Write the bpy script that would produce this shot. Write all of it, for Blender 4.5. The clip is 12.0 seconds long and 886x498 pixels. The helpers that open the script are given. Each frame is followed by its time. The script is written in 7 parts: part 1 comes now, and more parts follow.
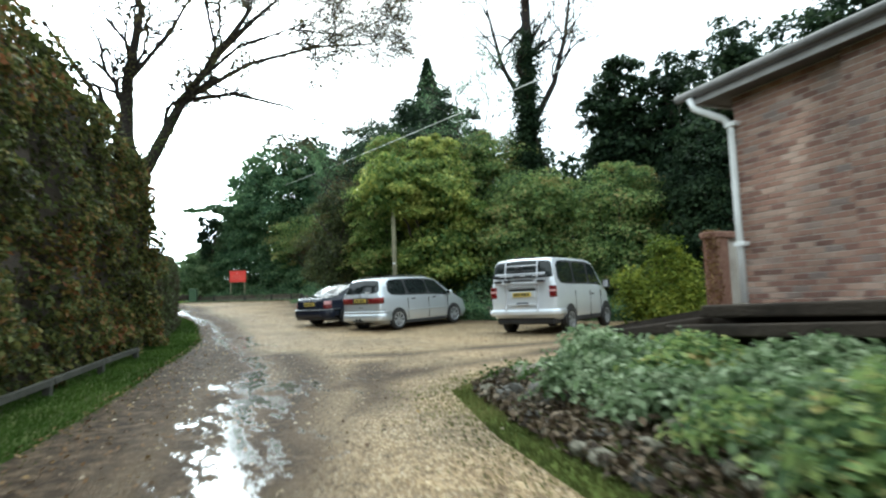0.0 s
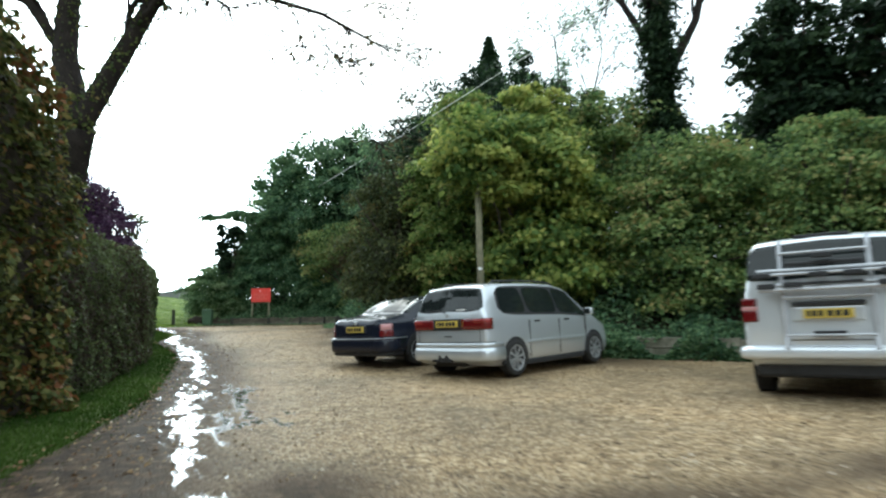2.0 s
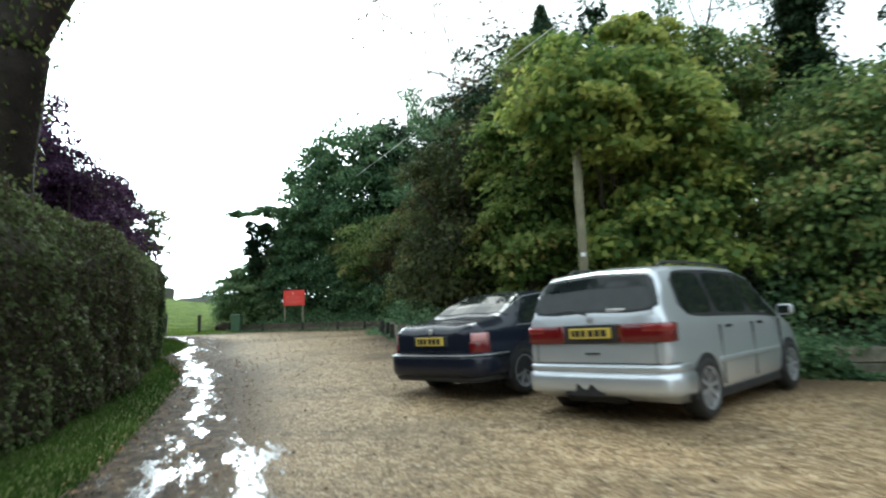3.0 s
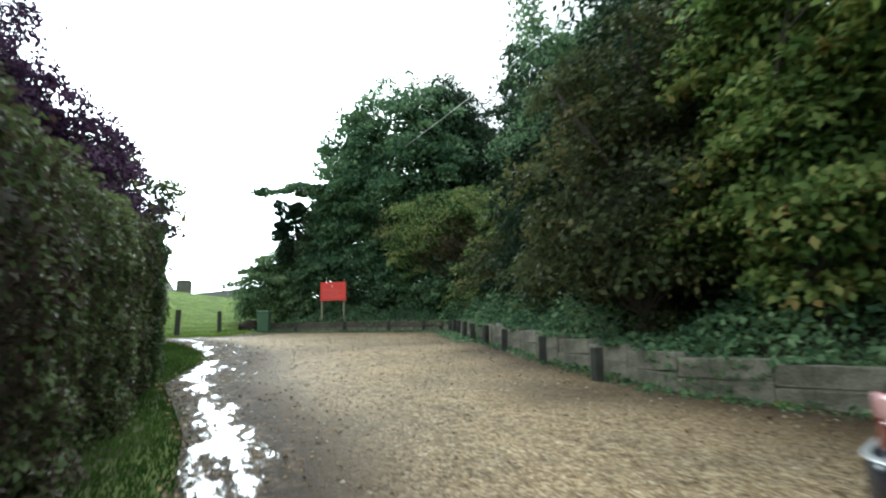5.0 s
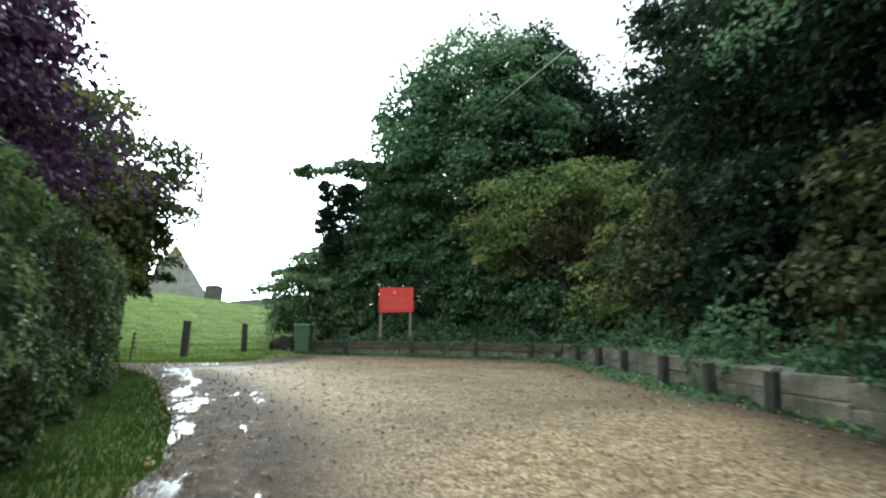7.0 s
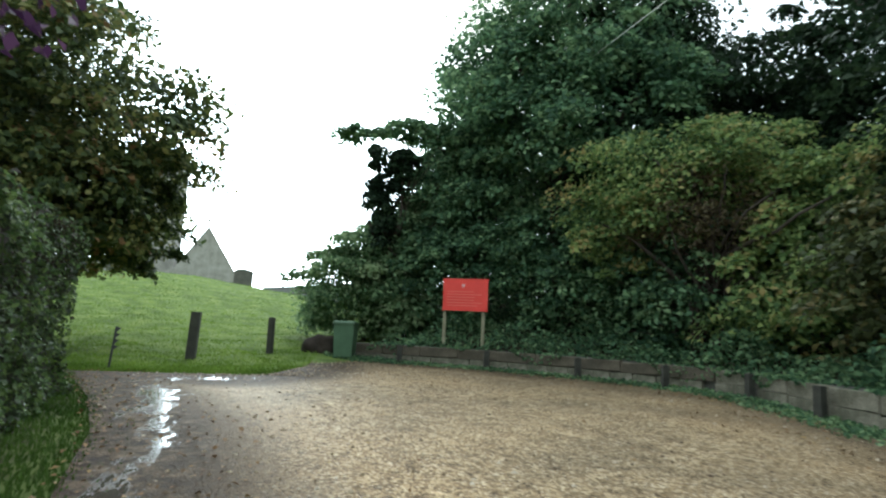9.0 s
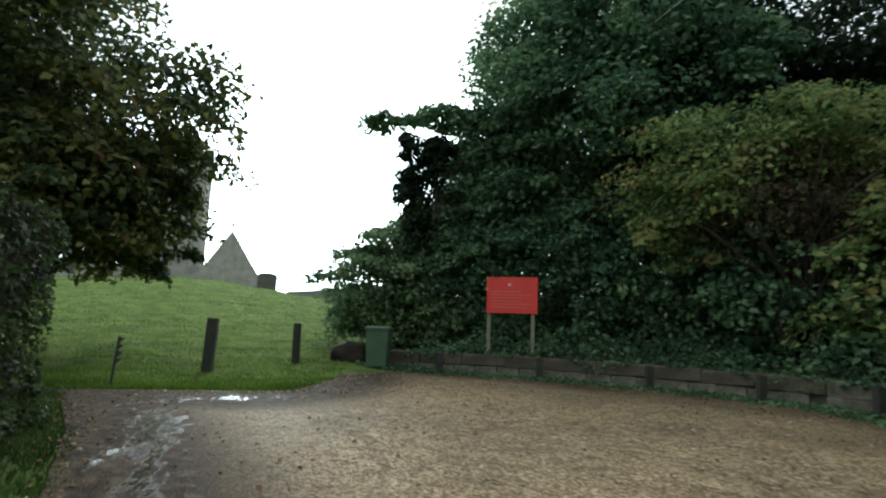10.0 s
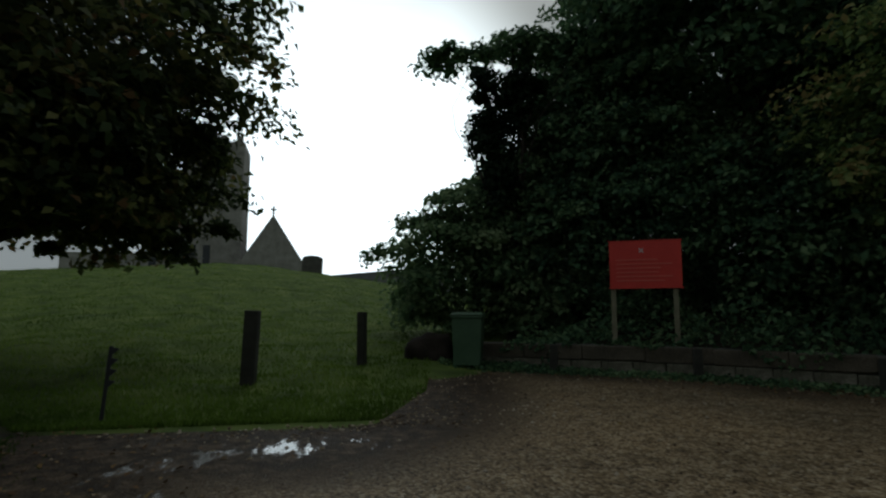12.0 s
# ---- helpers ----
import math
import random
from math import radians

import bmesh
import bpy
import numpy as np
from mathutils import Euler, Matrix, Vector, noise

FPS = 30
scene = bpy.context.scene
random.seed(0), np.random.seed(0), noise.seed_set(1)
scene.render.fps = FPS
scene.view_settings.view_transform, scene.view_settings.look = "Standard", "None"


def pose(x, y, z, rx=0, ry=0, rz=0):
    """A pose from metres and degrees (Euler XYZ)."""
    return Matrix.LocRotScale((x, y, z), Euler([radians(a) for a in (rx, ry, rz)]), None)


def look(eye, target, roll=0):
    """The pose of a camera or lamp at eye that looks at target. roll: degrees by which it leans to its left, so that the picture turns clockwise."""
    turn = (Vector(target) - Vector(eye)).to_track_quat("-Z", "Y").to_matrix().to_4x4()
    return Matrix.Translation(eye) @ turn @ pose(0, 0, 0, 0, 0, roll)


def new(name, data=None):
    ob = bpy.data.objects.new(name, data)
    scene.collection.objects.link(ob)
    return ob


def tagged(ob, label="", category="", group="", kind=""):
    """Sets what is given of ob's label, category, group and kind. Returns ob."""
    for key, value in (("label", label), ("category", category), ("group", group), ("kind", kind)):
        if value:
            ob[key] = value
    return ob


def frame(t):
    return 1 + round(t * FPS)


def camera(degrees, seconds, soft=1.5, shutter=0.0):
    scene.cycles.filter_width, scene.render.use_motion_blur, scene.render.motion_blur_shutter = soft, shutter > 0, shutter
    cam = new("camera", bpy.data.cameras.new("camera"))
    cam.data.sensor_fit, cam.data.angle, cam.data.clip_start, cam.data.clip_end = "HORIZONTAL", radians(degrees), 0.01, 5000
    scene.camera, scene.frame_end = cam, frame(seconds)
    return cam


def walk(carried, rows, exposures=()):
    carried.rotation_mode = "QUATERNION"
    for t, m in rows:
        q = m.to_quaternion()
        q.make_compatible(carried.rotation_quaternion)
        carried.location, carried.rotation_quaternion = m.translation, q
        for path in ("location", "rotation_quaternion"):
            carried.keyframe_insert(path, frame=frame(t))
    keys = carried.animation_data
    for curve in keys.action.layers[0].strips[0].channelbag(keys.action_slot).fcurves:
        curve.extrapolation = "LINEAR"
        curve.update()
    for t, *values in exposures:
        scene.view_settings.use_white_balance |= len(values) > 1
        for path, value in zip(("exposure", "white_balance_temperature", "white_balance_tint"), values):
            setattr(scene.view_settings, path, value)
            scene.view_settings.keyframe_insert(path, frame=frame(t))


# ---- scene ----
cam = camera(73.6, 12.0, soft=2.2, shutter=0.45)
PATH = [
    (0, (2.366, -2.453, 0.934), (2.263, -0.464, 1.114), -2.0),
    (0.5, (1.739, -0.277, 0.925), (1.618, 1.709, 1.127), -1.8),
    (1, (1.026, 1.889, 0.902), (0.88, 3.873, 1.106), -0.8),
    (1.5, (0.452, 3.761, 0.902), (0.288, 5.742, 1.124), -1.1),
    (2, (-0.254, 5.752, 0.958), (-0.46, 7.722, 1.232), -1.3),
    (2.5, (-1.005, 7.693, 1.03), (-1.261, 9.659, 1.294), -1.1),
    (3, (-1.867, 9.703, 1.118), (-2.177, 11.659, 1.403), -1.9),
    (3.5, (-2.926, 11.335, 1.159), (-3.271, 13.281, 1.465), 0.2),
    (5.5, (-6.311, 17.078, 1.554), (-6.684, 19.024, 1.827), -1.7),
    (6, (-7.363, 19.079, 1.657), (-7.791, 21.009, 1.959), -0.3),
    (6.5, (-8.251, 20.731, 1.779), (-8.717, 22.648, 2.107), 0.2),
    (7, (-9.073, 22.201, 1.867), (-9.554, 24.116, 2.191), 0.1),
    (9, (-11.596, 26.412, 2.244), (-12.182, 28.3, 2.546), 2.7),
    (9.5, (-12.075, 27.173, 2.286), (-12.703, 29.047, 2.593), 2.6),
    (10, (-12.585, 27.892, 2.316), (-13.241, 29.756, 2.623), 2.1),
    (10.5, (-13.126, 28.618, 2.389), (-13.836, 30.462, 2.704), 1.3),
    (11, (-13.81, 29.452, 2.447), (-14.578, 31.274, 2.743), 1.4),
    (11.5, (-14.423, 30.175, 2.473), (-15.226, 31.989, 2.729), 0.4),
    (12, (-14.904, 30.787, 2.487), (-15.683, 32.614, 2.722), 0.1),
]
walk(cam, [(t, look(eye, target, roll)) for t, eye, target, roll in PATH],
     [(0, 0.4, 5850, -3), (1.2, 0.32, 5850, -3), (2.5, 0.12, 5850, -3), (5.0, 0.25, 5800, -3), (6.5, 0.25, 5800, -3), (9.3, 0.1, 5800, -3), (10.0, -0.6, 5900, -2), (10.5, -1.25, 6000, -1), (11.0, -2.2, 6050, 0), (11.5, -2.72, 5950, -1), (12.0, -2.82, 5950, -1)])

# ---------------------------------------------------------------- light
world = bpy.data.worlds.new("world")
scene.world = world
world.use_nodes = True
wn, wl = world.node_tree.nodes, world.node_tree.links
bg = wn["Background"]
sky = wn.new("ShaderNodeTexSky")
sky.sky_type = "NISHITA"
sky.sun_disc = False
sky.sun_elevation, sky.sun_rotation = radians(38), radians(-20)
sky.dust_density = 4.0
wc = wn.new("ShaderNodeTexCoord")
cloud = wn.new("ShaderNodeTexNoise")
cloud.inputs["Scale"].default_value, cloud.inputs["Detail"].default_value = 2.2, 6.0
cramp = wn.new("ShaderNodeValToRGB")
cramp.color_ramp.elements[0].position, cramp.color_ramp.elements[0].color = 0.35, (8.6, 8.9, 9.4, 1)
cramp.color_ramp.elements[1].position, cramp.color_ramp.elements[1].color = 0.65, (11.5, 11.6, 11.8, 1)
wmix = wn.new("ShaderNodeMix")
wmix.data_type = "RGBA"
wmix.inputs["Factor"].default_value = 0.85
wl.new(wc.outputs["Generated"], cloud.inputs["Vector"])
wl.new(cloud.outputs["Fac"], cramp.inputs["Fac"])
wl.new(sky.outputs["Color"], wmix.inputs["A"])
glow = wn.new("ShaderNodeVectorMath")
glow.operation = "DOT_PRODUCT"
glow.inputs[1].default_value = Vector((-0.52, 0.82, 0.24)).normalized()
gmap = wn.new("ShaderNodeMapRange")
gmap.interpolation_type = "SMOOTHSTEP"
gmap.inputs["From Min"].default_value, gmap.inputs["To Min"].default_value, gmap.inputs["To Max"].default_value = 0.92, 1.1, 8.0
veil = wn.new("ShaderNodeVectorMath")
veil.operation = "SCALE"
wl.new(wc.outputs["Generated"], glow.inputs[0])
wl.new(glow.outputs["Value"], gmap.inputs["Value"])
wl.new(cramp.outputs["Color"], veil.inputs[0])
wl.new(gmap.outputs["Result"], veil.inputs["Scale"])
wl.new(veil.outputs[0], wmix.inputs["B"])
wl.new(wmix.outputs["Result"], bg.inputs["Color"])
bg.inputs["Strength"].default_value = 0.16
sun = new("sun", bpy.data.lights.new("sun", "SUN"))
sun.data.energy, sun.data.angle, sun.data.color = 1.45, radians(25), (1.0, 0.97, 0.92)
sun.matrix_world = look((0, 0, 60), (8, -40, 0))


# ---------------------------------------------------------------- materials
def material(name, build):
    m = bpy.data.materials.new(name)
    m.use_nodes = True
    t = m.node_tree
    build(t.nodes, t.links, t.nodes["Principled BSDF"])
    return m


def ramp(n, stops):
    r = n.new("ShaderNodeValToRGB")
    e = r.color_ramp.elements
    while len(e) < len(stops):
        e.new(0.5)
    for k, (p, c) in zip(e, stops):
        k.position, k.color = p, (*c, 1)
    return r


def noise_tex(n, l, scale, detail=4.0, rough=0.55, coord="Object"):
    c = n.new("ShaderNodeTexCoord")
    x = n.new("ShaderNodeTexNoise")
    x.inputs["Scale"].default_value, x.inputs["Detail"].default_value, x.inputs["Roughness"].default_value = scale, detail, rough
    l.new(c.outputs[coord], x.inputs["Vector"])
    return x


def bump(n, l, src, strength, dist, to):
    b = n.new("ShaderNodeBump")
    b.inputs["Strength"].default_value, b.inputs["Distance"].default_value = strength, dist
    l.new(src, b.inputs["Height"])
    l.new(b.outputs["Normal"], to.inputs["Normal"])
    return b


def mix_color(n, l, fac, a, b, mode="MIX"):
    x = n.new("ShaderNodeMix")
    x.data_type, x.blend_type = "RGBA", mode
    for v, key in ((fac, "Factor"), (a, "A"), (b, "B")):
        if isinstance(v, (int, float)):
            x.inputs[key].default_value = v
        elif isinstance(v, tuple):
            x.inputs[key].default_value = (*v, 1)
        else:
            l.new(v, x.inputs[key])
    return x.outputs["Result"]


def mottled(name, stops, scale=3.0, rough=0.7, fine=40.0, relief=0.3, dist=0.01, metal=0.0, coat=0.0, spec=0.5):
    """A surface whose colour drifts at a coarse scale and has a fine relief."""
    def build(n, l, p):
        a, b = noise_tex(n, l, scale, 5), noise_tex(n, l, fine, 3)
        r = ramp(n, stops)
        mixed = n.new("ShaderNodeMath")
        mixed.operation = "MULTIPLY_ADD"
        l.new(b.outputs["Fac"], mixed.inputs[0])
        mixed.inputs[1].default_value = 0.35
        add = n.new("ShaderNodeMath")
        add.operation = "MULTIPLY"
        l.new(a.outputs["Fac"], add.inputs[0])
        add.inputs[1].default_value = 0.65
        l.new(add.outputs[0], mixed.inputs[2])
        l.new(mixed.outputs[0], r.inputs["Fac"])
        l.new(r.outputs["Color"], p.inputs["Base Color"])
        p.inputs["Roughness"].default_value, p.inputs["Metallic"].default_value = rough, metal
        p.inputs["Coat Weight"].default_value = coat
        p.inputs["Specular IOR Level"].default_value = spec
        if relief:
            bump(n, l, b.outputs["Fac"], relief, dist, p)
    return material(name, build)


def leafy(name, stops, gloss=0.52, through_light=0.42, spread=0.6, spec=0.14):
    """Leaves: a colour of its own for each leaf, drifting over the plant, with some light coming through."""
    def build(n, l, p):
        g = n.new("ShaderNodeNewGeometry")
        a = noise_tex(n, l, 0.55, 4)
        m = n.new("ShaderNodeMath")
        m.operation = "MULTIPLY_ADD"
        l.new(g.outputs["Random Per Island"], m.inputs[0])
        m.inputs[1].default_value = spread
        s = n.new("ShaderNodeMath")
        s.operation = "MULTIPLY_ADD"
        l.new(a.outputs["Fac"], s.inputs[0])
        s.inputs[1].default_value, s.inputs[2].default_value = 1.1, -0.05 - spread / 2
        l.new(s.outputs[0], m.inputs[2])
        spray = n.new("ShaderNodeAttribute")
        spray.attribute_name = "tone"
        total = n.new("ShaderNodeMath")
        l.new(m.outputs[0], total.inputs[0])
        l.new(spray.outputs["Fac"], total.inputs[1])
        r = ramp(n, stops)
        l.new(total.outputs[0], r.inputs["Fac"])
        l.new(r.outputs["Color"], p.inputs["Base Color"])
        p.inputs["Roughness"].default_value = gloss
        p.inputs["Specular IOR Level"].default_value = spec
        t = n.new("ShaderNodeBsdfTranslucent")
        l.new(r.outputs["Color"], t.inputs["Color"])
        x = n.new("ShaderNodeMixShader")
        x.inputs[0].default_value = through_light
        out = n["Material Output"]
        l.new(p.outputs[0], x.inputs[1])
        l.new(t.outputs[0], x.inputs[2])
        l.new(x.outputs[0], out.inputs["Surface"])
    return material(name, build)


def gravel_build(n, l, p):
    wet = n.new("ShaderNodeAttribute")
    wet.attribute_name = "wet"
    mud = n.new("ShaderNodeAttribute")
    mud.attribute_name = "mud"
    c = n.new("ShaderNodeTexCoord")
    v = n.new("ShaderNodeTexVoronoi")
    v.inputs["Scale"].default_value = 48.0
    v.inputs["Randomness"].default_value = 1.0
    l.new(c.outputs["Object"], v.inputs["Vector"])
    flow = n.new("ShaderNodeMapping")
    flow.vector_type = "TEXTURE"
    flow.inputs["Rotation"].default_value, flow.inputs["Scale"].default_value = (0, 0, radians(30)), (1, 3.2, 1)
    l.new(c.outputs["Object"], flow.inputs["Vector"])
    pool, mid, broad = noise_tex(n, l, 4.2, 9, 0.72), noise_tex(n, l, 5.5, 9, 0.78), noise_tex(n, l, 0.45, 5, 0.6)
    l.new(flow.outputs["Vector"], pool.inputs["Vector"])
    stones = ramp(n, [(0.0, (0.075, 0.052, 0.03)), (0.3, (0.21, 0.155, 0.092)), (0.6, (0.35, 0.27, 0.17)), (0.85, (0.47, 0.385, 0.26)), (1.0, (0.60, 0.53, 0.42))])
    sep = n.new("ShaderNodeSeparateColor")
    l.new(v.outputs["Color"], sep.inputs[0])
    l.new(sep.outputs[0], stones.inputs["Fac"])
    drift = ramp(n, [(0.36, (0.26, 0.22, 0.17)), (0.45, (0.70, 0.63, 0.53)), (0.54, (1.02, 0.97, 0.87)), (0.64, (1.3, 1.24, 1.12))])
    l.new(mid.outputs["Fac"], drift.inputs["Fac"])
    col = mix_color(n, l, 0.78, stones.outputs["Color"], drift.outputs["Color"], "MULTIPLY")
    patch = ramp(n, [(0.36, (0.66, 0.66, 0.66)), (0.5, (0.95, 0.93, 0.90)), (0.64, (1.14, 1.08, 1.0))])
    l.new(broad.outputs["Fac"], patch.inputs["Fac"])
    col = mix_color(n, l, 0.85, col, patch.outputs["Color"], "MULTIPLY")
    mudc = ramp(n, [(0.36, (0.018, 0.012, 0.008)), (0.5, (0.055, 0.038, 0.024)), (0.62, (0.145, 0.105, 0.066))])
    l.new(mid.outputs["Fac"], mudc.inputs["Fac"])

    def edge(attr, grain, amount, low, high):
        s = n.new("ShaderNodeMath")
        s.operation = "MULTIPLY_ADD"
        l.new(grain.outputs["Fac"], s.inputs[0])
        s.inputs[1].default_value = amount
        l.new(attr.outputs["Fac"], s.inputs[2])
        r = n.new("ShaderNodeMapRange")
        r.inputs["From Min"].default_value, r.inputs["From Max"].default_value = low, high
        r.interpolation_type = "SMOOTHSTEP"
        l.new(s.outputs[0], r.inputs["Value"])
        return r.outputs["Result"]

    mudf, wetf = edge(mud, mid, 1.1, 0.86, 1.34), edge(wet, pool, 1.9, 1.55, 1.67)
    col = mix_color(n, l, mudf, col, mudc.outputs["Color"])
    col = mix_color(n, l, wetf, col, (0.055, 0.045, 0.036))
    l.new(col, p.inputs["Base Color"])
    rough = n.new("ShaderNodeMapRange")
    rough.inputs["To Min"].default_value, rough.inputs["To Max"].default_value = 0.6, 0.05
    l.new(wetf, rough.inputs["Value"])
    damp = n.new("ShaderNodeMath")
    damp.operation = "MULTIPLY_ADD"
    l.new(mudf, damp.inputs[0])
    damp.inputs[1].default_value = 0.12
    l.new(rough.outputs["Result"], damp.inputs[2])
    damp.use_clamp = True
    floor_rough = n.new("ShaderNodeMath")
    floor_rough.operation = "MAXIMUM"
    floor_rough.inputs[1].default_value = 0.05
    l.new(damp.outputs[0], floor_rough.inputs[0])
    l.new(floor_rough.outputs[0], p.inputs["Roughness"])
    shine = n.new("ShaderNodeMapRange")
    shine.inputs["To Min"].default_value, shine.inputs["To Max"].default_value = 0.1, 0.55
    l.new(wetf, shine.inputs["Value"])
    l.new(shine.outputs["Result"], p.inputs["Specular IOR Level"])
    dry = n.new("ShaderNodeMapRange")
    dry.inputs["To Min"].default_value, dry.inputs["To Max"].default_value = 0.9, 0.025
    l.new(wetf, dry.inputs["Value"])
    h = n.new("ShaderNodeMath")
    h.operation = "MULTIPLY_ADD"
    l.new(v.outputs["Distance"], h.inputs[0])
    h.inputs[1].default_value = -0.8
    l.new(mid.outputs["Fac"], h.inputs[2])
    b = bump(n, l, h.outputs[0], 1.0, 0.018, p)
    l.new(dry.outputs["Result"], b.inputs["Strength"])


GRAVEL = material("gravel", gravel_build)


def soil_build(n, l, p):
    earth = n.new("ShaderNodeAttribute")
    earth.attribute_name = "earth"
    a, b = noise_tex(n, l, 1.5, 6), noise_tex(n, l, 28, 4)
    turf = ramp(n, [(0.3, (0.06, 0.09, 0.02)), (0.5, (0.11, 0.155, 0.034)), (0.7, (0.165, 0.205, 0.05))])
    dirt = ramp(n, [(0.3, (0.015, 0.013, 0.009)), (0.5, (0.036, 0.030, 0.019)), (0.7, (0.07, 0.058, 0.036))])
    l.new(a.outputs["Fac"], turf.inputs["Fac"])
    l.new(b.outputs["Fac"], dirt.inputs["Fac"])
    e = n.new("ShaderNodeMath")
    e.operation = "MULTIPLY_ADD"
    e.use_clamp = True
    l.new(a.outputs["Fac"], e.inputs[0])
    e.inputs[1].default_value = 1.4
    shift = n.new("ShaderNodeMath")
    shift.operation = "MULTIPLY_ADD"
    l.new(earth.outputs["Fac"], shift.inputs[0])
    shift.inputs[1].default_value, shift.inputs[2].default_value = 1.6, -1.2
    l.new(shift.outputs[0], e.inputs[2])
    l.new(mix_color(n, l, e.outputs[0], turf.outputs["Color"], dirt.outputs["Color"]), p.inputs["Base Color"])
    p.inputs["Roughness"].default_value, p.inputs["Specular IOR Level"].default_value = 0.9, 0.12
    bump(n, l, b.outputs["Fac"], 0.7, 0.03, p)


BED_GRASS = leafy("dull_bed_grass", [(0.1, (0.06, 0.075, 0.022)), (0.5, (0.12, 0.135, 0.04)), (0.9, (0.20, 0.20, 0.075))], 0.8, 0.4, 0.5, 0.05)
SOIL = material("soil_and_grass", soil_build)
# darker than the mound's grass: the hedge's shade is put into its colour
VERGE_GRASS = leafy("shaded_wet_verge_grass", [(0.1, (0.028, 0.058, 0.011)), (0.5, (0.052, 0.095, 0.019)), (0.9, (0.085, 0.135, 0.03))], 0.7, 0.4, 0.4, 0.06)
GRASS = leafy("grass_blades", [(0.1, (0.075, 0.125, 0.02)), (0.5, (0.13, 0.205, 0.032)), (0.9, (0.20, 0.28, 0.05))], 0.8, 0.45, 0.3, 0.04)
BEECH = leafy("beech_leaves", [(0.0, (0.035, 0.026, 0.013)), (0.28, (0.055, 0.072, 0.023)), (0.55, (0.11, 0.13, 0.038)), (0.76, (0.20, 0.19, 0.058)), (0.9, (0.24, 0.14, 0.048)), (1.0, (0.20, 0.085, 0.035))], spread=0.85)
PRIVET = leafy("clipped_hedge_leaves", [(0.0, (0.04, 0.032, 0.022)), (0.3, (0.04, 0.058, 0.028)), (0.6, (0.07, 0.12, 0.036)), (0.9, (0.13, 0.18, 0.055))], spread=0.85)
HORNBEAM = leafy("brown_tinged_hedge_leaves", [(0.0, (0.05, 0.03, 0.024)), (0.3, (0.062, 0.05, 0.03)), (0.6, (0.07, 0.10, 0.036)), (0.9, (0.135, 0.165, 0.065))], spread=0.9)
GREEN = leafy("mid_green_leaves", [(0.1, (0.045, 0.092, 0.05)), (0.5, (0.12, 0.215, 0.105)), (0.9, (0.25, 0.355, 0.17))], through_light=0.46, spread=0.75)
MAPLE = leafy("maple_leaves", [(0.1, (0.10, 0.175, 0.05)), (0.5, (0.265, 0.335, 0.085)), (0.9, (0.49, 0.49, 0.135))], through_light=0.5, spread=0.8)
YELLOW = leafy("turning_leaves", [(0.0, (0.074, 0.134, 0.036)), (0.4, (0.168, 0.246, 0.066)), (0.7, (0.294, 0.347, 0.102)), (0.9, (0.399, 0.370, 0.120)), (1.0, (0.357, 0.224, 0.084))], through_light=0.5, spread=0.8)
SYCAMORE = leafy("sycamore_leaves", [(0.0, (0.03, 0.048, 0.018)), (0.4, (0.075, 0.105, 0.034)), (0.7, (0.15, 0.17, 0.052)), (0.9, (0.25, 0.235, 0.075)), (1.0, (0.20, 0.12, 0.05))], spread=0.8)
DARK = leafy("evergreen_and_shaded_leaves", [(0.1, (0.012, 0.024, 0.013)), (0.5, (0.025, 0.046, 0.022)), (0.9, (0.05, 0.078, 0.034))], spec=0.1)
PURPLE = leafy("copper_leaves", [(0.1, (0.03, 0.012, 0.034)), (0.5, (0.06, 0.026, 0.065)), (0.9, (0.11, 0.055, 0.10))])
BROWN = leafy("brown_twigs_leaves", [(0.1, (0.05, 0.035, 0.02)), (0.5, (0.10, 0.08, 0.04)), (0.9, (0.16, 0.14, 0.06))])
HEDGEROW = leafy("hedgerow_leaves", [(0.0, (0.06, 0.11, 0.042)), (0.4, (0.175, 0.265, 0.09)), (0.75, (0.33, 0.40, 0.135)), (1.0, (0.40, 0.32, 0.13))], through_light=0.5, spread=0.85)
LIME = leafy("yellow_green_leaves", [(0.1, (0.085, 0.125, 0.018)), (0.5, (0.19, 0.24, 0.035)), (0.9, (0.35, 0.37, 0.06))], through_light=0.5, spread=0.8)
PALE = leafy("pale_elder_leaves", [(0.1, (0.075, 0.135, 0.06)), (0.5, (0.18, 0.27, 0.125)), (0.9, (0.33, 0.41, 0.21))], through_light=0.5, spread=0.8)
# olive leaves with the shade over the retaining wall put into the colour
SHADED_OLIVE = leafy("shaded_olive_leaves", [(0.0, (0.03, 0.034, 0.015)), (0.4, (0.06, 0.078, 0.03)), (0.75, (0.105, 0.12, 0.044)), (1.0, (0.17, 0.14, 0.055))], spread=0.8)
SILVER = leafy("silvery_herb_leaves", [(0.1, (0.07, 0.115, 0.045)), (0.5, (0.19, 0.26, 0.13)), (0.9, (0.38, 0.45, 0.28))], through_light=0.45, spread=0.85)
DARK_BARK = mottled("wet_dark_bark", [(0.3, (0.012, 0.009, 0.008)), (0.55, (0.026, 0.020, 0.017)), (0.8, (0.05, 0.038, 0.032))], 4, 0.9, 25, 0.9, 0.03, spec=0.2)
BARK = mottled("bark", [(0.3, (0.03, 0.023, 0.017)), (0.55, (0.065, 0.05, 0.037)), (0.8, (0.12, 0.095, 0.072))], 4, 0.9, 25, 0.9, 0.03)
WOOD_POST = mottled("weathered_post_wood", [(0.3, (0.022, 0.022, 0.017)), (0.6, (0.055, 0.053, 0.04)), (0.8, (0.11, 0.105, 0.08))], 6, 0.9, 60, 0.6, 0.01)
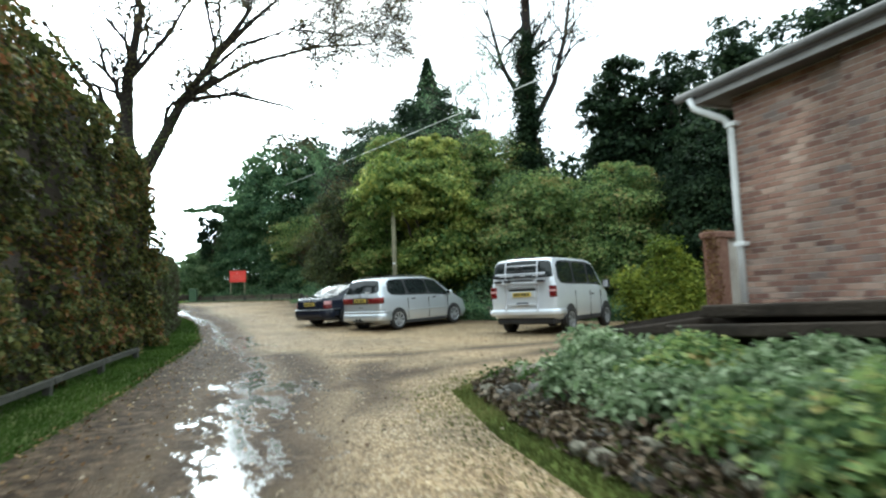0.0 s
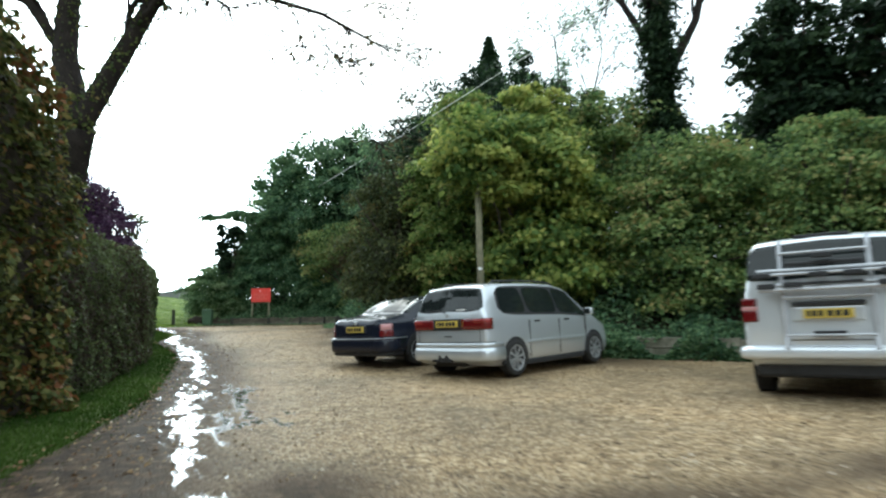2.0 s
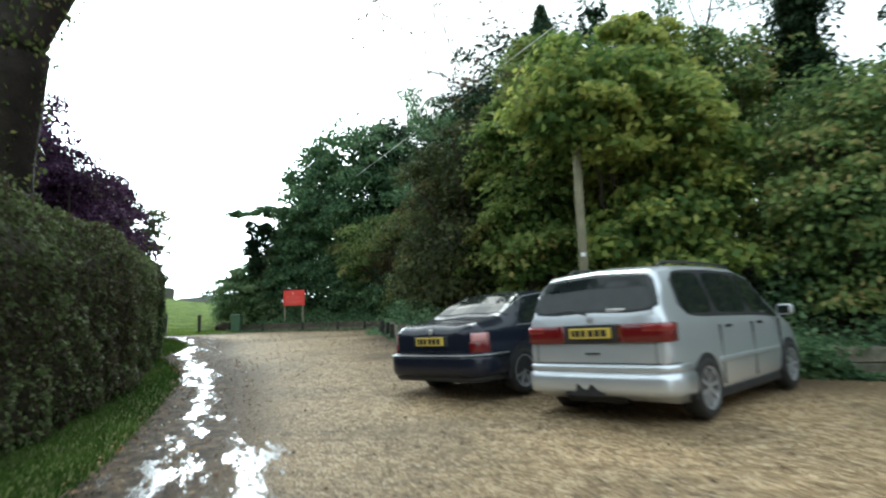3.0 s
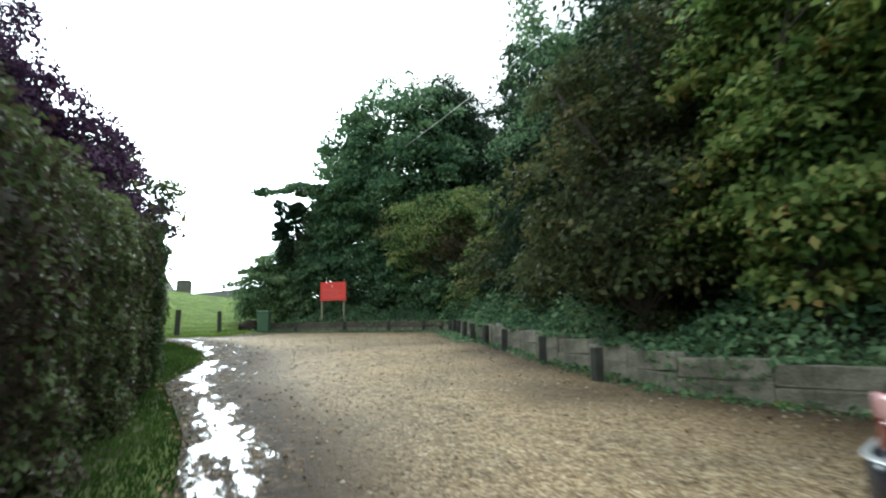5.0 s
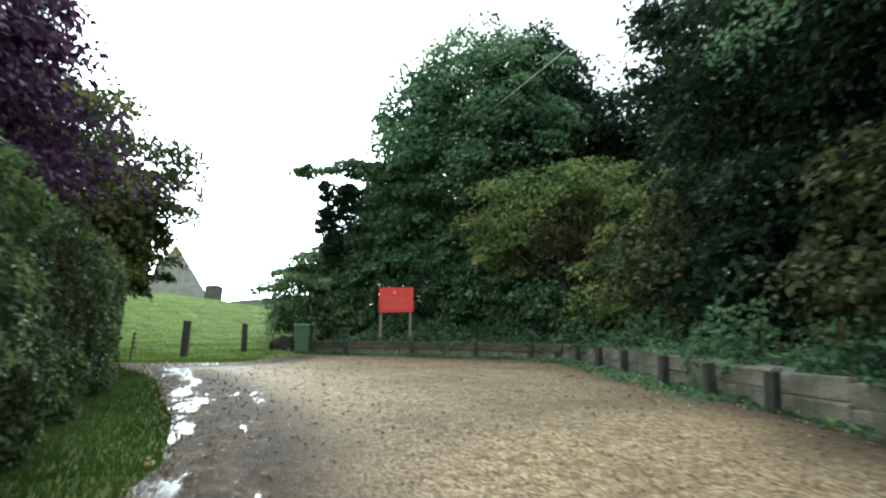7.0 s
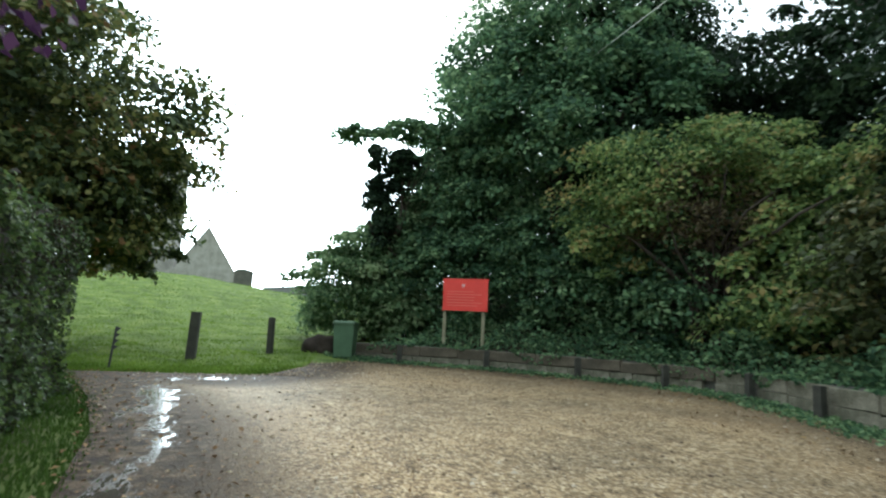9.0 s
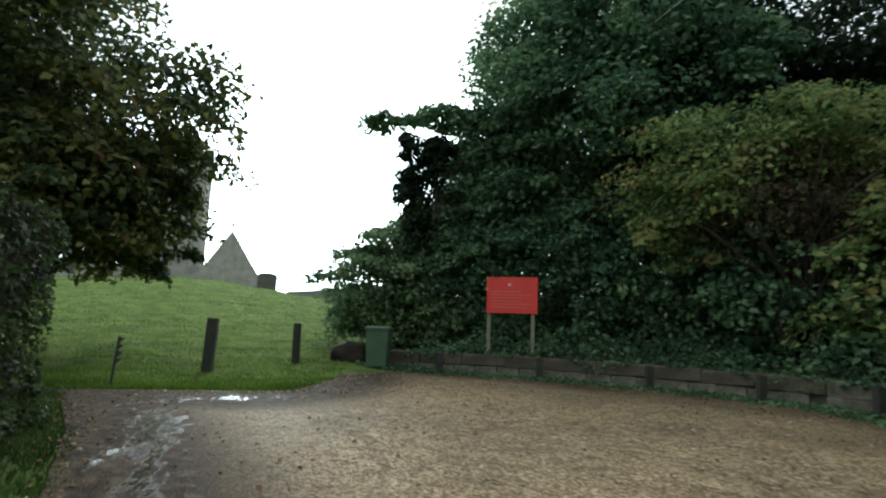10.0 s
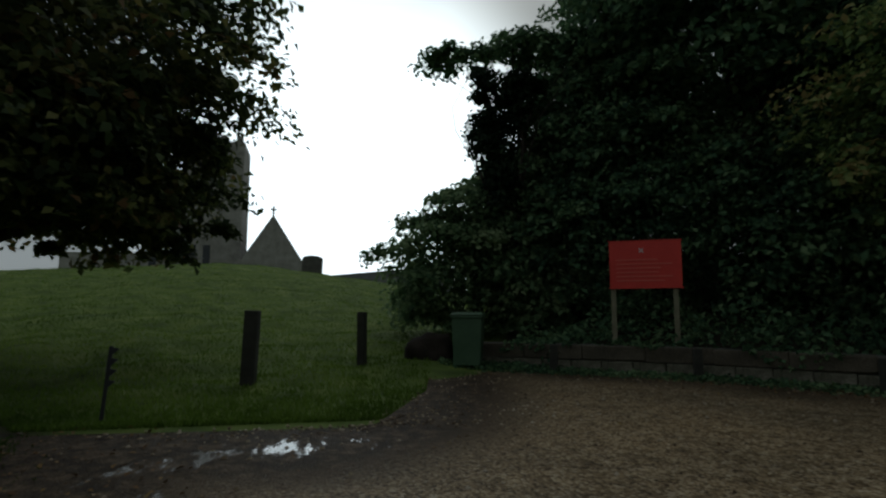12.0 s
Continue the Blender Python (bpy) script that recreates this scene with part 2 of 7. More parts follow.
POLE_WOOD = mottled("pole_wood", [(0.3, (0.16, 0.15, 0.09)), (0.6, (0.27, 0.25, 0.16)), (0.8, (0.36, 0.33, 0.22))], 5, 0.85, 70, 0.5, 0.01)
BLOCK = mottled("wall_blocks", [(0.3, (0.045, 0.047, 0.026)), (0.45, (0.14, 0.13, 0.09)), (0.6, (0.27, 0.245, 0.185)), (0.75, (0.42, 0.39, 0.32))], 2.5, 0.9, 30, 0.7, 0.02)


def brick_build(n, l, p):
    """Each brick has a tone of its own; soot and pale bloom drift over the wall."""
    o, g = n.new("ShaderNodeObjectInfo"), n.new("ShaderNodeNewGeometry")
    add = n.new("ShaderNodeMath")
    add.operation = "ADD"
    l.new(o.outputs["Random"], add.inputs[0])
    l.new(g.outputs["Random Per Island"], add.inputs[1])
    fr = n.new("ShaderNodeMath")
    fr.operation = "FRACT"
    l.new(add.outputs[0], fr.inputs[0])
    tone = ramp(n, [(0.0, (0.15, 0.08, 0.06)), (0.3, (0.27, 0.15, 0.11)), (0.65, (0.34, 0.215, 0.16)), (0.9, (0.42, 0.30, 0.235)), (1.0, (0.20, 0.16, 0.145))])
    l.new(fr.outputs[0], tone.inputs["Fac"])
    c = n.new("ShaderNodeNewGeometry")
    soot, grain = n.new("ShaderNodeTexNoise"), n.new("ShaderNodeTexNoise")
    soot.inputs["Scale"].default_value, soot.inputs["Detail"].default_value = 1.1, 5.0
    grain.inputs["Scale"].default_value = 70.0
    l.new(c.outputs["Position"], soot.inputs["Vector"])
    l.new(c.outputs["Position"], grain.inputs["Vector"])
    wash = ramp(n, [(0.35, (0.62, 0.58, 0.56)), (0.65, (1.15, 1.12, 1.1))])
    l.new(soot.outputs["Fac"], wash.inputs["Fac"])
    l.new(mix_color(n, l, 1.0, tone.outputs["Color"], wash.outputs["Color"], "MULTIPLY"), p.inputs["Base Color"])
    p.inputs["Roughness"].default_value = 0.9
    bump(n, l, grain.outputs["Fac"], 0.5, 0.01, p)


BRICK = material("brick", brick_build)
MORTAR = mottled("mortar", [(0.3, (0.46, 0.43, 0.38)), (0.7, (0.66, 0.62, 0.55))], 6, 0.95, 80, 0.4, 0.01)
FASCIA = mottled("weathered_fascia", [(0.3, (0.20, 0.19, 0.18)), (0.7, (0.42, 0.41, 0.40))], 3, 0.7, 30, 0.2, 0.005)
GUTTER = mottled("grimy_gutter", [(0.3, (0.05, 0.048, 0.044)), (0.7, (0.14, 0.135, 0.125))], 4, 0.6, 30, 0.2, 0.005)
WHITE_PLASTIC = mottled("white_plastic", [(0.3, (0.66, 0.66, 0.64)), (0.7, (0.82, 0.82, 0.8))], 3, 0.4, 20, 0.1, 0.004)
PALE_WALL = mottled("stained_render", [(0.3, (0.20, 0.17, 0.14)), (0.5, (0.36, 0.33, 0.28)), (0.75, (0.5, 0.47, 0.42))], 2.5, 0.9, 30, 0.4, 0.01)
ROOF = mottled("roof_tiles", [(0.3, (0.06, 0.05, 0.045)), (0.7, (0.14, 0.12, 0.105))], 3, 0.85, 30, 0.5, 0.02)
RED_BOARD = mottled("red_board", [(0.3, (0.62, 0.035, 0.025)), (0.7, (0.78, 0.06, 0.04))], 2, 0.55, 30, 0.15, 0.005)
BIN_GREEN = mottled("green_plastic", [(0.3, (0.05, 0.10, 0.05)), (0.7, (0.09, 0.16, 0.085))], 3, 0.5, 40, 0.15, 0.004)
STONE = mottled("church_stone", [(0.3, (0.16, 0.15, 0.13)), (0.55, (0.3, 0.285, 0.25)), (0.8, (0.42, 0.4, 0.36))], 1.2, 0.95, 12, 0.6, 0.03)
DARK_STONE = mottled("dark_stone", [(0.3, (0.05, 0.048, 0.04)), (0.7, (0.15, 0.14, 0.12))], 2.5, 0.95, 25, 0.6, 0.02)
SLEEPER = mottled("tarred_sleeper", [(0.3, (0.016, 0.013, 0.010)), (0.7, (0.058, 0.045, 0.034))], 3, 0.9, 30, 0.8, 0.02, spec=0.15)
OLD_BRICK = mottled("old_brick", [(0.3, (0.10, 0.045, 0.03)), (0.5, (0.17, 0.085, 0.055)), (0.75, (0.26, 0.16, 0.11))], 5, 0.9, 40, 0.7, 0.015)
SLATE = mottled("slate", [(0.3, (0.10, 0.10, 0.10)), (0.7, (0.2, 0.2, 0.195))], 2, 0.8, 18, 0.5, 0.02)
SILVER_PAINT = mottled("silver_car_paint", [(0.3, (0.58, 0.61, 0.64)), (0.7, (0.68, 0.71, 0.74))], 1.0, 0.30, 300, 0.02, 0.001, metal=0.62, coat=0.6)
NAVY_PAINT = mottled("navy_car_paint", [(0.3, (0.008, 0.010, 0.018)), (0.7, (0.014, 0.017, 0.03))], 1.0, 0.22, 300, 0.02, 0.001, coat=0.15, spec=0.35)
TYRE = mottled("tyre_rubber", [(0.3, (0.012, 0.012, 0.012)), (0.7, (0.03, 0.029, 0.027))], 8, 0.85, 60, 0.3, 0.005)
BLACK_TRIM = mottled("black_trim", [(0.3, (0.012, 0.012, 0.013)), (0.7, (0.028, 0.028, 0.03))], 6, 0.6, 80, 0.1, 0.003)
ALLOY = mottled("alloy_metal", [(0.3, (0.34, 0.35, 0.36)), (0.7, (0.50, 0.51, 0.52))], 5, 0.35, 60, 0.05, 0.002, metal=0.5)
YELLOW_PLATE = mottled("yellow_plate", [(0.3, (0.55, 0.40, 0.06)), (0.7, (0.66, 0.50, 0.10))], 5, 0.4, 80, 0.03, 0.001)
RED_LENS = mottled("red_lamp_lens", [(0.3, (0.10, 0.006, 0.008)), (0.7, (0.16, 0.010, 0.012))], 6, 0.15, 120, 0.15, 0.003, coat=0.6)
AMBER_LENS = mottled("pink_red_lamp_lens", [(0.3, (0.20, 0.016, 0.016)), (0.7, (0.28, 0.028, 0.026))], 6, 0.15, 120, 0.15, 0.003, coat=0.6)
CLEAR_LENS = mottled("clear_lamp_lens", [(0.3, (0.50, 0.20, 0.20)), (0.7, (0.66, 0.38, 0.38))], 6, 0.12, 120, 0.15, 0.003, coat=0.6)
CAR_GLASS = mottled("dark_car_glass", [(0.3, (0.008, 0.011, 0.011)), (0.7, (0.02, 0.025, 0.024))], 2, 0.05, 10, 0.0, spec=0.4)
INK = mottled("black_ink", [(0.3, (0.01, 0.01, 0.01)), (0.7, (0.02, 0.02, 0.02))], 8, 0.5, 50, 0.0)
LITTER = leafy("leaf_litter", [(0.0, (0.02, 0.015, 0.01)), (0.45, (0.06, 0.042, 0.026)), (0.8, (0.14, 0.10, 0.06)), (1.0, (0.26, 0.21, 0.15))], 0.6, 0.1, 0.9)
PEBBLE = leafy("pebbles", [(0.0, (0.08, 0.055, 0.035)), (0.4, (0.20, 0.15, 0.095)), (0.75, (0.34, 0.27, 0.18)), (1.0, (0.50, 0.43, 0.33))], 0.6, 0.0, 0.95)
RUST_LEAF = leafy("fallen_leaves", [(0.1, (0.08, 0.045, 0.02)), (0.5, (0.17, 0.095, 0.04)), (0.9, (0.30, 0.21, 0.085))], 0.6, 0.1)


# ---------------------------------------------------------------- helpers
def mesh_object(name, verts, faces, mat, parent=None, label="", smooth=False):
    me = bpy.data.meshes.new(name)
    me.from_pydata([tuple(v) for v in verts], [], [tuple(f) for f in faces])
    if smooth:
        me.polygons.foreach_set("use_smooth", [True] * len(me.polygons))
    me.materials.append(mat)
    me.update()
    ob = new(name, me)
    if parent is not None:
        ob.parent = parent
    if label:
        tagged(ob, label)
    return ob


def part(name, bm, mat, parent, label="", smooth=False):
    me = bpy.data.meshes.new(name)
    bmesh.ops.recalc_face_normals(bm, faces=bm.faces)
    bm.to_mesh(me)
    bm.free()
    if smooth:
        me.polygons.foreach_set("use_smooth", [True] * len(me.polygons))
    me.materials.append(mat)
    ob = new(name, me)
    if parent is not None:
        ob.parent = parent
    if label:
        tagged(ob, label)
    return ob


def box(bm, x0, y0, z0, x1, y1, z1, bevel=0.0, m=None):
    r = bmesh.ops.create_cube(bm, size=1.0, matrix=Matrix.LocRotScale(((x0 + x1) / 2, (y0 + y1) / 2, (z0 + z1) / 2), None, (abs(x1 - x0), abs(y1 - y0), abs(z1 - z0))))
    vs = r["verts"]
    if bevel:
        es = list({e for v in vs for e in v.link_edges})
        vs = list({v for f in bmesh.ops.bevel(bm, geom=es, offset=bevel, segments=2, affect="EDGES", profile=0.5)["faces"] for v in f.verts})
        vs = [v for v in bm.verts if v.is_valid] if m is not None and len(bm.verts) < 60 else vs
    if m is not None:
        bmesh.ops.transform(bm, matrix=m, verts=vs)
    return bm


def one_box(x0, y0, z0, x1, y1, z1, bevel=0.01):
    return box(bmesh.new(), x0, y0, z0, x1, y1, z1, bevel)


def tube_data(path, radii, sides=8):
    """A tapered tube along a path: vertices and faces."""
    path = np.asarray(path, float)
    verts, faces = [], []
    ahead = np.gradient(path, axis=0)
    ahead /= np.linalg.norm(ahead, axis=1)[:, None] + 1e-9
    ref = np.array([1.0, 0.0, 0.0]) if abs(ahead[0][2]) > 0.7 else np.array([0.0, 0.0, 1.0])
    for k, (p, a, r) in enumerate(zip(path, ahead, radii)):
        u = np.cross(a, ref)
        u /= np.linalg.norm(u) + 1e-9
        w = np.cross(a, u)
        for s in range(sides):
            q = 2 * math.pi * s / sides
            verts.append(p + r * (math.cos(q) * u + math.sin(q) * w))
    for k in range(len(path) - 1):
        for s in range(sides):
            t = (s + 1) % sides
            faces.append((k * sides + s, k * sides + t, (k + 1) * sides + t, (k + 1) * sides + s))
    faces.append(tuple(range(sides))[::-1])
    faces.append(tuple((len(path) - 1) * sides + s for s in range(sides)))
    return verts, faces


def join_data(pieces):
    verts, faces, base = [], [], 0
    for v, f in pieces:
        verts += list(v)
        faces += [tuple(i + base for i in q) for q in f]
        base += len(v)
    return verts, faces


def leaf_mesh(name, centres, sizes, mat, rng, up=0.3, slim=0.55, parent=None, outward=None, facing=None, wild=0.5, tone=None):
    """Many small folded leaves, each an island of four corners. facing: the way that each leaf's upper side looks; tone: how far its colour is shifted."""
    n = len(centres)
    nor = rng.normal(size=(n, 3))
    if facing is None:
        nor[:, 2] = np.abs(nor[:, 2]) + up
        if outward is not None:
            nor += outward * 1.2
    else:
        nor = facing + nor * wild
    nor /= np.linalg.norm(nor, axis=1)[:, None]
    side = np.cross(nor, rng.normal(size=(n, 3)))
    side /= np.linalg.norm(side, axis=1)[:, None] + 1e-9
    tip = np.cross(nor, side)
    s = np.asarray(sizes)[:, None]
    v = np.empty((n, 4, 3))
    v[:, 0] = centres - tip * s * 0.5
    v[:, 1] = centres + side * s * slim * 0.5 + nor * s * 0.12
    v[:, 2] = centres + tip * s * 0.5 - nor * s * 0.08
    v[:, 3] = centres - side * s * slim * 0.5 + nor * s * 0.12
    me = bpy.data.meshes.new(name)
    me.vertices.add(4 * n)
    me.vertices.foreach_set("co", v.reshape(-1))
    me.loops.add(4 * n)
    me.loops.foreach_set("vertex_index", np.arange(4 * n, dtype=np.int32))
    me.polygons.add(n)
    me.polygons.foreach_set("loop_start", np.arange(0, 4 * n, 4, dtype=np.int32))
    if tone is not None:
        me.attributes.new("tone", "FLOAT", "POINT").data.foreach_set("value", np.repeat(tone, 4).astype(np.float32))
    me.materials.append(mat)
    me.update(calc_edges=True)
    ob = new(name, me)
    if parent is not None:
        ob.parent = parent
    return ob


def empty(name, m, label, category, group="", kind=""):
    ob = new(name)
    ob.matrix_world = m
    return tagged(ob, label, category, group, kind)


# ---------------------------------------------------------------- the lie of the land
RISE_S = [-300, -60, -20, -3, 4, 8, 11, 15, 18, 20.5, 24, 29, 34, 40, 45, 60, 400]
RISE_Z = [-3.0, -1.2, -0.6, -0.28, -0.26, -0.12, -0.02, 0.03, 0.2, 0.42, 0.66, 1.02, 1.28, 1.42, 1.55, 1.6, 1.6]
# pairs of points on the two edges of the drive, from behind the start to the far end
EDGES = [((2.3, -10), (6.3, -10)), ((-0.03, -2.45), (4.0, -2.45)), ((-2, 3.95), (2.5, 2.8)), ((-2.8, 6.5), (2.0, 5.4)),
         ((-3.3, 7.9), (2.6, 6.8)), ((-3.6, 9), (3.9, 7.45)), ((-4.2, 10.8), (5.8, 8.6)), ((-4.9, 12.6), (8.2, 11.4)), ((-5.6, 14.4), (9.5, 15)), ((-6.4, 16), (9, 18.9)),
         ((-7.3, 17.8), (6.0, 19.9)), ((-7.9, 19), (2.6, 20.6)), ((-8.8, 20.4), (-1.5, 21.7)), ((-9.9, 21.8), (-3.9, 23.3)),
         ((-10.9, 23), (-5.4, 26.3)), ((-12.1, 26), (-6.3, 28.6)), ((-13.2, 27.5), (-7.1, 30.6)), ((-14.4, 28.8), (-7.9, 33)),
         ((-16, 30.6), (-8.9, 36.8)), ((-17.8, 32.2), (-9.4, 38.8)), ((-20.6, 34.3), (-10.7, 39.9)), ((-19.5, 34.45), (-12.5, 40.8)),
         ((-18.3, 34.9), (-14.8, 41.5)), ((-17.85, 36.0), (-17.1, 41.6)), ((-18.35, 38.3), (-18.3, 41.6)), ((-19.5, 41), (-19.3, 41.6))]
WALL_LINE = np.array([(14, 17.6)] + [b for a, b in EDGES[9:]])


BED_Y, BED_X = [-10, -2.45, 2.8, 5.4, 6.5, 7.0, 9.0, 12], [6.4, 4.1, 2.55, 2.0, 2.4, 2.75, 5.6, 8.3]


def smooth01(t):
    t = np.clip(t, 0, 1)
    return t * t * (3 - 2 * t)


_fine = np.linspace(-80, 80, 1601)
_rise = np.interp(_fine, RISE_S, RISE_Z)
_kern = np.exp(-0.5 * (np.arange(-30, 31) / 10.0) ** 2)
_rise[30:-30] = np.convolve(_rise, _kern / _kern.sum(), "valid")


def drive_height(x, y):
    s = 0.93 * np.asarray(y) - 0.37 * np.asarray(x)
    return np.where(np.abs(s) < 80, np.interp(s, _fine, _rise), np.interp(s, RISE_S, RISE_Z))


def behind_wall(x, y):
    """How far a place lies behind the retaining wall (negative: on the drive side)."""
    p = np.stack([np.asarray(x, float), np.asarray(y, float)], -1)
    best, sign = np.full(p.shape[:-1], 1e9), np.full(p.shape[:-1], -1.0)
    for a, b in zip(WALL_LINE[:-1], WALL_LINE[1:]):
        d = b - a
        t = np.clip(((p - a) @ d) / (d @ d), 0, 1)
        off = p - (a + t[..., None] * d)
        dist = np.hypot(off[..., 0], off[..., 1])
        side = d[0] * off[..., 1] - d[1] * off[..., 0]
        near = dist < best - 1e-6
        best = np.where(near, dist, best)
        sign = np.where(near, np.where(side < 0, 1.0, -1.0), sign)
    return best * sign


def land_height(x, y):
    x, y = np.asarray(x, float), np.asarray(y, float)
    z = drive_height(x, y)
    u = -0.55 * (x + 19.5) + 0.83 * (y - 36.2)
    left = smooth01((-(x + 0.35 * (y - 41)) - 15.5) / 5.0)
    hump = 1 - 0.032 * np.clip(0.83 * (x + 35) + 0.55 * (y - 58) + 3, 0, 18) - 0.014 * np.clip(-0.83 * (x + 35) - 0.55 * (y - 58) - 5, 0, 30)
    z = z + hump * left * 4.12 * smooth01(u / 32.0) + 3.0 * smooth01((u - 30) / 60)
    d = behind_wall(x, y)
    bank = np.where(d > 0, 0.45 * smooth01(d / 0.5) + 2.0 * smooth01((d - 0.5) / 8.0), 0.0) * (1 - left)
    z = z + bank
    bed = smooth01((x - np.interp(y, BED_Y, BED_X) - 0.15) / 1.6) * smooth01((7.4 - y + 0.5 * (x - 3)) / 1.2)
    turf = 0.06 * np.sin(x * 1.9 + 1.3 * np.sin(y * 0.8)) * np.sin(y * 1.6 + 0.9 * np.sin(x * 0.7)) + 0.03 * np.sin(x * 4.3 + y) * np.sin(y * 3.7 - x)
    return z + 0.22 * bed + turf * left * smooth01(u / 2.5)


def z_at(x, y):
    return float(land_height(x, y))


# ---------------------------------------------------------------- ground
def axis(lo, hi, step, far):
    mid = np.arange(lo, hi + 1e-6, step)
    out, k = [], step
    p = 0.0
    while p < far:
        k *= 1.35
        p += k
        out.append(p)
    out = np.array(out)
    return np.concatenate([lo - out[::-1], mid, hi + out])


gx, gy = axis(-44, 22, 0.4, 1500), axis(-14, 74, 0.4, 1500)
GX, GY = np.meshgrid(gx, gy)
GZ = land_height(GX, GY)
verts = np.stack([GX, GY, GZ], -1).reshape(-1, 3)
nx = len(gx)
faces = [(r * nx + c, r * nx + c + 1, (r + 1) * nx + c + 1, (r + 1) * nx + c) for r in range(len(gy) - 1) for c in range(nx - 1)]
in_bed = smooth01((GX - np.interp(GY, BED_Y, BED_X) - 0.25) / 0.5) * smooth01((13 - GY) / 1.5)
# hedge foot and verge: bare earth, darkened further for the hedge's shade
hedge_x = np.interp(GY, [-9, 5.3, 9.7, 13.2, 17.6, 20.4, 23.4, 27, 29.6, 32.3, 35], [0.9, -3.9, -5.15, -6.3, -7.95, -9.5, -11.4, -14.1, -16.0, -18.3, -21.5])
hedge_earth_shade = np.maximum(smooth01((hedge_x + 0.55 - GX) / 0.6), 0.55 * smooth01((hedge_x + 3.2 - GX) / 0.3)) * smooth01((GX - hedge_x + 2.5) / 0.5) * smooth01((35.4 - GY) / 1.0)
bank_earth = smooth01(behind_wall(GX, GY) / 0.3) * (GX > -19)
ground = tagged(mesh_object("ground", verts, faces, SOIL, smooth=True), "rough grass and dark earth sloping up to a mound", "ground", kind="structure")
ground.data.attributes.new("earth", "FLOAT", "POINT").data.foreach_set("value", np.clip(np.maximum(np.maximum(in_bed, hedge_earth_shade), bank_earth), 0, 1).reshape(-1))

ea, eb = np.array([a for a, b in EDGES], float), np.array([b for a, b in EDGES], float)
station = np.linspace(0, len(EDGES) - 1, 300)
index = np.arange(len(EDGES))
EA = np.stack([np.interp(station, index, ea[:, k]) for k in (0, 1)], -1)
EB = np.stack([np.interp(station, index, eb[:, k]) for k in (0, 1)], -1)
across = np.linspace(0, 1, 70)
P = EA[:, None] * (1 - across[None, :, None]) + EB[:, None] * across[None, :, None]
PZ = drive_height(P[..., 0], P[..., 1]) + 0.035
dverts = np.concatenate([P, PZ[..., None]], -1).reshape(-1, 3)
dfaces = [(r * 70 + c, r * 70 + c + 1, (r + 1) * 70 + c + 1, (r + 1) * 70 + c) for r in range(299) for c in range(69)]
drive = tagged(mesh_object("road", dverts, dfaces, GRAVEL, smooth=True), "wet gravel drive with muddy ruts and puddles", "gravel drive", kind="structure")
# ruts run along the verge; a stream of water stands in them
STREAM = np.array([(1.6, -5), (0.65, 1.6), (-0.05, 3.4), (-0.7, 5.6), (-1.25, 7.3), (-2.4, 9.6), (-3.6, 11.8), (-4.8, 13.8), (-5.3, 14.8), (-6.0, 16.4), (-6.9, 18.2), (-8.0, 19.8),
                   (-9.6, 22.0), (-10.9, 23.8), (-11.6, 25.2), (-12.7, 26.8), (-13.5, 28.1), (-15.4, 30.7), (-16.5, 31.9), (-17.9, 33.4)])
SIDE_STREAM = np.array([(0.2, 4.2), (-0.6, 6.9), (-1.9, 9.2), (-3.0, 11.3), (-4.1, 14.1), (-5.2, 16.2)])
LAWN_POOL = np.array([(-18.6, 33.9), (-18.4, 34.5), (-17.7, 35.3)])
FAR_RUT = np.array([(-9.6, 23.2), (-10.9, 25.0), (-12.2, 27.4), (-13.6, 29.6)])


def off_line(pts, line):
    best = np.full(pts.shape[0], 1e9)
    for a, b in zip(line[:-1], line[1:]):
        d = b - a
        t = np.clip(((pts - a) @ d) / (d @ d), 0, 1)
        best = np.minimum(best, np.linalg.norm(pts - (a + t[:, None] * d), axis=1))
    return best


plan = dverts[:, :2]
uneven = np.array([noise.noise((a * 0.55, b * 0.55, 4.0)) for a, b in plan])
pools = np.max([0.775 - off_line(plan, STREAM) * 1.05 + 0.24 * uneven, 0.61 - off_line(plan, np.array([(-1.0, 7.2), (-2.2, 9.6), (-3.5, 12.2)])) * 0.42 + 0.3 * uneven, 0.57 - off_line(plan, SIDE_STREAM) * 0.6 + 0.35 * uneven, 0.65 - off_line(plan, LAWN_POOL) * 0.6,
                0.5 - off_line(plan, FAR_RUT) * 0.3 + 0.2 * uneven, 0.66 - off_line(plan, np.array([(0.15, 2.8), (-0.6, 5.8)])) * 0.24 + 0.25 * uneven], axis=0)
wet = drive.data.attributes.new("wet", "FLOAT", "POINT")
wet.data.foreach_set("value", np.clip(pools, 0, 1))
mud = drive.data.attributes.new("mud", "FLOAT", "POINT")
TRACKS = [np.array([(-0.6, 4.0), (1.2, 7.0), (4.2, 9.9), (7.5, 11.5)]), np.array([(-2.2, 9.0), (1.0, 9.6), (5.0, 11.8), (9.0, 14.5)]), np.array([(0.8, 2.0), (1.1, 5.0), (0.4, 8.0)])]
track_off = np.min([off_line(dverts[:, :2], t) for t in TRACKS], axis=0)
# near the wall: leaf-stained mud, made darker also for the trees' shade
mud.data.foreach_set("value", np.clip(np.max([0.80 - off_line(plan, STREAM - np.array([0.3, 0.1])) * 0.42, 1.12 - off_line(plan, EA[::6]) * 0.42, 0.74 - off_line(plan, WALL_LINE[3:20]) * 0.16 + 0.2 * uneven, 0.66 - track_off * 0.55 + 0.3 * uneven, 0.80 - off_line(plan, np.array([(0.9, 1.0), (0.2, 4.0), (-0.3, 7.0), (-1.6, 9.6)])) * 0.5], axis=0), 0, 1))


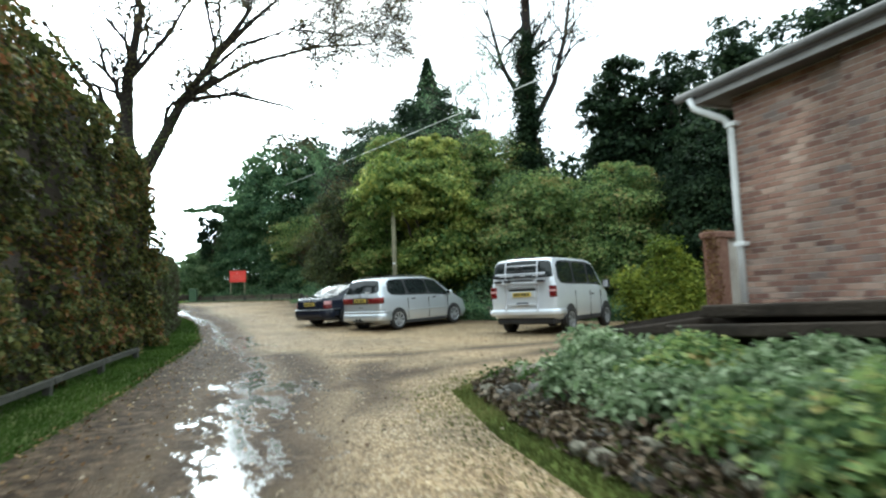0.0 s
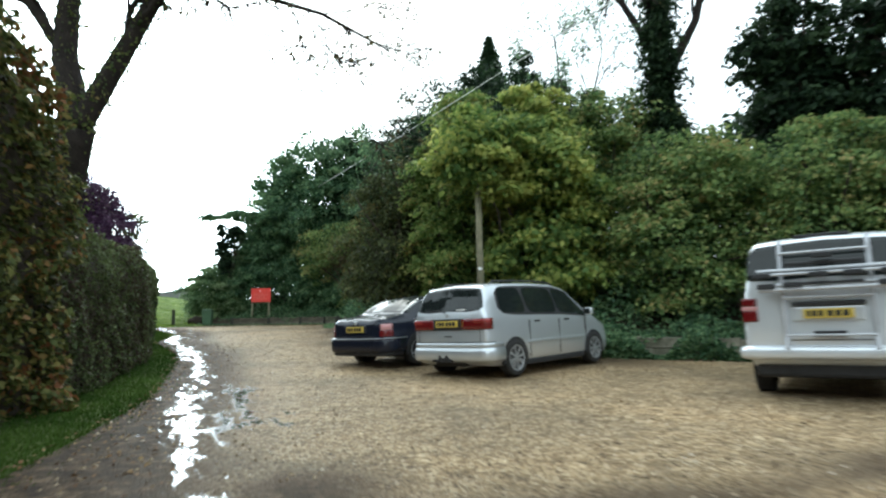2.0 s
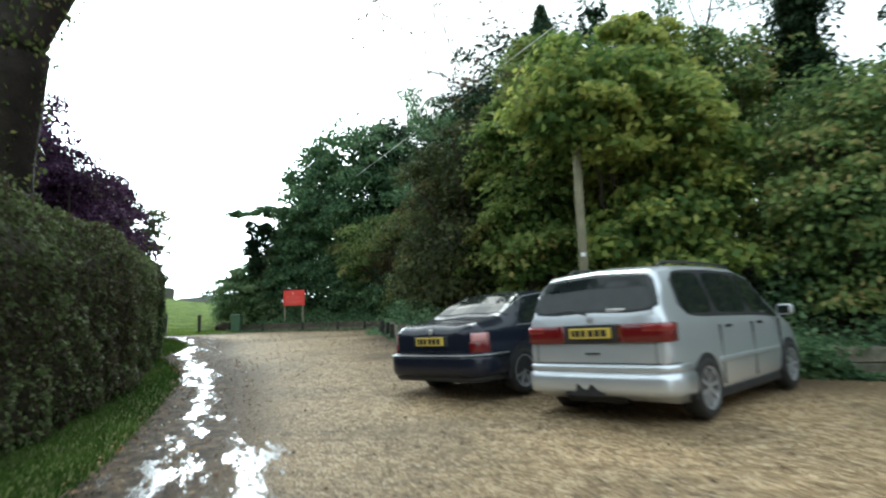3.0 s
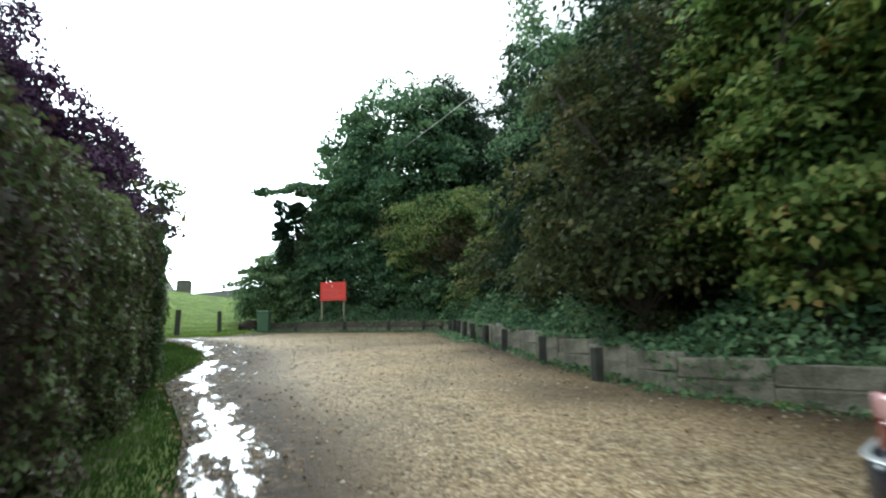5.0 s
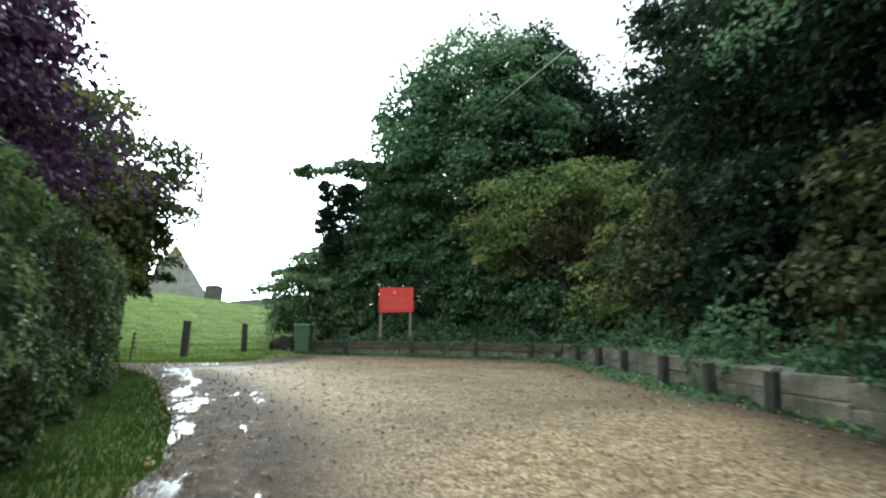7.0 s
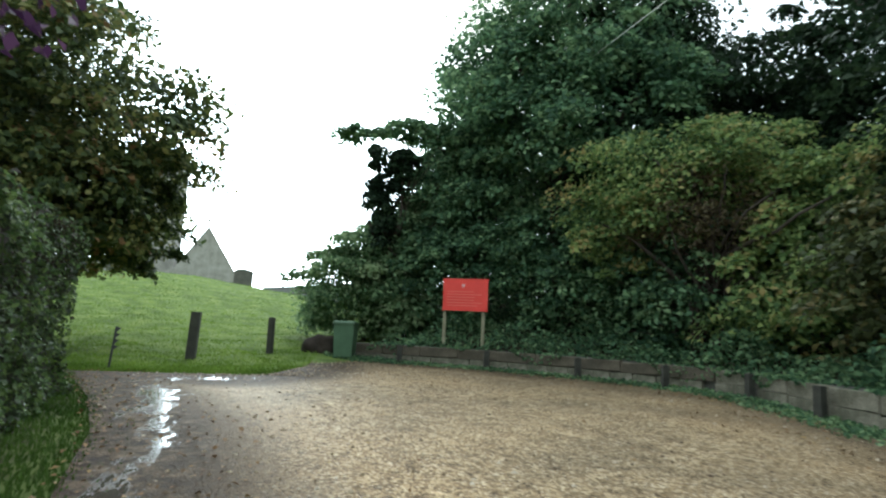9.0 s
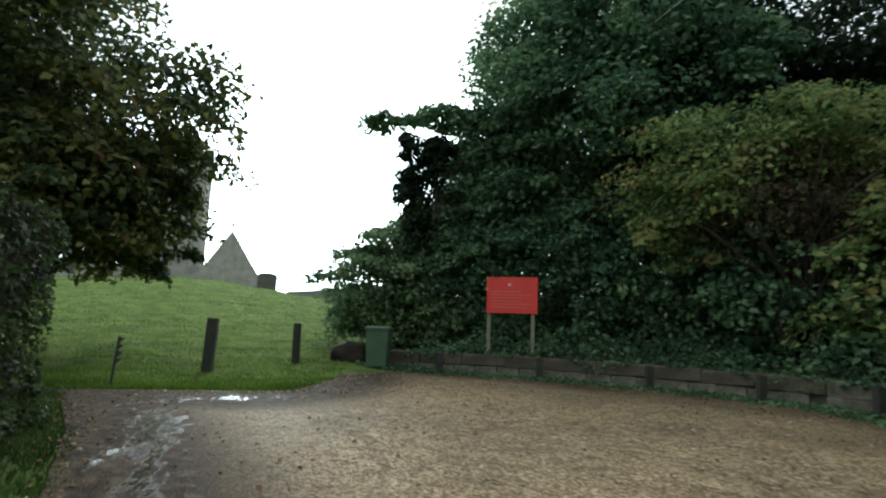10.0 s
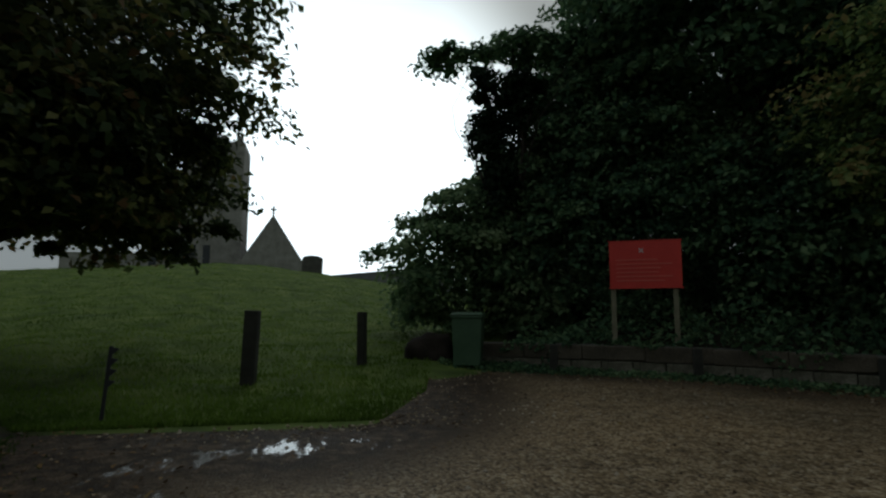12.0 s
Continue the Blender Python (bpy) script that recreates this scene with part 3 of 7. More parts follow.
# ---------------------------------------------------------------- hedges
def hedge(name, line, heights, depth, mat, label, per_m2, leaf, seed, bulge=0.25):
    """A clipped hedge along a line: an inner mass of twigs and a dense coat of leaves."""
    rng = np.random.default_rng(seed)
    line = np.array(line, float)
    seg = np.linalg.norm(np.diff(line, axis=0), axis=1)
    run = np.concatenate([[0], np.cumsum(seg)])
    total = run[-1]

    def at(s):
        return np.stack([np.interp(s, run, line[:, 0]), np.interp(s, run, line[:, 1])], -1)

    def normal(s):
        d = at(np.minimum(s + 0.05, total)) - at(np.maximum(s - 0.05, 0))
        d /= np.linalg.norm(d, axis=1)[:, None]
        return np.stack([d[:, 1], -d[:, 0]], -1)

    base = empty(name, Matrix.Identity(4), label, "hedge")
    n = int(per_m2 * total * (np.mean(heights) * 1.0 + depth))
    s = rng.uniform(0, total, n)
    h = np.interp(s / total, np.linspace(0, 1, len(heights)), heights)
    v = rng.uniform(0, 1, n) * (h + depth)
    p, nm = at(s), normal(s)
    wobble = np.array([noise.noise((a * 0.8, b * 0.9, seed)) + 0.75 * noise.noise((a * 2.6, b * 2.8, seed + 5)) for a, b in zip(s, v)]) * bulge
    patches = np.array([noise.noise((a * 0.5, b * 0.7, seed + 9)) for a, b in zip(s, v)])
    face = v < h
    out = np.where(face, 0.0, -(v - h)) + wobble * face - np.abs(rng.normal(0, 0.10, n))
    z = np.where(face, v, h + wobble * 0.8 - np.abs(rng.normal(0, 0.08, n)))
    out = out - np.where(face, 0.35 * smooth01((v / h - 0.9) / 0.1), 0)
    xy = p + nm * out[:, None]
    c = np.concatenate([xy, (drive_height(p[:, 0], p[:, 1]) + z)[:, None]], 1)
    outward = np.concatenate([nm, np.zeros((n, 1))], 1) * face[:, None]
    facing = outward * 0.75 + np.array([0, 0, 0.75])
    leaf_mesh("foliage", c, rng.uniform(0.7, 1.3, n) * leaf, mat, rng, 0.3, 0.62, base, facing=facing, wild=0.55, tone=0.3 * patches + rng.normal(0, 0.08, n))
    # the end faces
    for s0, way in ((0.0, -1.0), (total, 1.0)):
        m = int(per_m2 * depth * heights[0 if way < 0 else -1])
        hh = heights[0 if way < 0 else -1]
        q = at(np.array([s0]))[0]
        nn = normal(np.array([s0]))[0]
        dd = np.array([-nn[1], nn[0]]) * way
        k, zz = rng.uniform(0, depth, m), rng.uniform(0, hh, m)
        xy = q - nn * k[:, None] + dd * (-np.abs(rng.normal(0, 0.1, m)))[:, None]
        c = np.concatenate([xy, (drive_height(xy[:, 0], xy[:, 1]) + zz)[:, None]], 1)
        leaf_mesh("end_foliage", c, rng.uniform(0.7, 1.3, m) * leaf, mat, rng, 0.3, 0.6, base)
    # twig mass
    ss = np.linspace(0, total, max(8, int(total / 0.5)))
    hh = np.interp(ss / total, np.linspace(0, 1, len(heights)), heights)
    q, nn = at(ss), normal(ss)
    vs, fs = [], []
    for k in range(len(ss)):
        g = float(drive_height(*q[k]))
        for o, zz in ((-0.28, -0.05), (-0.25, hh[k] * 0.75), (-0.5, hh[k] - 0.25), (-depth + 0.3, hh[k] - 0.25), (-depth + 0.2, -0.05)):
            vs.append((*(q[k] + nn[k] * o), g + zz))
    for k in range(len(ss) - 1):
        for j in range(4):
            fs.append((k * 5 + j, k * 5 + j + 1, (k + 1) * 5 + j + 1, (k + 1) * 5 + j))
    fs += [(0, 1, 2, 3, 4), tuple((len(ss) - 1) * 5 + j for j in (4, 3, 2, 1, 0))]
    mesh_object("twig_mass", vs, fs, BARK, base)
    return base


hedge("beech_hedge", [(0.9, -9), (-3.9, 5.3), (-5.15, 9.7), (-6.25, 13.2)], [5.0, 5.4, 5.6, 5.5, 4.4], 1.6, BEECH, "tall beech hedge turning brown along the grass verge", 520, 0.115, 3, 0.5)
hedge("clipped_hedge", [(-6.4, 13.3), (-7.95, 17.6), (-9.5, 20.4), (-10.9, 22.7)], [2.7, 2.55, 2.3, 2.25], 1.3, HORNBEAM, "clipped hedge of dark green and brown leaves along the drive", 1000, 0.068, 4, 0.2)
hedge("clipped_hedge", [(-10.95, 22.95), (-11.8, 24.2), (-14.1, 27), (-16.0, 29.6), (-18.3, 32.3)], [2.35, 2.1, 2.1, 2.1, 2.1], 1.3, PRIVET, "lower stretch of clipped hedge beyond a gap in its face", 1000, 0.068, 5, 0.2)


# ---------------------------------------------------------------- trees and shrubs
def limb_path(a, b, rng, sag=0.15, steps=7):
    a, b = np.array(a, float), np.array(b, float)
    t = np.linspace(0, 1, steps)[:, None]
    mid = rng.normal(0, sag * np.linalg.norm(b - a) * 0.5, 3)
    mid[2] = abs(mid[2]) * 0.6
    return a + (b - a) * t + mid * (4 * t * (1 - t)) + rng.normal(0, 0.02 * np.linalg.norm(b - a), (steps, 3)) * (t * (1 - t) * 4)


def tree(name, x, y, trunk, blobs, leaves, leaf, mat, label, seed, category="tree", clumps=60, fluff=0.32, limbs=14, lean=(0, 0), group=""):
    """blobs: ellipsoids (dx, dy, z, rx, ry, rz) above the foot of the trunk, which the clumps of leaves fill."""
    rng = np.random.default_rng(seed)
    foot = z_at(x, y)
    base = empty(name, pose(x, y, foot), label, category, group)
    size = np.array([b[3] * b[4] * b[5] for b in blobs]) ** 0.75
    which = rng.choice(len(blobs), clumps, p=size / size.sum())
    way = rng.normal(size=(clumps, 3))
    way /= np.linalg.norm(way, axis=1)[:, None]
    far = rng.uniform(0.5, 1.06, clumps) ** 0.7
    B = np.array(blobs, float)
    centre = B[which, :3] + way * far[:, None] * B[which, 3:]
    centre[:, 2] = np.maximum(centre[:, 2], 0.15)
    # each spray is a drooping pad of leaves that look up and outwards
    inner = int(leaves * 0.28)
    outer = leaves - inner
    weight = rng.uniform(0.4, 1.6, clumps)
    pick = rng.choice(clumps, outer, p=weight / weight.sum())
    spread = fluff * (B[which, 3:].mean(1) * 0.55 + 0.25) * rng.uniform(0.7, 1.8, clumps)
    q, rr = rng.uniform(0, 2 * math.pi, outer), rng.uniform(0, 1, outer) ** 0.66 * (1 + 0.12 * np.clip(rng.normal(size=outer), -2, 1.3))
    dx, dy = rr * np.cos(q), rr * np.sin(q)
    lean_out = way[pick]
    dz = -0.2 * rr ** 2 - 0.3 * (dx * lean_out[:, 0] + dy * lean_out[:, 1]) + np.clip(rng.normal(0, 0.2, outer), -0.4, 0.3)
    pts = centre[pick] + np.stack([dx, dy, dz], -1) * spread[pick][:, None] * 1.15
    facing = np.stack([0.5 * dx + 0.45 * lean_out[:, 0], 0.5 * dy + 0.45 * lean_out[:, 1], 0.9 + 0.2 * lean_out[:, 2]], -1)
    tint = rng.normal(0, 0.13, clumps)[pick]
    # the twiggy inside, with fewer leaves, toned darker for the shade within the crown
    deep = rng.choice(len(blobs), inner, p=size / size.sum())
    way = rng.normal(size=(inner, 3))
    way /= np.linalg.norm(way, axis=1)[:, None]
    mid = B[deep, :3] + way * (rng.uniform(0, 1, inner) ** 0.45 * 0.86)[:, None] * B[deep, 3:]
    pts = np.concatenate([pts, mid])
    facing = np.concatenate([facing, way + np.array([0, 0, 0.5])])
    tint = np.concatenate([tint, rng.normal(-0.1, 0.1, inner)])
    pts[:, 2] = np.maximum(pts[:, 2], 0.03)
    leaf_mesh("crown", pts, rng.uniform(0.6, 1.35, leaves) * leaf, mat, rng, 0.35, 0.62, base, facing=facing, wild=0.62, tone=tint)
    top = B[:, 2].max()
    head = np.array([lean[0], lean[1], top])
    tp = limb_path((0, 0, -0.2), head, rng, 0.06, 9)
    mesh_object("trunk", *tube_data(tp, np.linspace(trunk, trunk * 0.3, 9), 9), BARK, base, smooth=True)
    for k in rng.choice(clumps, min(limbs, clumps), replace=False):
        start = tp[min(8, max(1, int(8 * min(0.9, centre[k][2] / (top + 0.01) * rng.uniform(0.4, 0.75)))))]
        r = trunk * rng.uniform(0.18, 0.4)
        mesh_object("branch", *tube_data(limb_path(start, centre[k], rng, 0.2), np.linspace(r, r * 0.25, 7), 6), BARK, base, smooth=True)
    return base


# far end of the drive
tree("sycamore", -25.3, 35.8, 0.3, [(0.4, 0.2, 5.0, 4.4, 4.4, 3.4), (-1.0, -1.8, 6.6, 3.2, 3.2, 2.7), (1.6, -0.6, 3.2, 3.0, 2.8, 1.3), (0.5, -4.0, 5.6, 2.6, 2.4, 3.2), (0.6, 1.5, 4.4, 3.6, 3.0, 2.4), (0.2, -3.2, 2.7, 2.6, 2.2, 1.5), (1.2, 2.4, 3.1, 2.1, 1.9, 1.4), (-0.6, -6.0, 4.8, 2.6, 2.4, 3.2), (0.0, -5.6, 1.4, 3.0, 2.6, 1.6), (0.5, -3.0, 2.0, 2.4, 2.0, 1.1)], 128000, 0.175, SYCAMORE, "broad sycamore with drooping green and yellowing leaves", 11, clumps=580, fluff=0.22)
tree("copper_beech", -15.9, 26.9, 0.2, [(-0.2, 0, 3.4, 1.6, 1.7, 1.7), (-0.7, 0, 5.0, 1.6, 1.5, 1.5), (-2.4, -1.0, 5.2, 1.9, 1.9, 2.2), (-2.9, -2.0, 4.2, 1.6, 1.8, 2.0), (-2.6, -0.8, 6.9, 1.8, 1.8, 1.7)], 50000, 0.12, PURPLE, "purple-leaved tree behind the clipped hedge", 12, clumps=330, fluff=0.32, lean=(-1.9, -0.6))
tree("tall_tree", -13.2, 45.6, 0.4, [(0.2, 0, 6.2, 5.0, 3.8, 3.0), (0.4, 0, 9.6, 4.0, 3.2, 2.8), (-2.6, -0.6, 7.4, 2.4, 2.4, 3.2)], 50000, 0.2, GREEN, "tall leafy tree behind the red notice board", 13, clumps=300, fluff=0.27)
tree("elder_bush", -19.8, 44.4, 0.12, [(-0.4, 0, 1.6, 2.2, 2.0, 1.6), (0.3, 0, 2.8, 1.7, 1.6, 1.3), (1.0, 0.2, 3.9, 1.1, 1.1, 0.8)], 26000, 0.15, PALE, "pale green bush spilling over the edge of the grass mound", 14, "bush", clumps=90)
tree("ivy_stump_tree", -18.6, 44.3, 0.2, [(-0.4, -0.6, 4.2, 0.6, 0.55, 1.7), (-0.8, -0.6, 5.9, 0.35, 0.35, 0.5), (0.15, -0.5, 5.6, 0.4, 0.4, 0.7)], 11000, 0.12, DARK, "ivy-clad forked stump at the edge of the trees", 15, clumps=50, lean=(-0.8, -0.5))
tree("sumac", -18.5, 44.6, 0.06, [(-1.6, -0.4, 6.8, 1.2, 0.9, 0.2), (-0.2, 0, 7.0, 1.1, 1.0, 0.35), (1.0, 0.3, 6.0, 1.2, 1.0, 1.2)], 7500, 0.16, GREEN, "light spreading sumac crown above the ivy stump", 20, clumps=90, lean=(-0.4, 0))
tree("hazel_bush", -17.6, 44.9, 0.1, [(-0.3, 0, 2.2, 1.9, 1.6, 2.0), (0.2, 0.2, 4.2, 1.4, 1.4, 1.3), (1.4, 0.4, 5.6, 1.3, 1.3, 1.4)], 20000, 0.14, GREEN, "dense hazel bushes beside the ivy stump", 69, "bush", clumps=100, group="bushes on the bank")
for k, (x, y, w, h, lab) in enumerate([(-16.2, 44.9, 2.4, 5.2, "dense hazel bushes behind the red notice board"), (-13.2, 44.4, 2.4, 4.0, "dense hazel bushes behind the red notice board"),
                                       (-10.2, 42.8, 2.4, 3.6, "dense hazel bushes above the retaining wall"), (-7.6, 40.6, 2.3, 3.2, "dense hazel bushes above the retaining wall"),
                                       (-6.4, 37.4, 2.2, 3.4, "dense bushes leaning over the retaining wall"), (-5.4, 34.0, 2.2, 3.2, "dense bushes leaning over the retaining wall"),
                                       (-4.4, 30.8, 2.1, 3.0, "dense bushes leaning over the retaining wall"), (-3.2, 27.6, 2.1, 3.2, "dense bushes leaning over the retaining wall")]):
    # bushes in the gloom over the wall get darker, shaded leaf colours
    tree("hazel_bush", x, y, 0.1, [(0, 0, h * 0.38, w, w * 0.85, h * 0.42), (0.2, 0.3, h * 0.75, w * 0.9, w * 0.8, h * 0.34)], 13000, 0.155, (GREEN, GREEN, GREEN, HEDGEROW, SHADED_OLIVE, DARK, SHADED_OLIVE, SHADED_OLIVE)[k], lab, 70 + k, "bush", clumps=120, group="bushes on the bank")
tree("hazel_bush", -16.9, 45.6, 0.1, [(-0.6, 0, 3.2, 1.5, 1.4, 1.6), (0.2, 0, 5.0, 1.4, 1.3, 1.6), (0.9, 0.3, 6.6, 1.2, 1.1, 1.3), (-1.5, -0.2, 2.6, 1.3, 1.2, 1.5), (-1.3, 0, 4.4, 0.9, 0.9, 1.0)], 26000, 0.15, GREEN, "tall hazel bushes between the ivy stump and the tall tree", 68, "bush", clumps=130, group="bushes on the bank")
tree("hazel_bush", -18.6, 44.2, 0.08, [(0, 0, 1.1, 1.3, 1.0, 1.1), (-0.3, 0.2, 2.3, 1.1, 1.0, 1.0)], 13000, 0.15, PALE, "low pale hazel bush between the bin and the trees", 67, "bush", clumps=80, group="bushes on the bank")
tree("thorn_bush", -9.6, 41.6, 0.14, [(0, 0, 3.4, 1.9, 1.5, 1.3)], 5000, 0.11, BROWN, "tangled brown and green thorn bush", 18, "bush", clumps=70, limbs=60)
tree("field_maple", -9.9, 42.2, 0.2, [(-0.4, 0, 4.2, 2.6, 2.2, 1.5), (1.1, 0.2, 4.8, 2.0, 1.8, 1.4), (-1.9, 0.2, 3.0, 1.4, 1.4, 1.3), (2.4, -1.2, 3.4, 1.7, 1.6, 1.4), (3.4, -3.2, 3.6, 1.5, 1.5, 1.4)], 27000, 0.14, HEDGEROW, "field maple with yellowing leaves", 19, clumps=170)
# along the wall on the way
# in the nearer trees the shade over the wall is put into leaf colour
for k, (x, y, r, zt, mt, lab) in enumerate([(-4.6, 37.0, 3.0, 8.5, DARK, "dark overhanging tree on the bank"), (-3.4, 32.6, 3.0, 8.4, DARK, "dark tree leaning over the retaining wall"),
                                            (-1.8, 28.4, 2.8, 8.4, DARK, "dark leafy tree on the bank"), (0.4, 33.5, 3.4, 10.5, DARK, "tall dark tree on the bank"),
                                            (-3.6, 42.0, 3.8, 11.5, DARK, "tall dark tree at the corner of the bank"), (-7.0, 46.0, 3.2, 8.6, DARK, "tall dark tree behind the bushes"), (-10.4, 46.8, 3.0, 12.0, DARK, "tall dark tree behind the bushes")]):
    tree("bank_tree", x, y, 0.2, [(0, 0, zt * 0.42, r, r, zt * 0.36), (-0.4, 0, zt * 0.75, r * 0.9, r * 0.9, zt * 0.25)], 24000, 0.17 if k < 3 else 0.23, mt, lab, 30 + k, clumps=190, fluff=0.28, group="trees on the bank")
# behind the parked cars
tree("yellowing_tree", -1.8, 24.4, 0.16, [(0, 0, 2.2, 1.6, 1.5, 1.9), (0.1, 0.2, 4.2, 1.6, 1.5, 1.6), (0.3, 0.4, 6.2, 1.3, 1.2, 1.5)], 26000, 0.15, YELLOW, "small tree turning yellow and brown behind the parked cars", 21, clumps=130)
tree("hawthorn", -3.9, 25.8, 0.16, [(0, 0, 2.2, 1.9, 1.8, 1.9), (0.2, 0.4, 4.2, 1.8, 1.7, 1.5)], 20000, 0.13, SHADED_OLIVE, "hawthorn beside the yellowing tree on the bank", 29, clumps=110, limbs=36)
tree("maple", 0.8, 23.6, 0.2, [(0.3, 0, 2.0, 2.0, 1.9, 1.8), (-0.4, -0.4, 4.6, 2.2, 2.0, 1.7), (0.0, 0.1, 6.0, 1.4, 1.3, 1.2), (-1.8, -2.0, 4.7, 1.5, 1.2, 1.4)], 34000, 0.2, MAPLE, "bright green maple behind the silver people carrier", 22, clumps=130)
tree("maple", 4.6, 22.8, 0.2, [(0, 0, 1.8, 2.4, 1.7, 1.7), (0.3, 0.3, 3.9, 2.4, 1.9, 1.4)], 24000, 0.15, HEDGEROW, "green bushes behind the white van", 23, clumps=120)
tree("hawthorn", 2.6, 26.6, 0.2, [(0, 0, 3.4, 3.0, 2.4, 2.6), (0.6, 0.3, 5.2, 2.6, 2.2, 1.6)], 22000, 0.16, HEDGEROW, "hawthorn behind the maple bushes", 27, clumps=110)
tree("hawthorn", 8.2, 22.0, 0.2, [(0, 0, 2.0, 2.2, 1.9, 1.9), (0.2, 0.3, 3.9, 2.2, 2.0, 1.5)], 26000, 0.13, HEDGEROW, "hawthorn bush with browning leaves above the drive", 24, clumps=120)
tree("holly", 11.6, 19.8, 0.2, [(0, 0, 2.0, 2.2, 1.9, 2.0), (0.4, 0.3, 4.6, 2.2, 2.0, 2.2)], 26000, 0.13, DARK, "dark evergreen bush beside the drive", 28, clumps=120)
tree("yellow_green_shrub", 8.4, 17.4, 0.06, [(0, 0, 0.8, 1.15, 0.9, 0.8), (0.4, 0, 1.7, 0.75, 0.6, 0.6), (-0.75, 0.1, 1.2, 0.5, 0.5, 0.6), (0.15, -0.2, 2.4, 0.45, 0.4, 0.45), (1.1, 0.2, 1.0, 0.6, 0.6, 0.7), (0.9, 0, 2.0, 0.35, 0.3, 0.4)], 13000, 0.12, LIME, "bright yellow-green shrub beside the van", 25, "bush", clumps=90, fluff=0.6, limbs=20)
tree("ivy_covered_tree", 5.2, 25.4, 0.34, [(0, 0, 3.5, 0.4, 0.4, 3.2), (0, 0, 6.4, 0.42, 0.42, 2.2), (0.05, 0, 9.2, 0.4, 0.4, 2.4)], 18000, 0.15, DARK, "tall trunk wrapped in ivy with thin bare branches", 26, clumps=320, fluff=0.5, limbs=0)


def spire(name, x, y, height, radius, leaves, leaf, mat, label, seed, taper=0.8):
    rng = np.random.default_rng(seed)
    foot = z_at(x, y)
    base = empty(name, pose(x, y, foot), label, "conifer")
    t = rng.uniform(0, 1, leaves) ** 1.3
    ring = 1 - 0.35 * ((t * height / 0.9) % 1.0)
    q = rng.uniform(0, 2 * math.pi, leaves)
    r = radius * (1 - t) ** taper * ring * rng.uniform(0.3, 1.0, leaves) ** 0.6
    lob = 1 + 0.25 * np.sin(q * 5 + np.floor(t * height / 0.9) * 1.9)
    pts = np.stack([r * lob * np.cos(q), r * lob * np.sin(q), 0.4 + t * (height - 0.4) - 0.25 * r], -1)
    leaf_mesh("crown", pts, rng.uniform(0.6, 1.4, leaves) * leaf, mat, rng, 0.1, 0.35, base)
    mesh_object("trunk", *tube_data([(0, 0, -0.2), (0, 0, height * 0.5), (0, 0, height * 0.97)], [radius * 0.1, radius * 0.06, 0.02], 8), BARK, base)
    return base


spire("spruce", -0.8, 43.6, 16.6, 4.2, 14000, 0.5, DARK, "tall dark spruce rising behind the trees", 51)
for k, (x, y, r, h, lab) in enumerate([(9.3, 25.6, 1.7, 10.0, "dark ivy-hung tree behind the bushes"), (11.6, 24.8, 2.3, 9.6, "dark dense evergreen behind the bushes"), (13.4, 22.8, 2.4, 10.8, "dark dense evergreen behind the bushes"),
                                        (15.4, 18.8, 2.6, 11.4, "dark dense evergreen beside the brick house"), (12.4, 20.6, 2.0, 8.4, "dark dense evergreen behind the bushes")]):
    tree("evergreen", x, y, 0.25, [(0, 0, h * 0.28, r, r, h * 0.28), (0.2, 0, h * 0.55, r * 0.95, r * 0.95, h * 0.22), (-0.3, 0.2, h * 0.75, r * 0.8, r * 0.75, h * 0.17), (0.3, -0.2, h * 0.9, r * 0.5, r * 0.45, h * 0.12)],
         18000, 0.24, DARK, lab, 52 + k, clumps=210, fluff=0.34, group="evergreens behind the van")


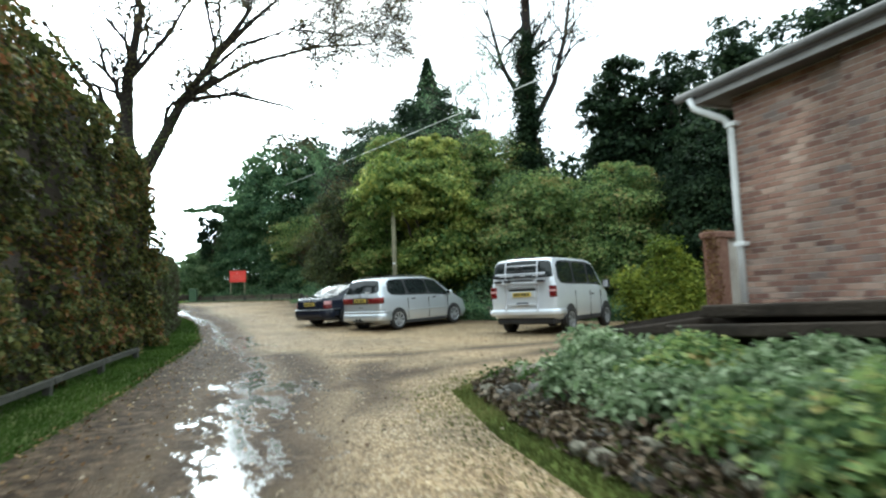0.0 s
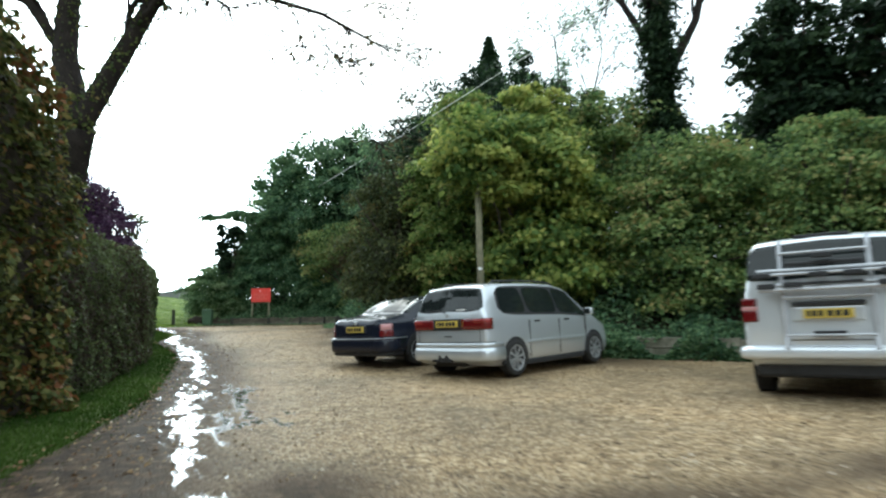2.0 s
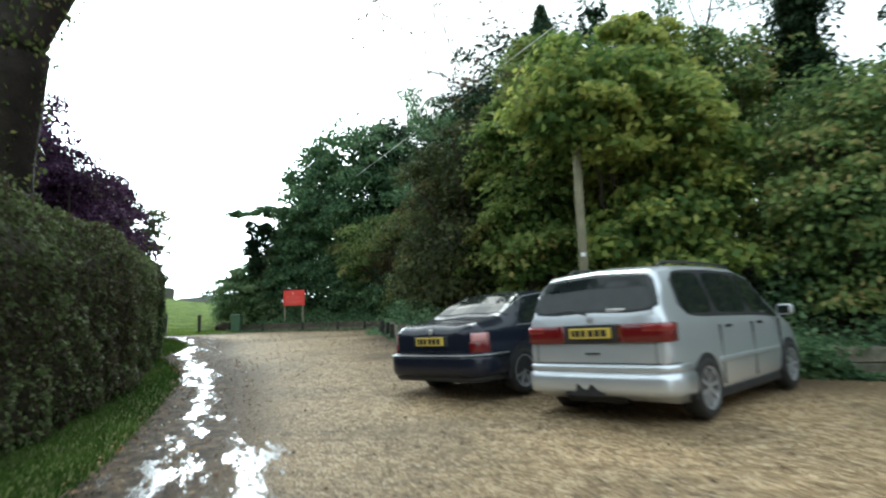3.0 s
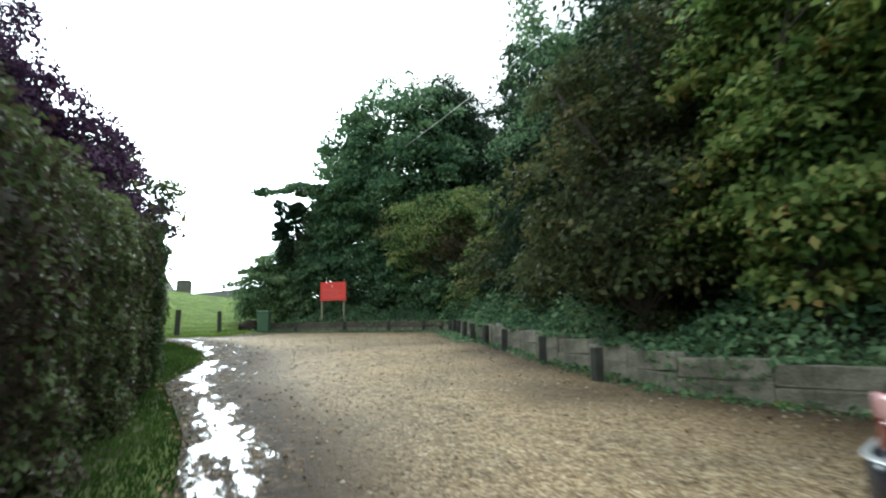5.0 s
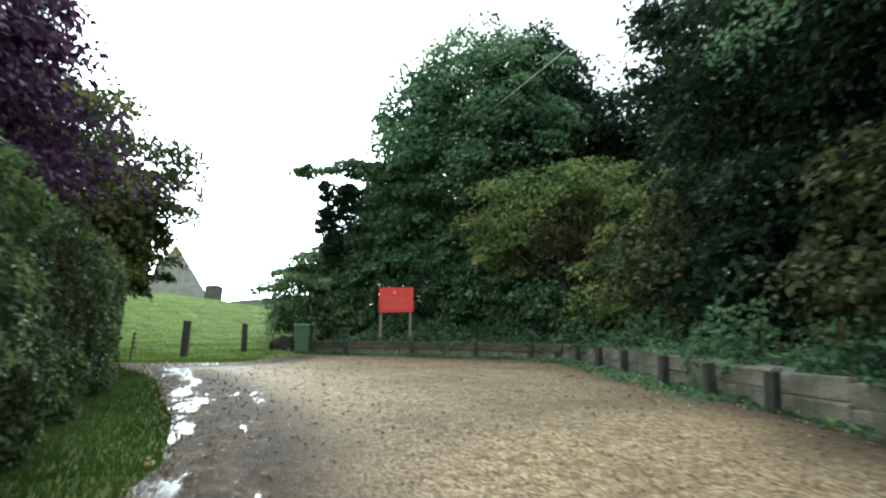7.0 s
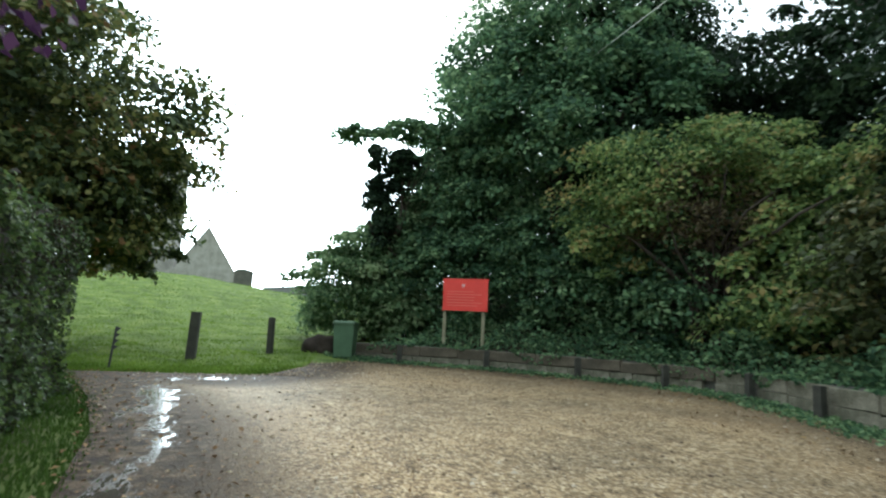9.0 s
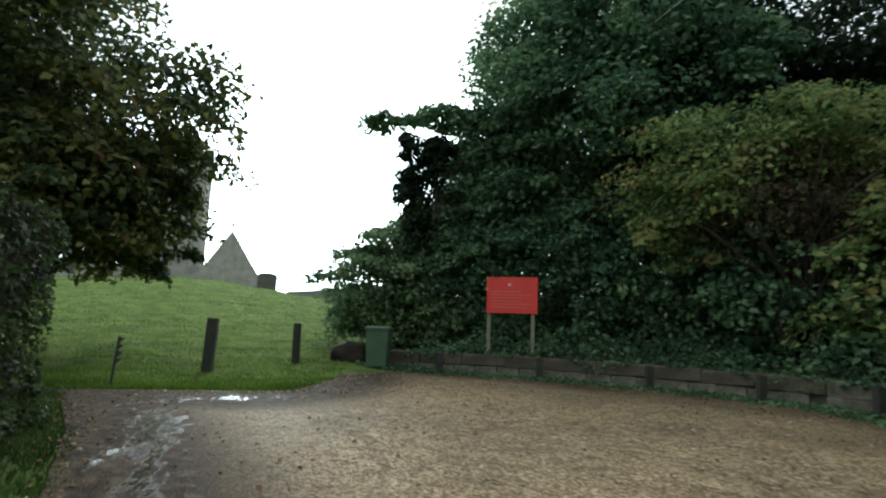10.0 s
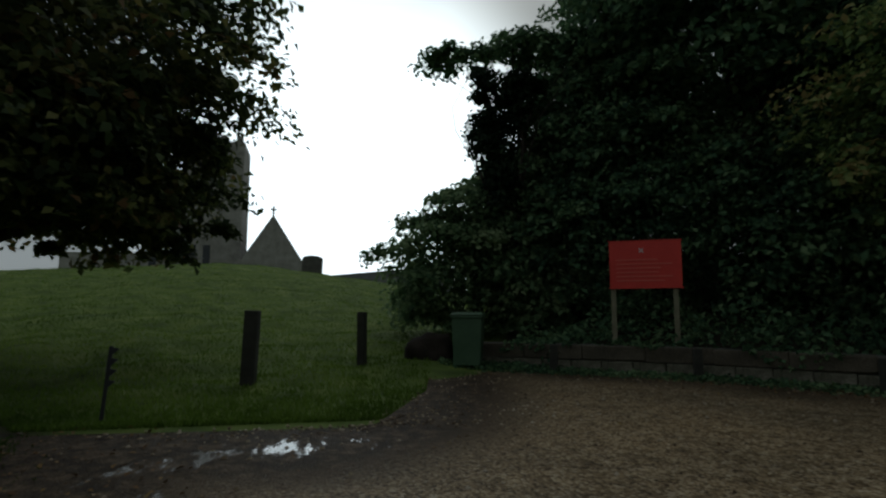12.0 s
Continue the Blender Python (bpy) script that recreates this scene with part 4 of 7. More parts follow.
def twiggy_tree(name, x, y, stems, label, seed, leaf_n, twig_depth=3, mat=BROWN, leaf=0.09, bark=BARK, rise=0.12, ivy=0):
    """A nearly bare tree: stems that fork again and again, with a few leaves left at the tips."""
    rng = np.random.default_rng(seed)
    foot = z_at(x, y)
    base = empty(name, pose(x, y, foot), label, "tree")
    pieces, tips, limbs = [], [], []

    def grow(a, way, length, r, depth):
        b = a + way * length
        r = max(r, 0.011)
        pth = limb_path(a, b, rng, 0.12, 5)
        pieces.append(tube_data(pth, np.linspace(r, r * 0.6, 5), 7 if depth > 1 else 3))
        if depth == 0:
            tips.append(b)
            tips.append(pth[2])
            return
        for k in range(3 if depth > 1 else 4):
            w = way + rng.normal(0, 0.55, 3)
            w[2] = w[2] * 0.8 + rise
            w /= np.linalg.norm(w)
            start = pth[rng.integers(2, 5)]
            grow(start, w, length * rng.uniform(0.55, 0.8), r * rng.uniform(0.4, 0.62), depth - 1)

    for path, r0, r1, depth in stems:
        p = np.array(path, float)
        t = np.linspace(0, len(p) - 1, len(p) * 4)
        p = np.stack([np.interp(t, np.arange(len(p)), p[:, k]) for k in range(3)], -1)
        rad = np.linspace(r0, r1, len(p))
        mesh_object("trunk" if not limbs else "limb", *tube_data(p, rad, 10), bark, base, smooth=True)
        limbs.append(path)
        if depth:
            for k in range(len(p) // 3, len(p)):
                d = p[k] - p[k - 1]
                d /= np.linalg.norm(d)
                w = d + rng.normal(0, 0.6, 3)
                w /= np.linalg.norm(w)
                grow(p[k], w, rng.uniform(0.9, 1.8), rad[k] * 0.45, depth if k % 3 == 0 else depth - 1)
    tagged(mesh_object("twig_mass", *join_data(pieces), bark, base, smooth=True), kind="stuff")
    if ivy:
        hold = np.concatenate([np.array(p, float)[:-1] + (np.array(p, float)[1:] - np.array(p, float)[:-1]) * f for p, r0, r1, d in stems[:3] for f in np.linspace(0, 1, 24)])
        where = hold[rng.integers(0, len(hold), ivy)]
        where = where[where[:, 2] < 9.5]
        spin = rng.uniform(0, 2 * math.pi, len(where))
        where = where + np.stack([np.cos(spin), np.sin(spin), 0 * spin], -1) * rng.uniform(0.2, 0.42, len(where))[:, None] * np.clip(1.25 - where[:, 2:3] * 0.07, 0.5, 1.2) + rng.normal(0, 0.06, (len(where), 3))
        leaf_mesh("ivy", where, rng.uniform(0.05, 0.11, len(where)), SYCAMORE, rng, 0.1, 0.7, base)
    tips = np.array(tips)
    c = tips[rng.integers(0, len(tips), leaf_n)] + rng.normal(0, 0.16, (leaf_n, 3))
    leaf_mesh("crown", c, rng.uniform(0.6, 1.3, leaf_n) * leaf, mat, rng, 0.1, 0.6, base)
    return base


twiggy_tree("forked_tree", -8.8, 16.85, [([(-0.75, 0.3, -0.2), (-0.72, 0.2, 2.2), (-0.45, -0.1, 3.4), (0.1, -0.5, 4.9)], 0.40, 0.36, 0),
                                        ([(0.1, -0.5, 4.8), (-0.35, -0.4, 6.5), (-0.4, -0.3, 8.5), (-0.2, 0.2, 11.5)], 0.31, 0.12, 4),
                                        ([(0.1, -0.5, 4.8), (0.7, -0.3, 6.2), (1.5, -0.2, 7.8), (2.6, 0, 9.4), (3.8, 0, 11)], 0.24, 0.07, 4),
                                        ([(1.5, -0.2, 7.8), (3.0, 0.5, 8.2), (4.6, 1.2, 7.9), (6.0, 2.0, 7.3)], 0.09, 0.025, 3),
                                        ([(2.6, 0, 9.4), (4.2, 0.4, 11.2), (5.6, 1.0, 12.6)], 0.09, 0.03, 4), ([(-0.4, -0.3, 8.5), (0.8, 0.2, 10.4), (1.8, 0.4, 12.4)], 0.1, 0.03, 4),
                                        ([(1.5, -0.2, 7.8), (3.5, 0.6, 9.3), (5.6, 1.5, 10.2), (7.6, 2.4, 10.6)], 0.1, 0.03, 4),
                                        ([(-0.35, -0.4, 6.5), (-1.5, -1.0, 8.5), (-2.5, -1.5, 10.2)], 0.12, 0.04, 3),
                                        ([(2.0, -0.1, 8.5), (3.6, -0.6, 9.4), (5.4, -0.8, 9.8), (7.0, -0.6, 9.6)], 0.07, 0.02, 4), ([(2.6, 0, 9.4), (2.8, -1.2, 10.4), (3.4, -2.4, 11.2)], 0.07, 0.02, 4)],
            "forked tree with nearly bare branches behind the hedge", 61, 22000, leaf=0.1, bark=DARK_BARK, rise=0.0, ivy=5000)
twiggy_tree("ash_sapling", -4.4, 29.6, [([(0, 0, 0), (0, 0, 3), (-0.3, 0, 4.8), (-0.4, 0.2, 6.2)], 0.09, 0.03, 2), ([(0, 0, 3), (-0.4, 0.2, 4.4), (-0.8, 0.3, 5.6)], 0.06, 0.02, 2), ([(0, 0, 3), (0.6, 0, 4.6), (1.0, 0.2, 6.4)], 0.06, 0.02, 2)],
            "airy young ash rising above the bushes", 63, 9000, mat=GREEN, leaf=0.12)
twiggy_tree("birch_sapling", 2.1, 25.6, [([(0, 0, 0), (0, 0, 3), (-0.2, 0, 6), (-0.3, 0.2, 9)], 0.08, 0.025, 3), ([(0, 0, 3.5), (0.7, 0.2, 6), (1.3, 0.3, 8.4)], 0.06, 0.02, 3)],
            "thin sapling with sparse leaves behind the maple", 64, 3500, mat=GREEN, leaf=0.10)
twiggy_tree("bare_branches_tree", 5.3, 25.8, [([(0, 0, 6), (0, 0, 9), (0.1, 0, 13), (0, 0.3, 16)], 0.4, 0.12, 3), ([(0.2, 0, 7), (1.3, 0, 9), (2.0, 0.2, 11.5), (2.4, 0.4, 14)], 0.18, 0.05, 3),
                                              ([(-0.2, 0, 8), (-1.2, 0, 10), (-1.8, 0.2, 13)], 0.15, 0.05, 3)], "thin autumn branches above the ivy-covered trunk", 62, 3500, bark=DARK_BARK)


# ---------------------------------------------------------------- low growth
def carpet(name, xy, height, leaf, mat, label, seed, slim=0.6, up=0.4):
    rng = np.random.default_rng(seed)
    z = land_height(xy[:, 0], xy[:, 1]) + height
    ob = leaf_mesh(name, np.concatenate([xy, z[:, None]], 1), rng.uniform(0.6, 1.4, len(xy)) * leaf, mat, rng, up, slim)
    return tagged(ob, label, "undergrowth", kind="stuff")


def along(line, n, lo, hi, rng, bias=1.0):
    """Places beside a line, between lo and hi metres to its right-hand side."""
    line = np.array(line, float)
    run = np.concatenate([[0], np.cumsum(np.linalg.norm(np.diff(line, axis=0), axis=1))])
    s = rng.uniform(0, run[-1], n)
    p = np.stack([np.interp(s, run, line[:, 0]), np.interp(s, run, line[:, 1])], -1)
    q = np.stack([np.interp(np.minimum(s + 0.1, run[-1]), run, line[:, 0]), np.interp(np.minimum(s + 0.1, run[-1]), run, line[:, 1])], -1)
    d = q - p + 1e-6
    d /= np.linalg.norm(d, axis=1)[:, None]
    k = lo + (hi - lo) * rng.uniform(0, 1, n) ** bias
    return p + np.stack([d[:, 1], -d[:, 0]], -1) * k[:, None]


_r = np.random.default_rng(81)
xy = along(WALL_LINE[1:-1], 40000, 0.1, 5.5, _r, 1.5)
tall = np.array([max(0.0, noise.noise((a * 0.6, b * 0.6, 3.0)) + 0.25) for a, b in xy])
carpet("ivy_undergrowth", xy, _r.uniform(0, 1, len(xy)) * (0.18 + 1.1 * tall), 0.12, GREEN, "ivy and brambles covering the bank behind the wall", 82)
xy = along(WALL_LINE[1:-1], 7000, -0.16, 0.25, _r)
drop = np.array([noise.noise((a * 0.9, b * 0.9, 11.0)) for a, b in xy])
keep = drop > -0.05
xy, drop = xy[keep], drop[keep]
ivy_z = drive_height(xy[:, 0], xy[:, 1]) + 0.52 - np.clip(drop, 0, 0.5) * _r.uniform(0, 1, len(xy))
ob = leaf_mesh("overhanging_ivy", np.concatenate([xy, ivy_z[:, None]], 1), _r.uniform(0.06, 0.13, len(xy)), GREEN, np.random.default_rng(87), 0.3, 0.7)
tagged(ob, "ivy hanging over the top of the retaining wall", "ivy", kind="stuff")
xy = along(WALL_LINE[1:-1], 11000, -0.5, 0.1, _r, 0.7)
xy = np.concatenate([xy, along(WALL_LINE[8:18], 14000, -0.95, -0.05, _r, 0.5)])
carpet("wall_foot_weeds", xy, _r.uniform(0, 0.12, len(xy)) * _r.uniform(0, 1, len(xy)), 0.08, GREEN, "weeds and wet leaves at the foot of the wall", 83)
xy = along([(9.6, 18.6), (6, 19.9), (1.8, 20.75)], 12000, -0.7, 0.3, _r)
lump = np.array([max(0.1, noise.noise((a * 1.1, b * 1.1, 7.0)) + 0.6) for a, b in xy])
carpet("spilling_brambles", xy, _r.uniform(0, 1, len(xy)) * 0.75 * lump, 0.11, GREEN, "ivy and brambles spilling over the wall onto the gravel", 86)
# dense wood further back
xy = along([(20, 20), (14, 26), (8, 31), (3, 38), (0, 44), (-4, 49), (-12, 50), (-18, 48.5)], 38000, -0.5, 3.5, _r)
carpet("far_wood", xy, _r.uniform(0, 1, len(xy)) * (6.0 + 1.0 * np.sin(xy[:, 0] * 1.3) + 0.8 * np.sin(xy[:, 1] * 2.1)), 0.42, DARK, "dense dark wood closing the view behind the trees", 84)

# grass
VERGE = [a for a, b in EDGES[:21]]


def grass(name, xy, tall, label, seed, mat=GRASS):
    rng = np.random.default_rng(seed)
    n = len(xy)
    z = land_height(xy[:, 0], xy[:, 1])
    h = tall * rng.uniform(0.5, 1.3, n)
    q = rng.uniform(0, 2 * math.pi, n)
    side = np.stack([np.cos(q), np.sin(q), 0 * q], -1) * (0.006 + 0.02 * h)[:, None]
    bend = np.stack([np.cos(q + 1.6), np.sin(q + 1.6), 0 * q], -1) * (h * rng.uniform(0.2, 0.8, n))[:, None]
    foot = np.concatenate([xy, z[:, None]], 1)
    v = np.empty((n, 4, 3))
    v[:, 0], v[:, 1] = foot - side, foot + side
    v[:, 2] = foot + bend + np.stack([0 * h, 0 * h, h], -1) + side * 0.2
    v[:, 3] = foot + bend * 0.35 + np.stack([0 * h, 0 * h, h * 0.6], -1) - side
    me = bpy.data.meshes.new(name)
    me.vertices.add(4 * n)
    me.vertices.foreach_set("co", v.reshape(-1))
    me.loops.add(4 * n)
    me.loops.foreach_set("vertex_index", np.arange(4 * n, dtype=np.int32))
    me.polygons.add(n)
    me.polygons.foreach_set("loop_start", np.arange(0, 4 * n, 4, dtype=np.int32))
    patches = np.array([0.5 * noise.noise((a * 0.9, b * 0.9, 2.0)) + 0.4 * noise.noise((a * 0.25, b * 0.25, 6.0)) for a, b in xy])
    me.attributes.new("tone", "FLOAT", "POINT").data.foreach_set("value", np.repeat(patches, 4).astype(np.float32))
    me.materials.append(mat)
    me.update(calc_edges=True)
    return tagged(new(name, me), label, "grass", kind="stuff")


grass("verge_grass", np.concatenate([along(VERGE, 70000, -1.5, 0.08, _r), along(VERGE, 4000, 0.0, 0.35, _r, 2.2)]), 0.05, "short grass verge between hedge and drive", 91, VERGE_GRASS)
u, w = _r.uniform(0, 1, 82000), _r.uniform(0, 1, 82000)
far = 32 * u ** 1.7
xy = np.stack([-19.2 - 0.55 * far + (w - 0.62) * (9 + 0.55 * far) * 0.83, 35.6 + 0.83 * far + (w - 0.62) * (9 + 0.55 * far) * 0.55], -1)
inside = (xy[:, 0] < np.interp(xy[:, 1], [34, 34.45, 34.9, 36.0, 38.3, 41, 43, 60], [-20.7, -19.5, -18.3, -17.85, -18.35, -19.5, -19.0, -22])) & (xy[:, 1] > np.interp(xy[:, 0], [-30, -20.6, -19.5, -18], [38, 34.35, 34.45, 34.9]))
grass("mound_grass", xy[inside], 0.055, "mown grass mound below the church", 92)
yy = _r.uniform(-2.45, 7.2, 16000)
grass("bed_grass", np.stack([np.interp(yy, BED_Y, BED_X) + _r.normal(0.2, 0.42, 16000), yy], -1), 0.055, "rough patchy grass edging the herb bed", 93, BED_GRASS)
yy = _r.uniform(0.3, 7.0, 2600)
xy = np.stack([np.interp(yy, BED_Y, BED_X) + 0.25 + np.abs(_r.normal(0.2, 0.4, 2600)), yy], -1)
carpet("leaf_litter", xy, _r.uniform(0.0, 0.14, 2600), 0.085, LITTER, "brown curled leaves along the edge of the herb bed", 95)
xy = np.concatenate([along(VERGE, 2600, -0.1, 1.3, _r, 1.4), along(VERGE, 420, 0.3, 7.0, _r), along(WALL_LINE[4:18], 1500, -2.6, -0.1, _r, 0.5)])
ob = leaf_mesh("fallen_leaves", np.concatenate([xy, (drive_height(xy[:, 0], xy[:, 1]) + 0.05)[:, None]], 1), _r.uniform(0.03, 0.065, len(xy)), RUST_LEAF, np.random.default_rng(94), 3.0, 0.7)
tagged(ob, "wet brown leaves scattered over the gravel", "leaves", kind="stuff")


# loose pebbles on the drive
n_p = 6000
pick = _r.integers(0, 299, n_p)
mixed = _r.uniform(0, 1, n_p)[:, None]
spot = EA[pick] * (1 - mixed) + EB[pick] * mixed + _r.normal(0, 0.08, (n_p, 2))
size = _r.uniform(0.010, 0.026, n_p)
oct_v = np.array([(1, 0, 0), (0, 1, 0), (-1, 0, 0), (0, -1, 0), (0, 0, 0.7), (0, 0, -0.7)], float)
oct_f = np.array([(0, 1, 4), (1, 2, 4), (2, 3, 4), (3, 0, 4), (1, 0, 5), (2, 1, 5), (3, 2, 5), (0, 3, 5)])
spin = _r.uniform(0, 2 * math.pi, n_p)
shape = oct_v[None] * _r.uniform(0.7, 1.3, (n_p, 6, 1)) * size[:, None, None]
shape = np.stack([shape[..., 0] * np.cos(spin)[:, None] - shape[..., 1] * np.sin(spin)[:, None], shape[..., 0] * np.sin(spin)[:, None] + shape[..., 1] * np.cos(spin)[:, None], shape[..., 2]], -1)
shape += np.concatenate([spot, (drive_height(spot[:, 0], spot[:, 1]) + 0.038)[:, None]], 1)[:, None]
ob = mesh_object("loose_pebbles", shape.reshape(-1, 3), [tuple(f) for f in (oct_f[None] + 6 * np.arange(n_p)[:, None, None]).reshape(-1, 3).tolist()], PEBBLE)
tagged(ob, "loose tan and brown pebbles on the gravel drive", "pebbles", kind="stuff")

# ---------------------------------------------------------------- retaining wall, posts, board, bin
def shared_mesh(name, bm, mat):
    me = bpy.data.meshes.new(name)
    bmesh.ops.recalc_face_normals(bm, faces=bm.faces)
    bm.to_mesh(me)
    bm.free()
    me.materials.append(mat)
    return me


wall = empty("retaining_wall", Matrix.Identity(4), "low retaining wall of stained blocks holding back the bank", "retaining wall")
run = np.concatenate([[0], np.cumsum(np.linalg.norm(np.diff(WALL_LINE[1:], axis=0), axis=1))])
BROWN_COURSE = mottled("earth_stained_course", [(0.3, (0.035, 0.030, 0.019)), (0.5, (0.09, 0.075, 0.05)), (0.75, (0.18, 0.15, 0.105))], 2.5, 0.9, 30, 0.7, 0.02)


def course_meshes(half, low, high, mat, seed):
    made = []
    for k in range(4):
        bm = one_box(-half, -0.07, low, half, 0.07, high, 0.018)
        rb = np.random.default_rng(seed + k)
        for v in bm.verts:
            v.co += Vector(rb.normal(0, 0.005, 3))
        made.append(shared_mesh("block", bm, mat))
    return made


# grey slabs on the long side; short pale stones under a brown course at the far end
LONG = course_meshes(0.53, -0.12, 0.12, BLOCK, 300)
SHORT = course_meshes(0.26, -0.12, 0.11, BLOCK, 310)
CAPPING = course_meshes(0.53, -0.12, 0.12, BROWN_COURSE, 320)
for row in range(2):
    s = 0.4
    while s < run[-1] - 0.3:
        p = [np.interp(s, run, WALL_LINE[1:, k]) for k in (0, 1)]
        q = [np.interp(s + 0.2, run, WALL_LINE[1:, k]) for k in (0, 1)]
        kind = LONG if p[0] > -9.6 else (CAPPING if row else SHORT)
        b = new("block", kind[_r.integers(0, 4)])
        b.parent = wall
        yaw = math.degrees(math.atan2(q[1] - p[1], q[0] - p[0]))
        b.matrix_basis = pose(p[0], p[1], float(drive_height(*p)) + 0.12 + row * 0.25, _r.normal(0, 1.0), _r.normal(0, 0.4), yaw + _r.normal(0, 0.8))
        s += 0.53 if kind is SHORT else 1.07
# backing earth strip behind the blocks
line = WALL_LINE[1:]
vs, fs = [], []
for k in range(len(line)):
    d = line[min(k + 1, len(line) - 1)] - line[max(k - 1, 0)]
    d = d / np.linalg.norm(d)
    nrm = np.array([d[1], -d[0]])
    g = float(drive_height(*line[k]))
    for o, z in ((0.03, -0.2), (0.03, 0.46), (0.35, 0.5)):
        vs.append((*(line[k] + nrm * o), g + z))
for k in range(len(line) - 1):
    for j in range(2):
        fs.append((k * 3 + j, k * 3 + j + 1, (k + 1) * 3 + j + 1, (k + 1) * 3 + j))
mesh_object("backing", vs, fs, DARK_STONE, wall)


def timber_post(x, y, height, wide, label, group="", lean=(0, 0), sunk=0.1):
    base = tagged(part("wooden_post", one_box(-wide / 2, -wide / 2, -sunk, wide / 2, wide / 2, height, 0.012), WOOD_POST, None), label, "post", group)
    base.matrix_world = pose(x, y, z_at(x, y) if behind_wall(x, y) < 0 else float(drive_height(x, y)), lean[0], lean[1], random.uniform(0, 40))
    return base


WALL_POSTS = [(-17.11, 41.2), (-14.8, 41.3), (-12.49, 40.55), (-10.7, 39.5), (-9.36, 38.3), (-8.85, 36.2), (-8.4, 34.4), (-7.9, 32.4), (-7.45, 31.0), (-7.0, 29.9), (-6.4, 28.2), (-5.55, 26.2), (-4.75, 24.2)]
for x, y in WALL_POSTS:
    timber_post(x - 0.12, y - 0.06, 0.5, 0.13, "short dark timber post against the retaining wall", "posts along the wall", (random.uniform(-3, 3), random.uniform(-3, 3)))
timber_post(-20.95, 37.75, 1.06, 0.2, "weathered square timber post standing in the grass", "posts in the grass", (1, 2))
timber_post(-20.53, 40.24, 0.95, 0.14, "slimmer weathered timber post standing in the grass", "posts in the grass", (-2, -2))

stake = empty("notched_iron_stake", pose(-20.51, 35.1, z_at(-20.51, 35.1), 0, 4, 30), "thin dark notched iron stake at the edge of the grass", "stake")
part("shaft", one_box(-0.018, -0.01, -0.1, 0.018, 0.01, 0.78, 0.003), BLACK_TRIM, stake)
for k in range(4):
    bm = bmesh.new()
    v = [bm.verts.new(c) for c in ((0.015, -0.008, 0.36 + 0.11 * k), (0.015, -0.008, 0.44 + 0.11 * k), (0.085, -0.008, 0.43 + 0.11 * k), (0.015, 0.008, 0.36 + 0.11 * k), (0.015, 0.008, 0.44 + 0.11 * k), (0.085, 0.008, 0.43 + 0.11 * k))]
    for f in ((0, 1, 2), (3, 5, 4), (0, 3, 4, 1), (1, 4, 5, 2), (2, 5, 3, 0)):
        bm.faces.new([v[i] for i in f])
    part("tooth", bm, BLACK_TRIM, stake)

yaw = math.degrees(math.atan2(41.89 - 41.78, -15.105 + 16.334))
board = empty("notice_board", pose(-15.72, 41.95, z_at(-15.72, 42.3), 0, 0, yaw), "bright red notice board on two grey timber posts", "notice board")
g = z_at(-15.72, 42.3)
part("panel", one_box(-0.615, -0.025, 3.05 - g, 0.615, 0.015, 3.89 - g, 0.008), RED_BOARD, board, "bright red board panel")
part("top_edge", one_box(-0.63, -0.03, 3.885 - g, 0.63, 0.02, 3.905 - g, 0.004), RED_BOARD, board)
part("bottom_edge", one_box(-0.63, -0.03, 3.035 - g, 0.63, 0.02, 3.055 - g, 0.004), RED_BOARD, board)
for x in (-0.56, 0.5):
    part("post", one_box(x - 0.045, 0.02, -0.3, x + 0.045, 0.09, 3.8 - g, 0.006), POLE_WOOD, board, "grey timber post")
for k in range(6):
    part("text_bar", one_box(-0.5, -0.032, 3.17 - g + 0.075 * k, random.uniform(0.15, 0.5), -0.026, 3.185 - g + 0.075 * k, 0.001), mottled("pale_red_print", [(0.3, (0.75, 0.16, 0.12)), (0.7, (0.8, 0.22, 0.16))], 4, 0.6, 40, 0) if k == 0 else bpy.data.materials["pale_red_print"], board)
for a in (45, -45):
    bm = one_box(-0.055, -0.034, -0.008, 0.055, -0.027, 0.008, 0.001)
    bmesh.ops.transform(bm, matrix=pose(-0.06, 0, 3.72 - g, 0, a, 0), verts=bm.verts)
    part("white_mark", bm, WHITE_PLASTIC, board, "small white cross mark")

byaw = math.degrees(math.atan2(0.144, 0.564))
wbin = empty("wheelie_bin", pose(-18.81, 41.15, float(drive_height(-18.81, 41.15)) + 0.02, 0, 0, byaw), "green plastic wheelie bin with closed lid", "wheelie bin")
bm = bmesh.new()
box(bm, -0.24, -0.28, 0.09, 0.24, 0.28, 0.98, 0.0)
for v in bm.verts:
    if v.co.z > 0.5:
        v.co.x *= 1.16
        v.co.y *= 1.12
bmesh.ops.bevel(bm, geom=list(bm.edges), offset=0.02, segments=2, affect="EDGES")
part("body", bm, BIN_GREEN, wbin)
part("rim", one_box(-0.295, -0.335, 0.94, 0.295, 0.335, 0.985, 0.012), BIN_GREEN, wbin)
bm = one_box(-0.3, -0.35, 0.985, 0.3, 0.34, 1.05, 0.02)
for v in bm.verts:
    if v.co.z > 1.02:
        v.co.x *= 0.9
        v.co.y *= 0.88
part("lid", bm, BIN_GREEN, wbin, "pale green worn lid")
part("handle", one_box(-0.25, 0.34, 0.95, 0.25, 0.38, 0.98, 0.01), BIN_GREEN, wbin)
for x in (-0.24, 0.24):
    bm = bmesh.new()
    bmesh.ops.create_cone(bm, cap_ends=True, segments=20, radius1=0.1, radius2=0.1, depth=0.05, matrix=pose(x, 0.26, 0.1, 0, 90, 0))
    part("wheel", bm, TYRE, wbin)

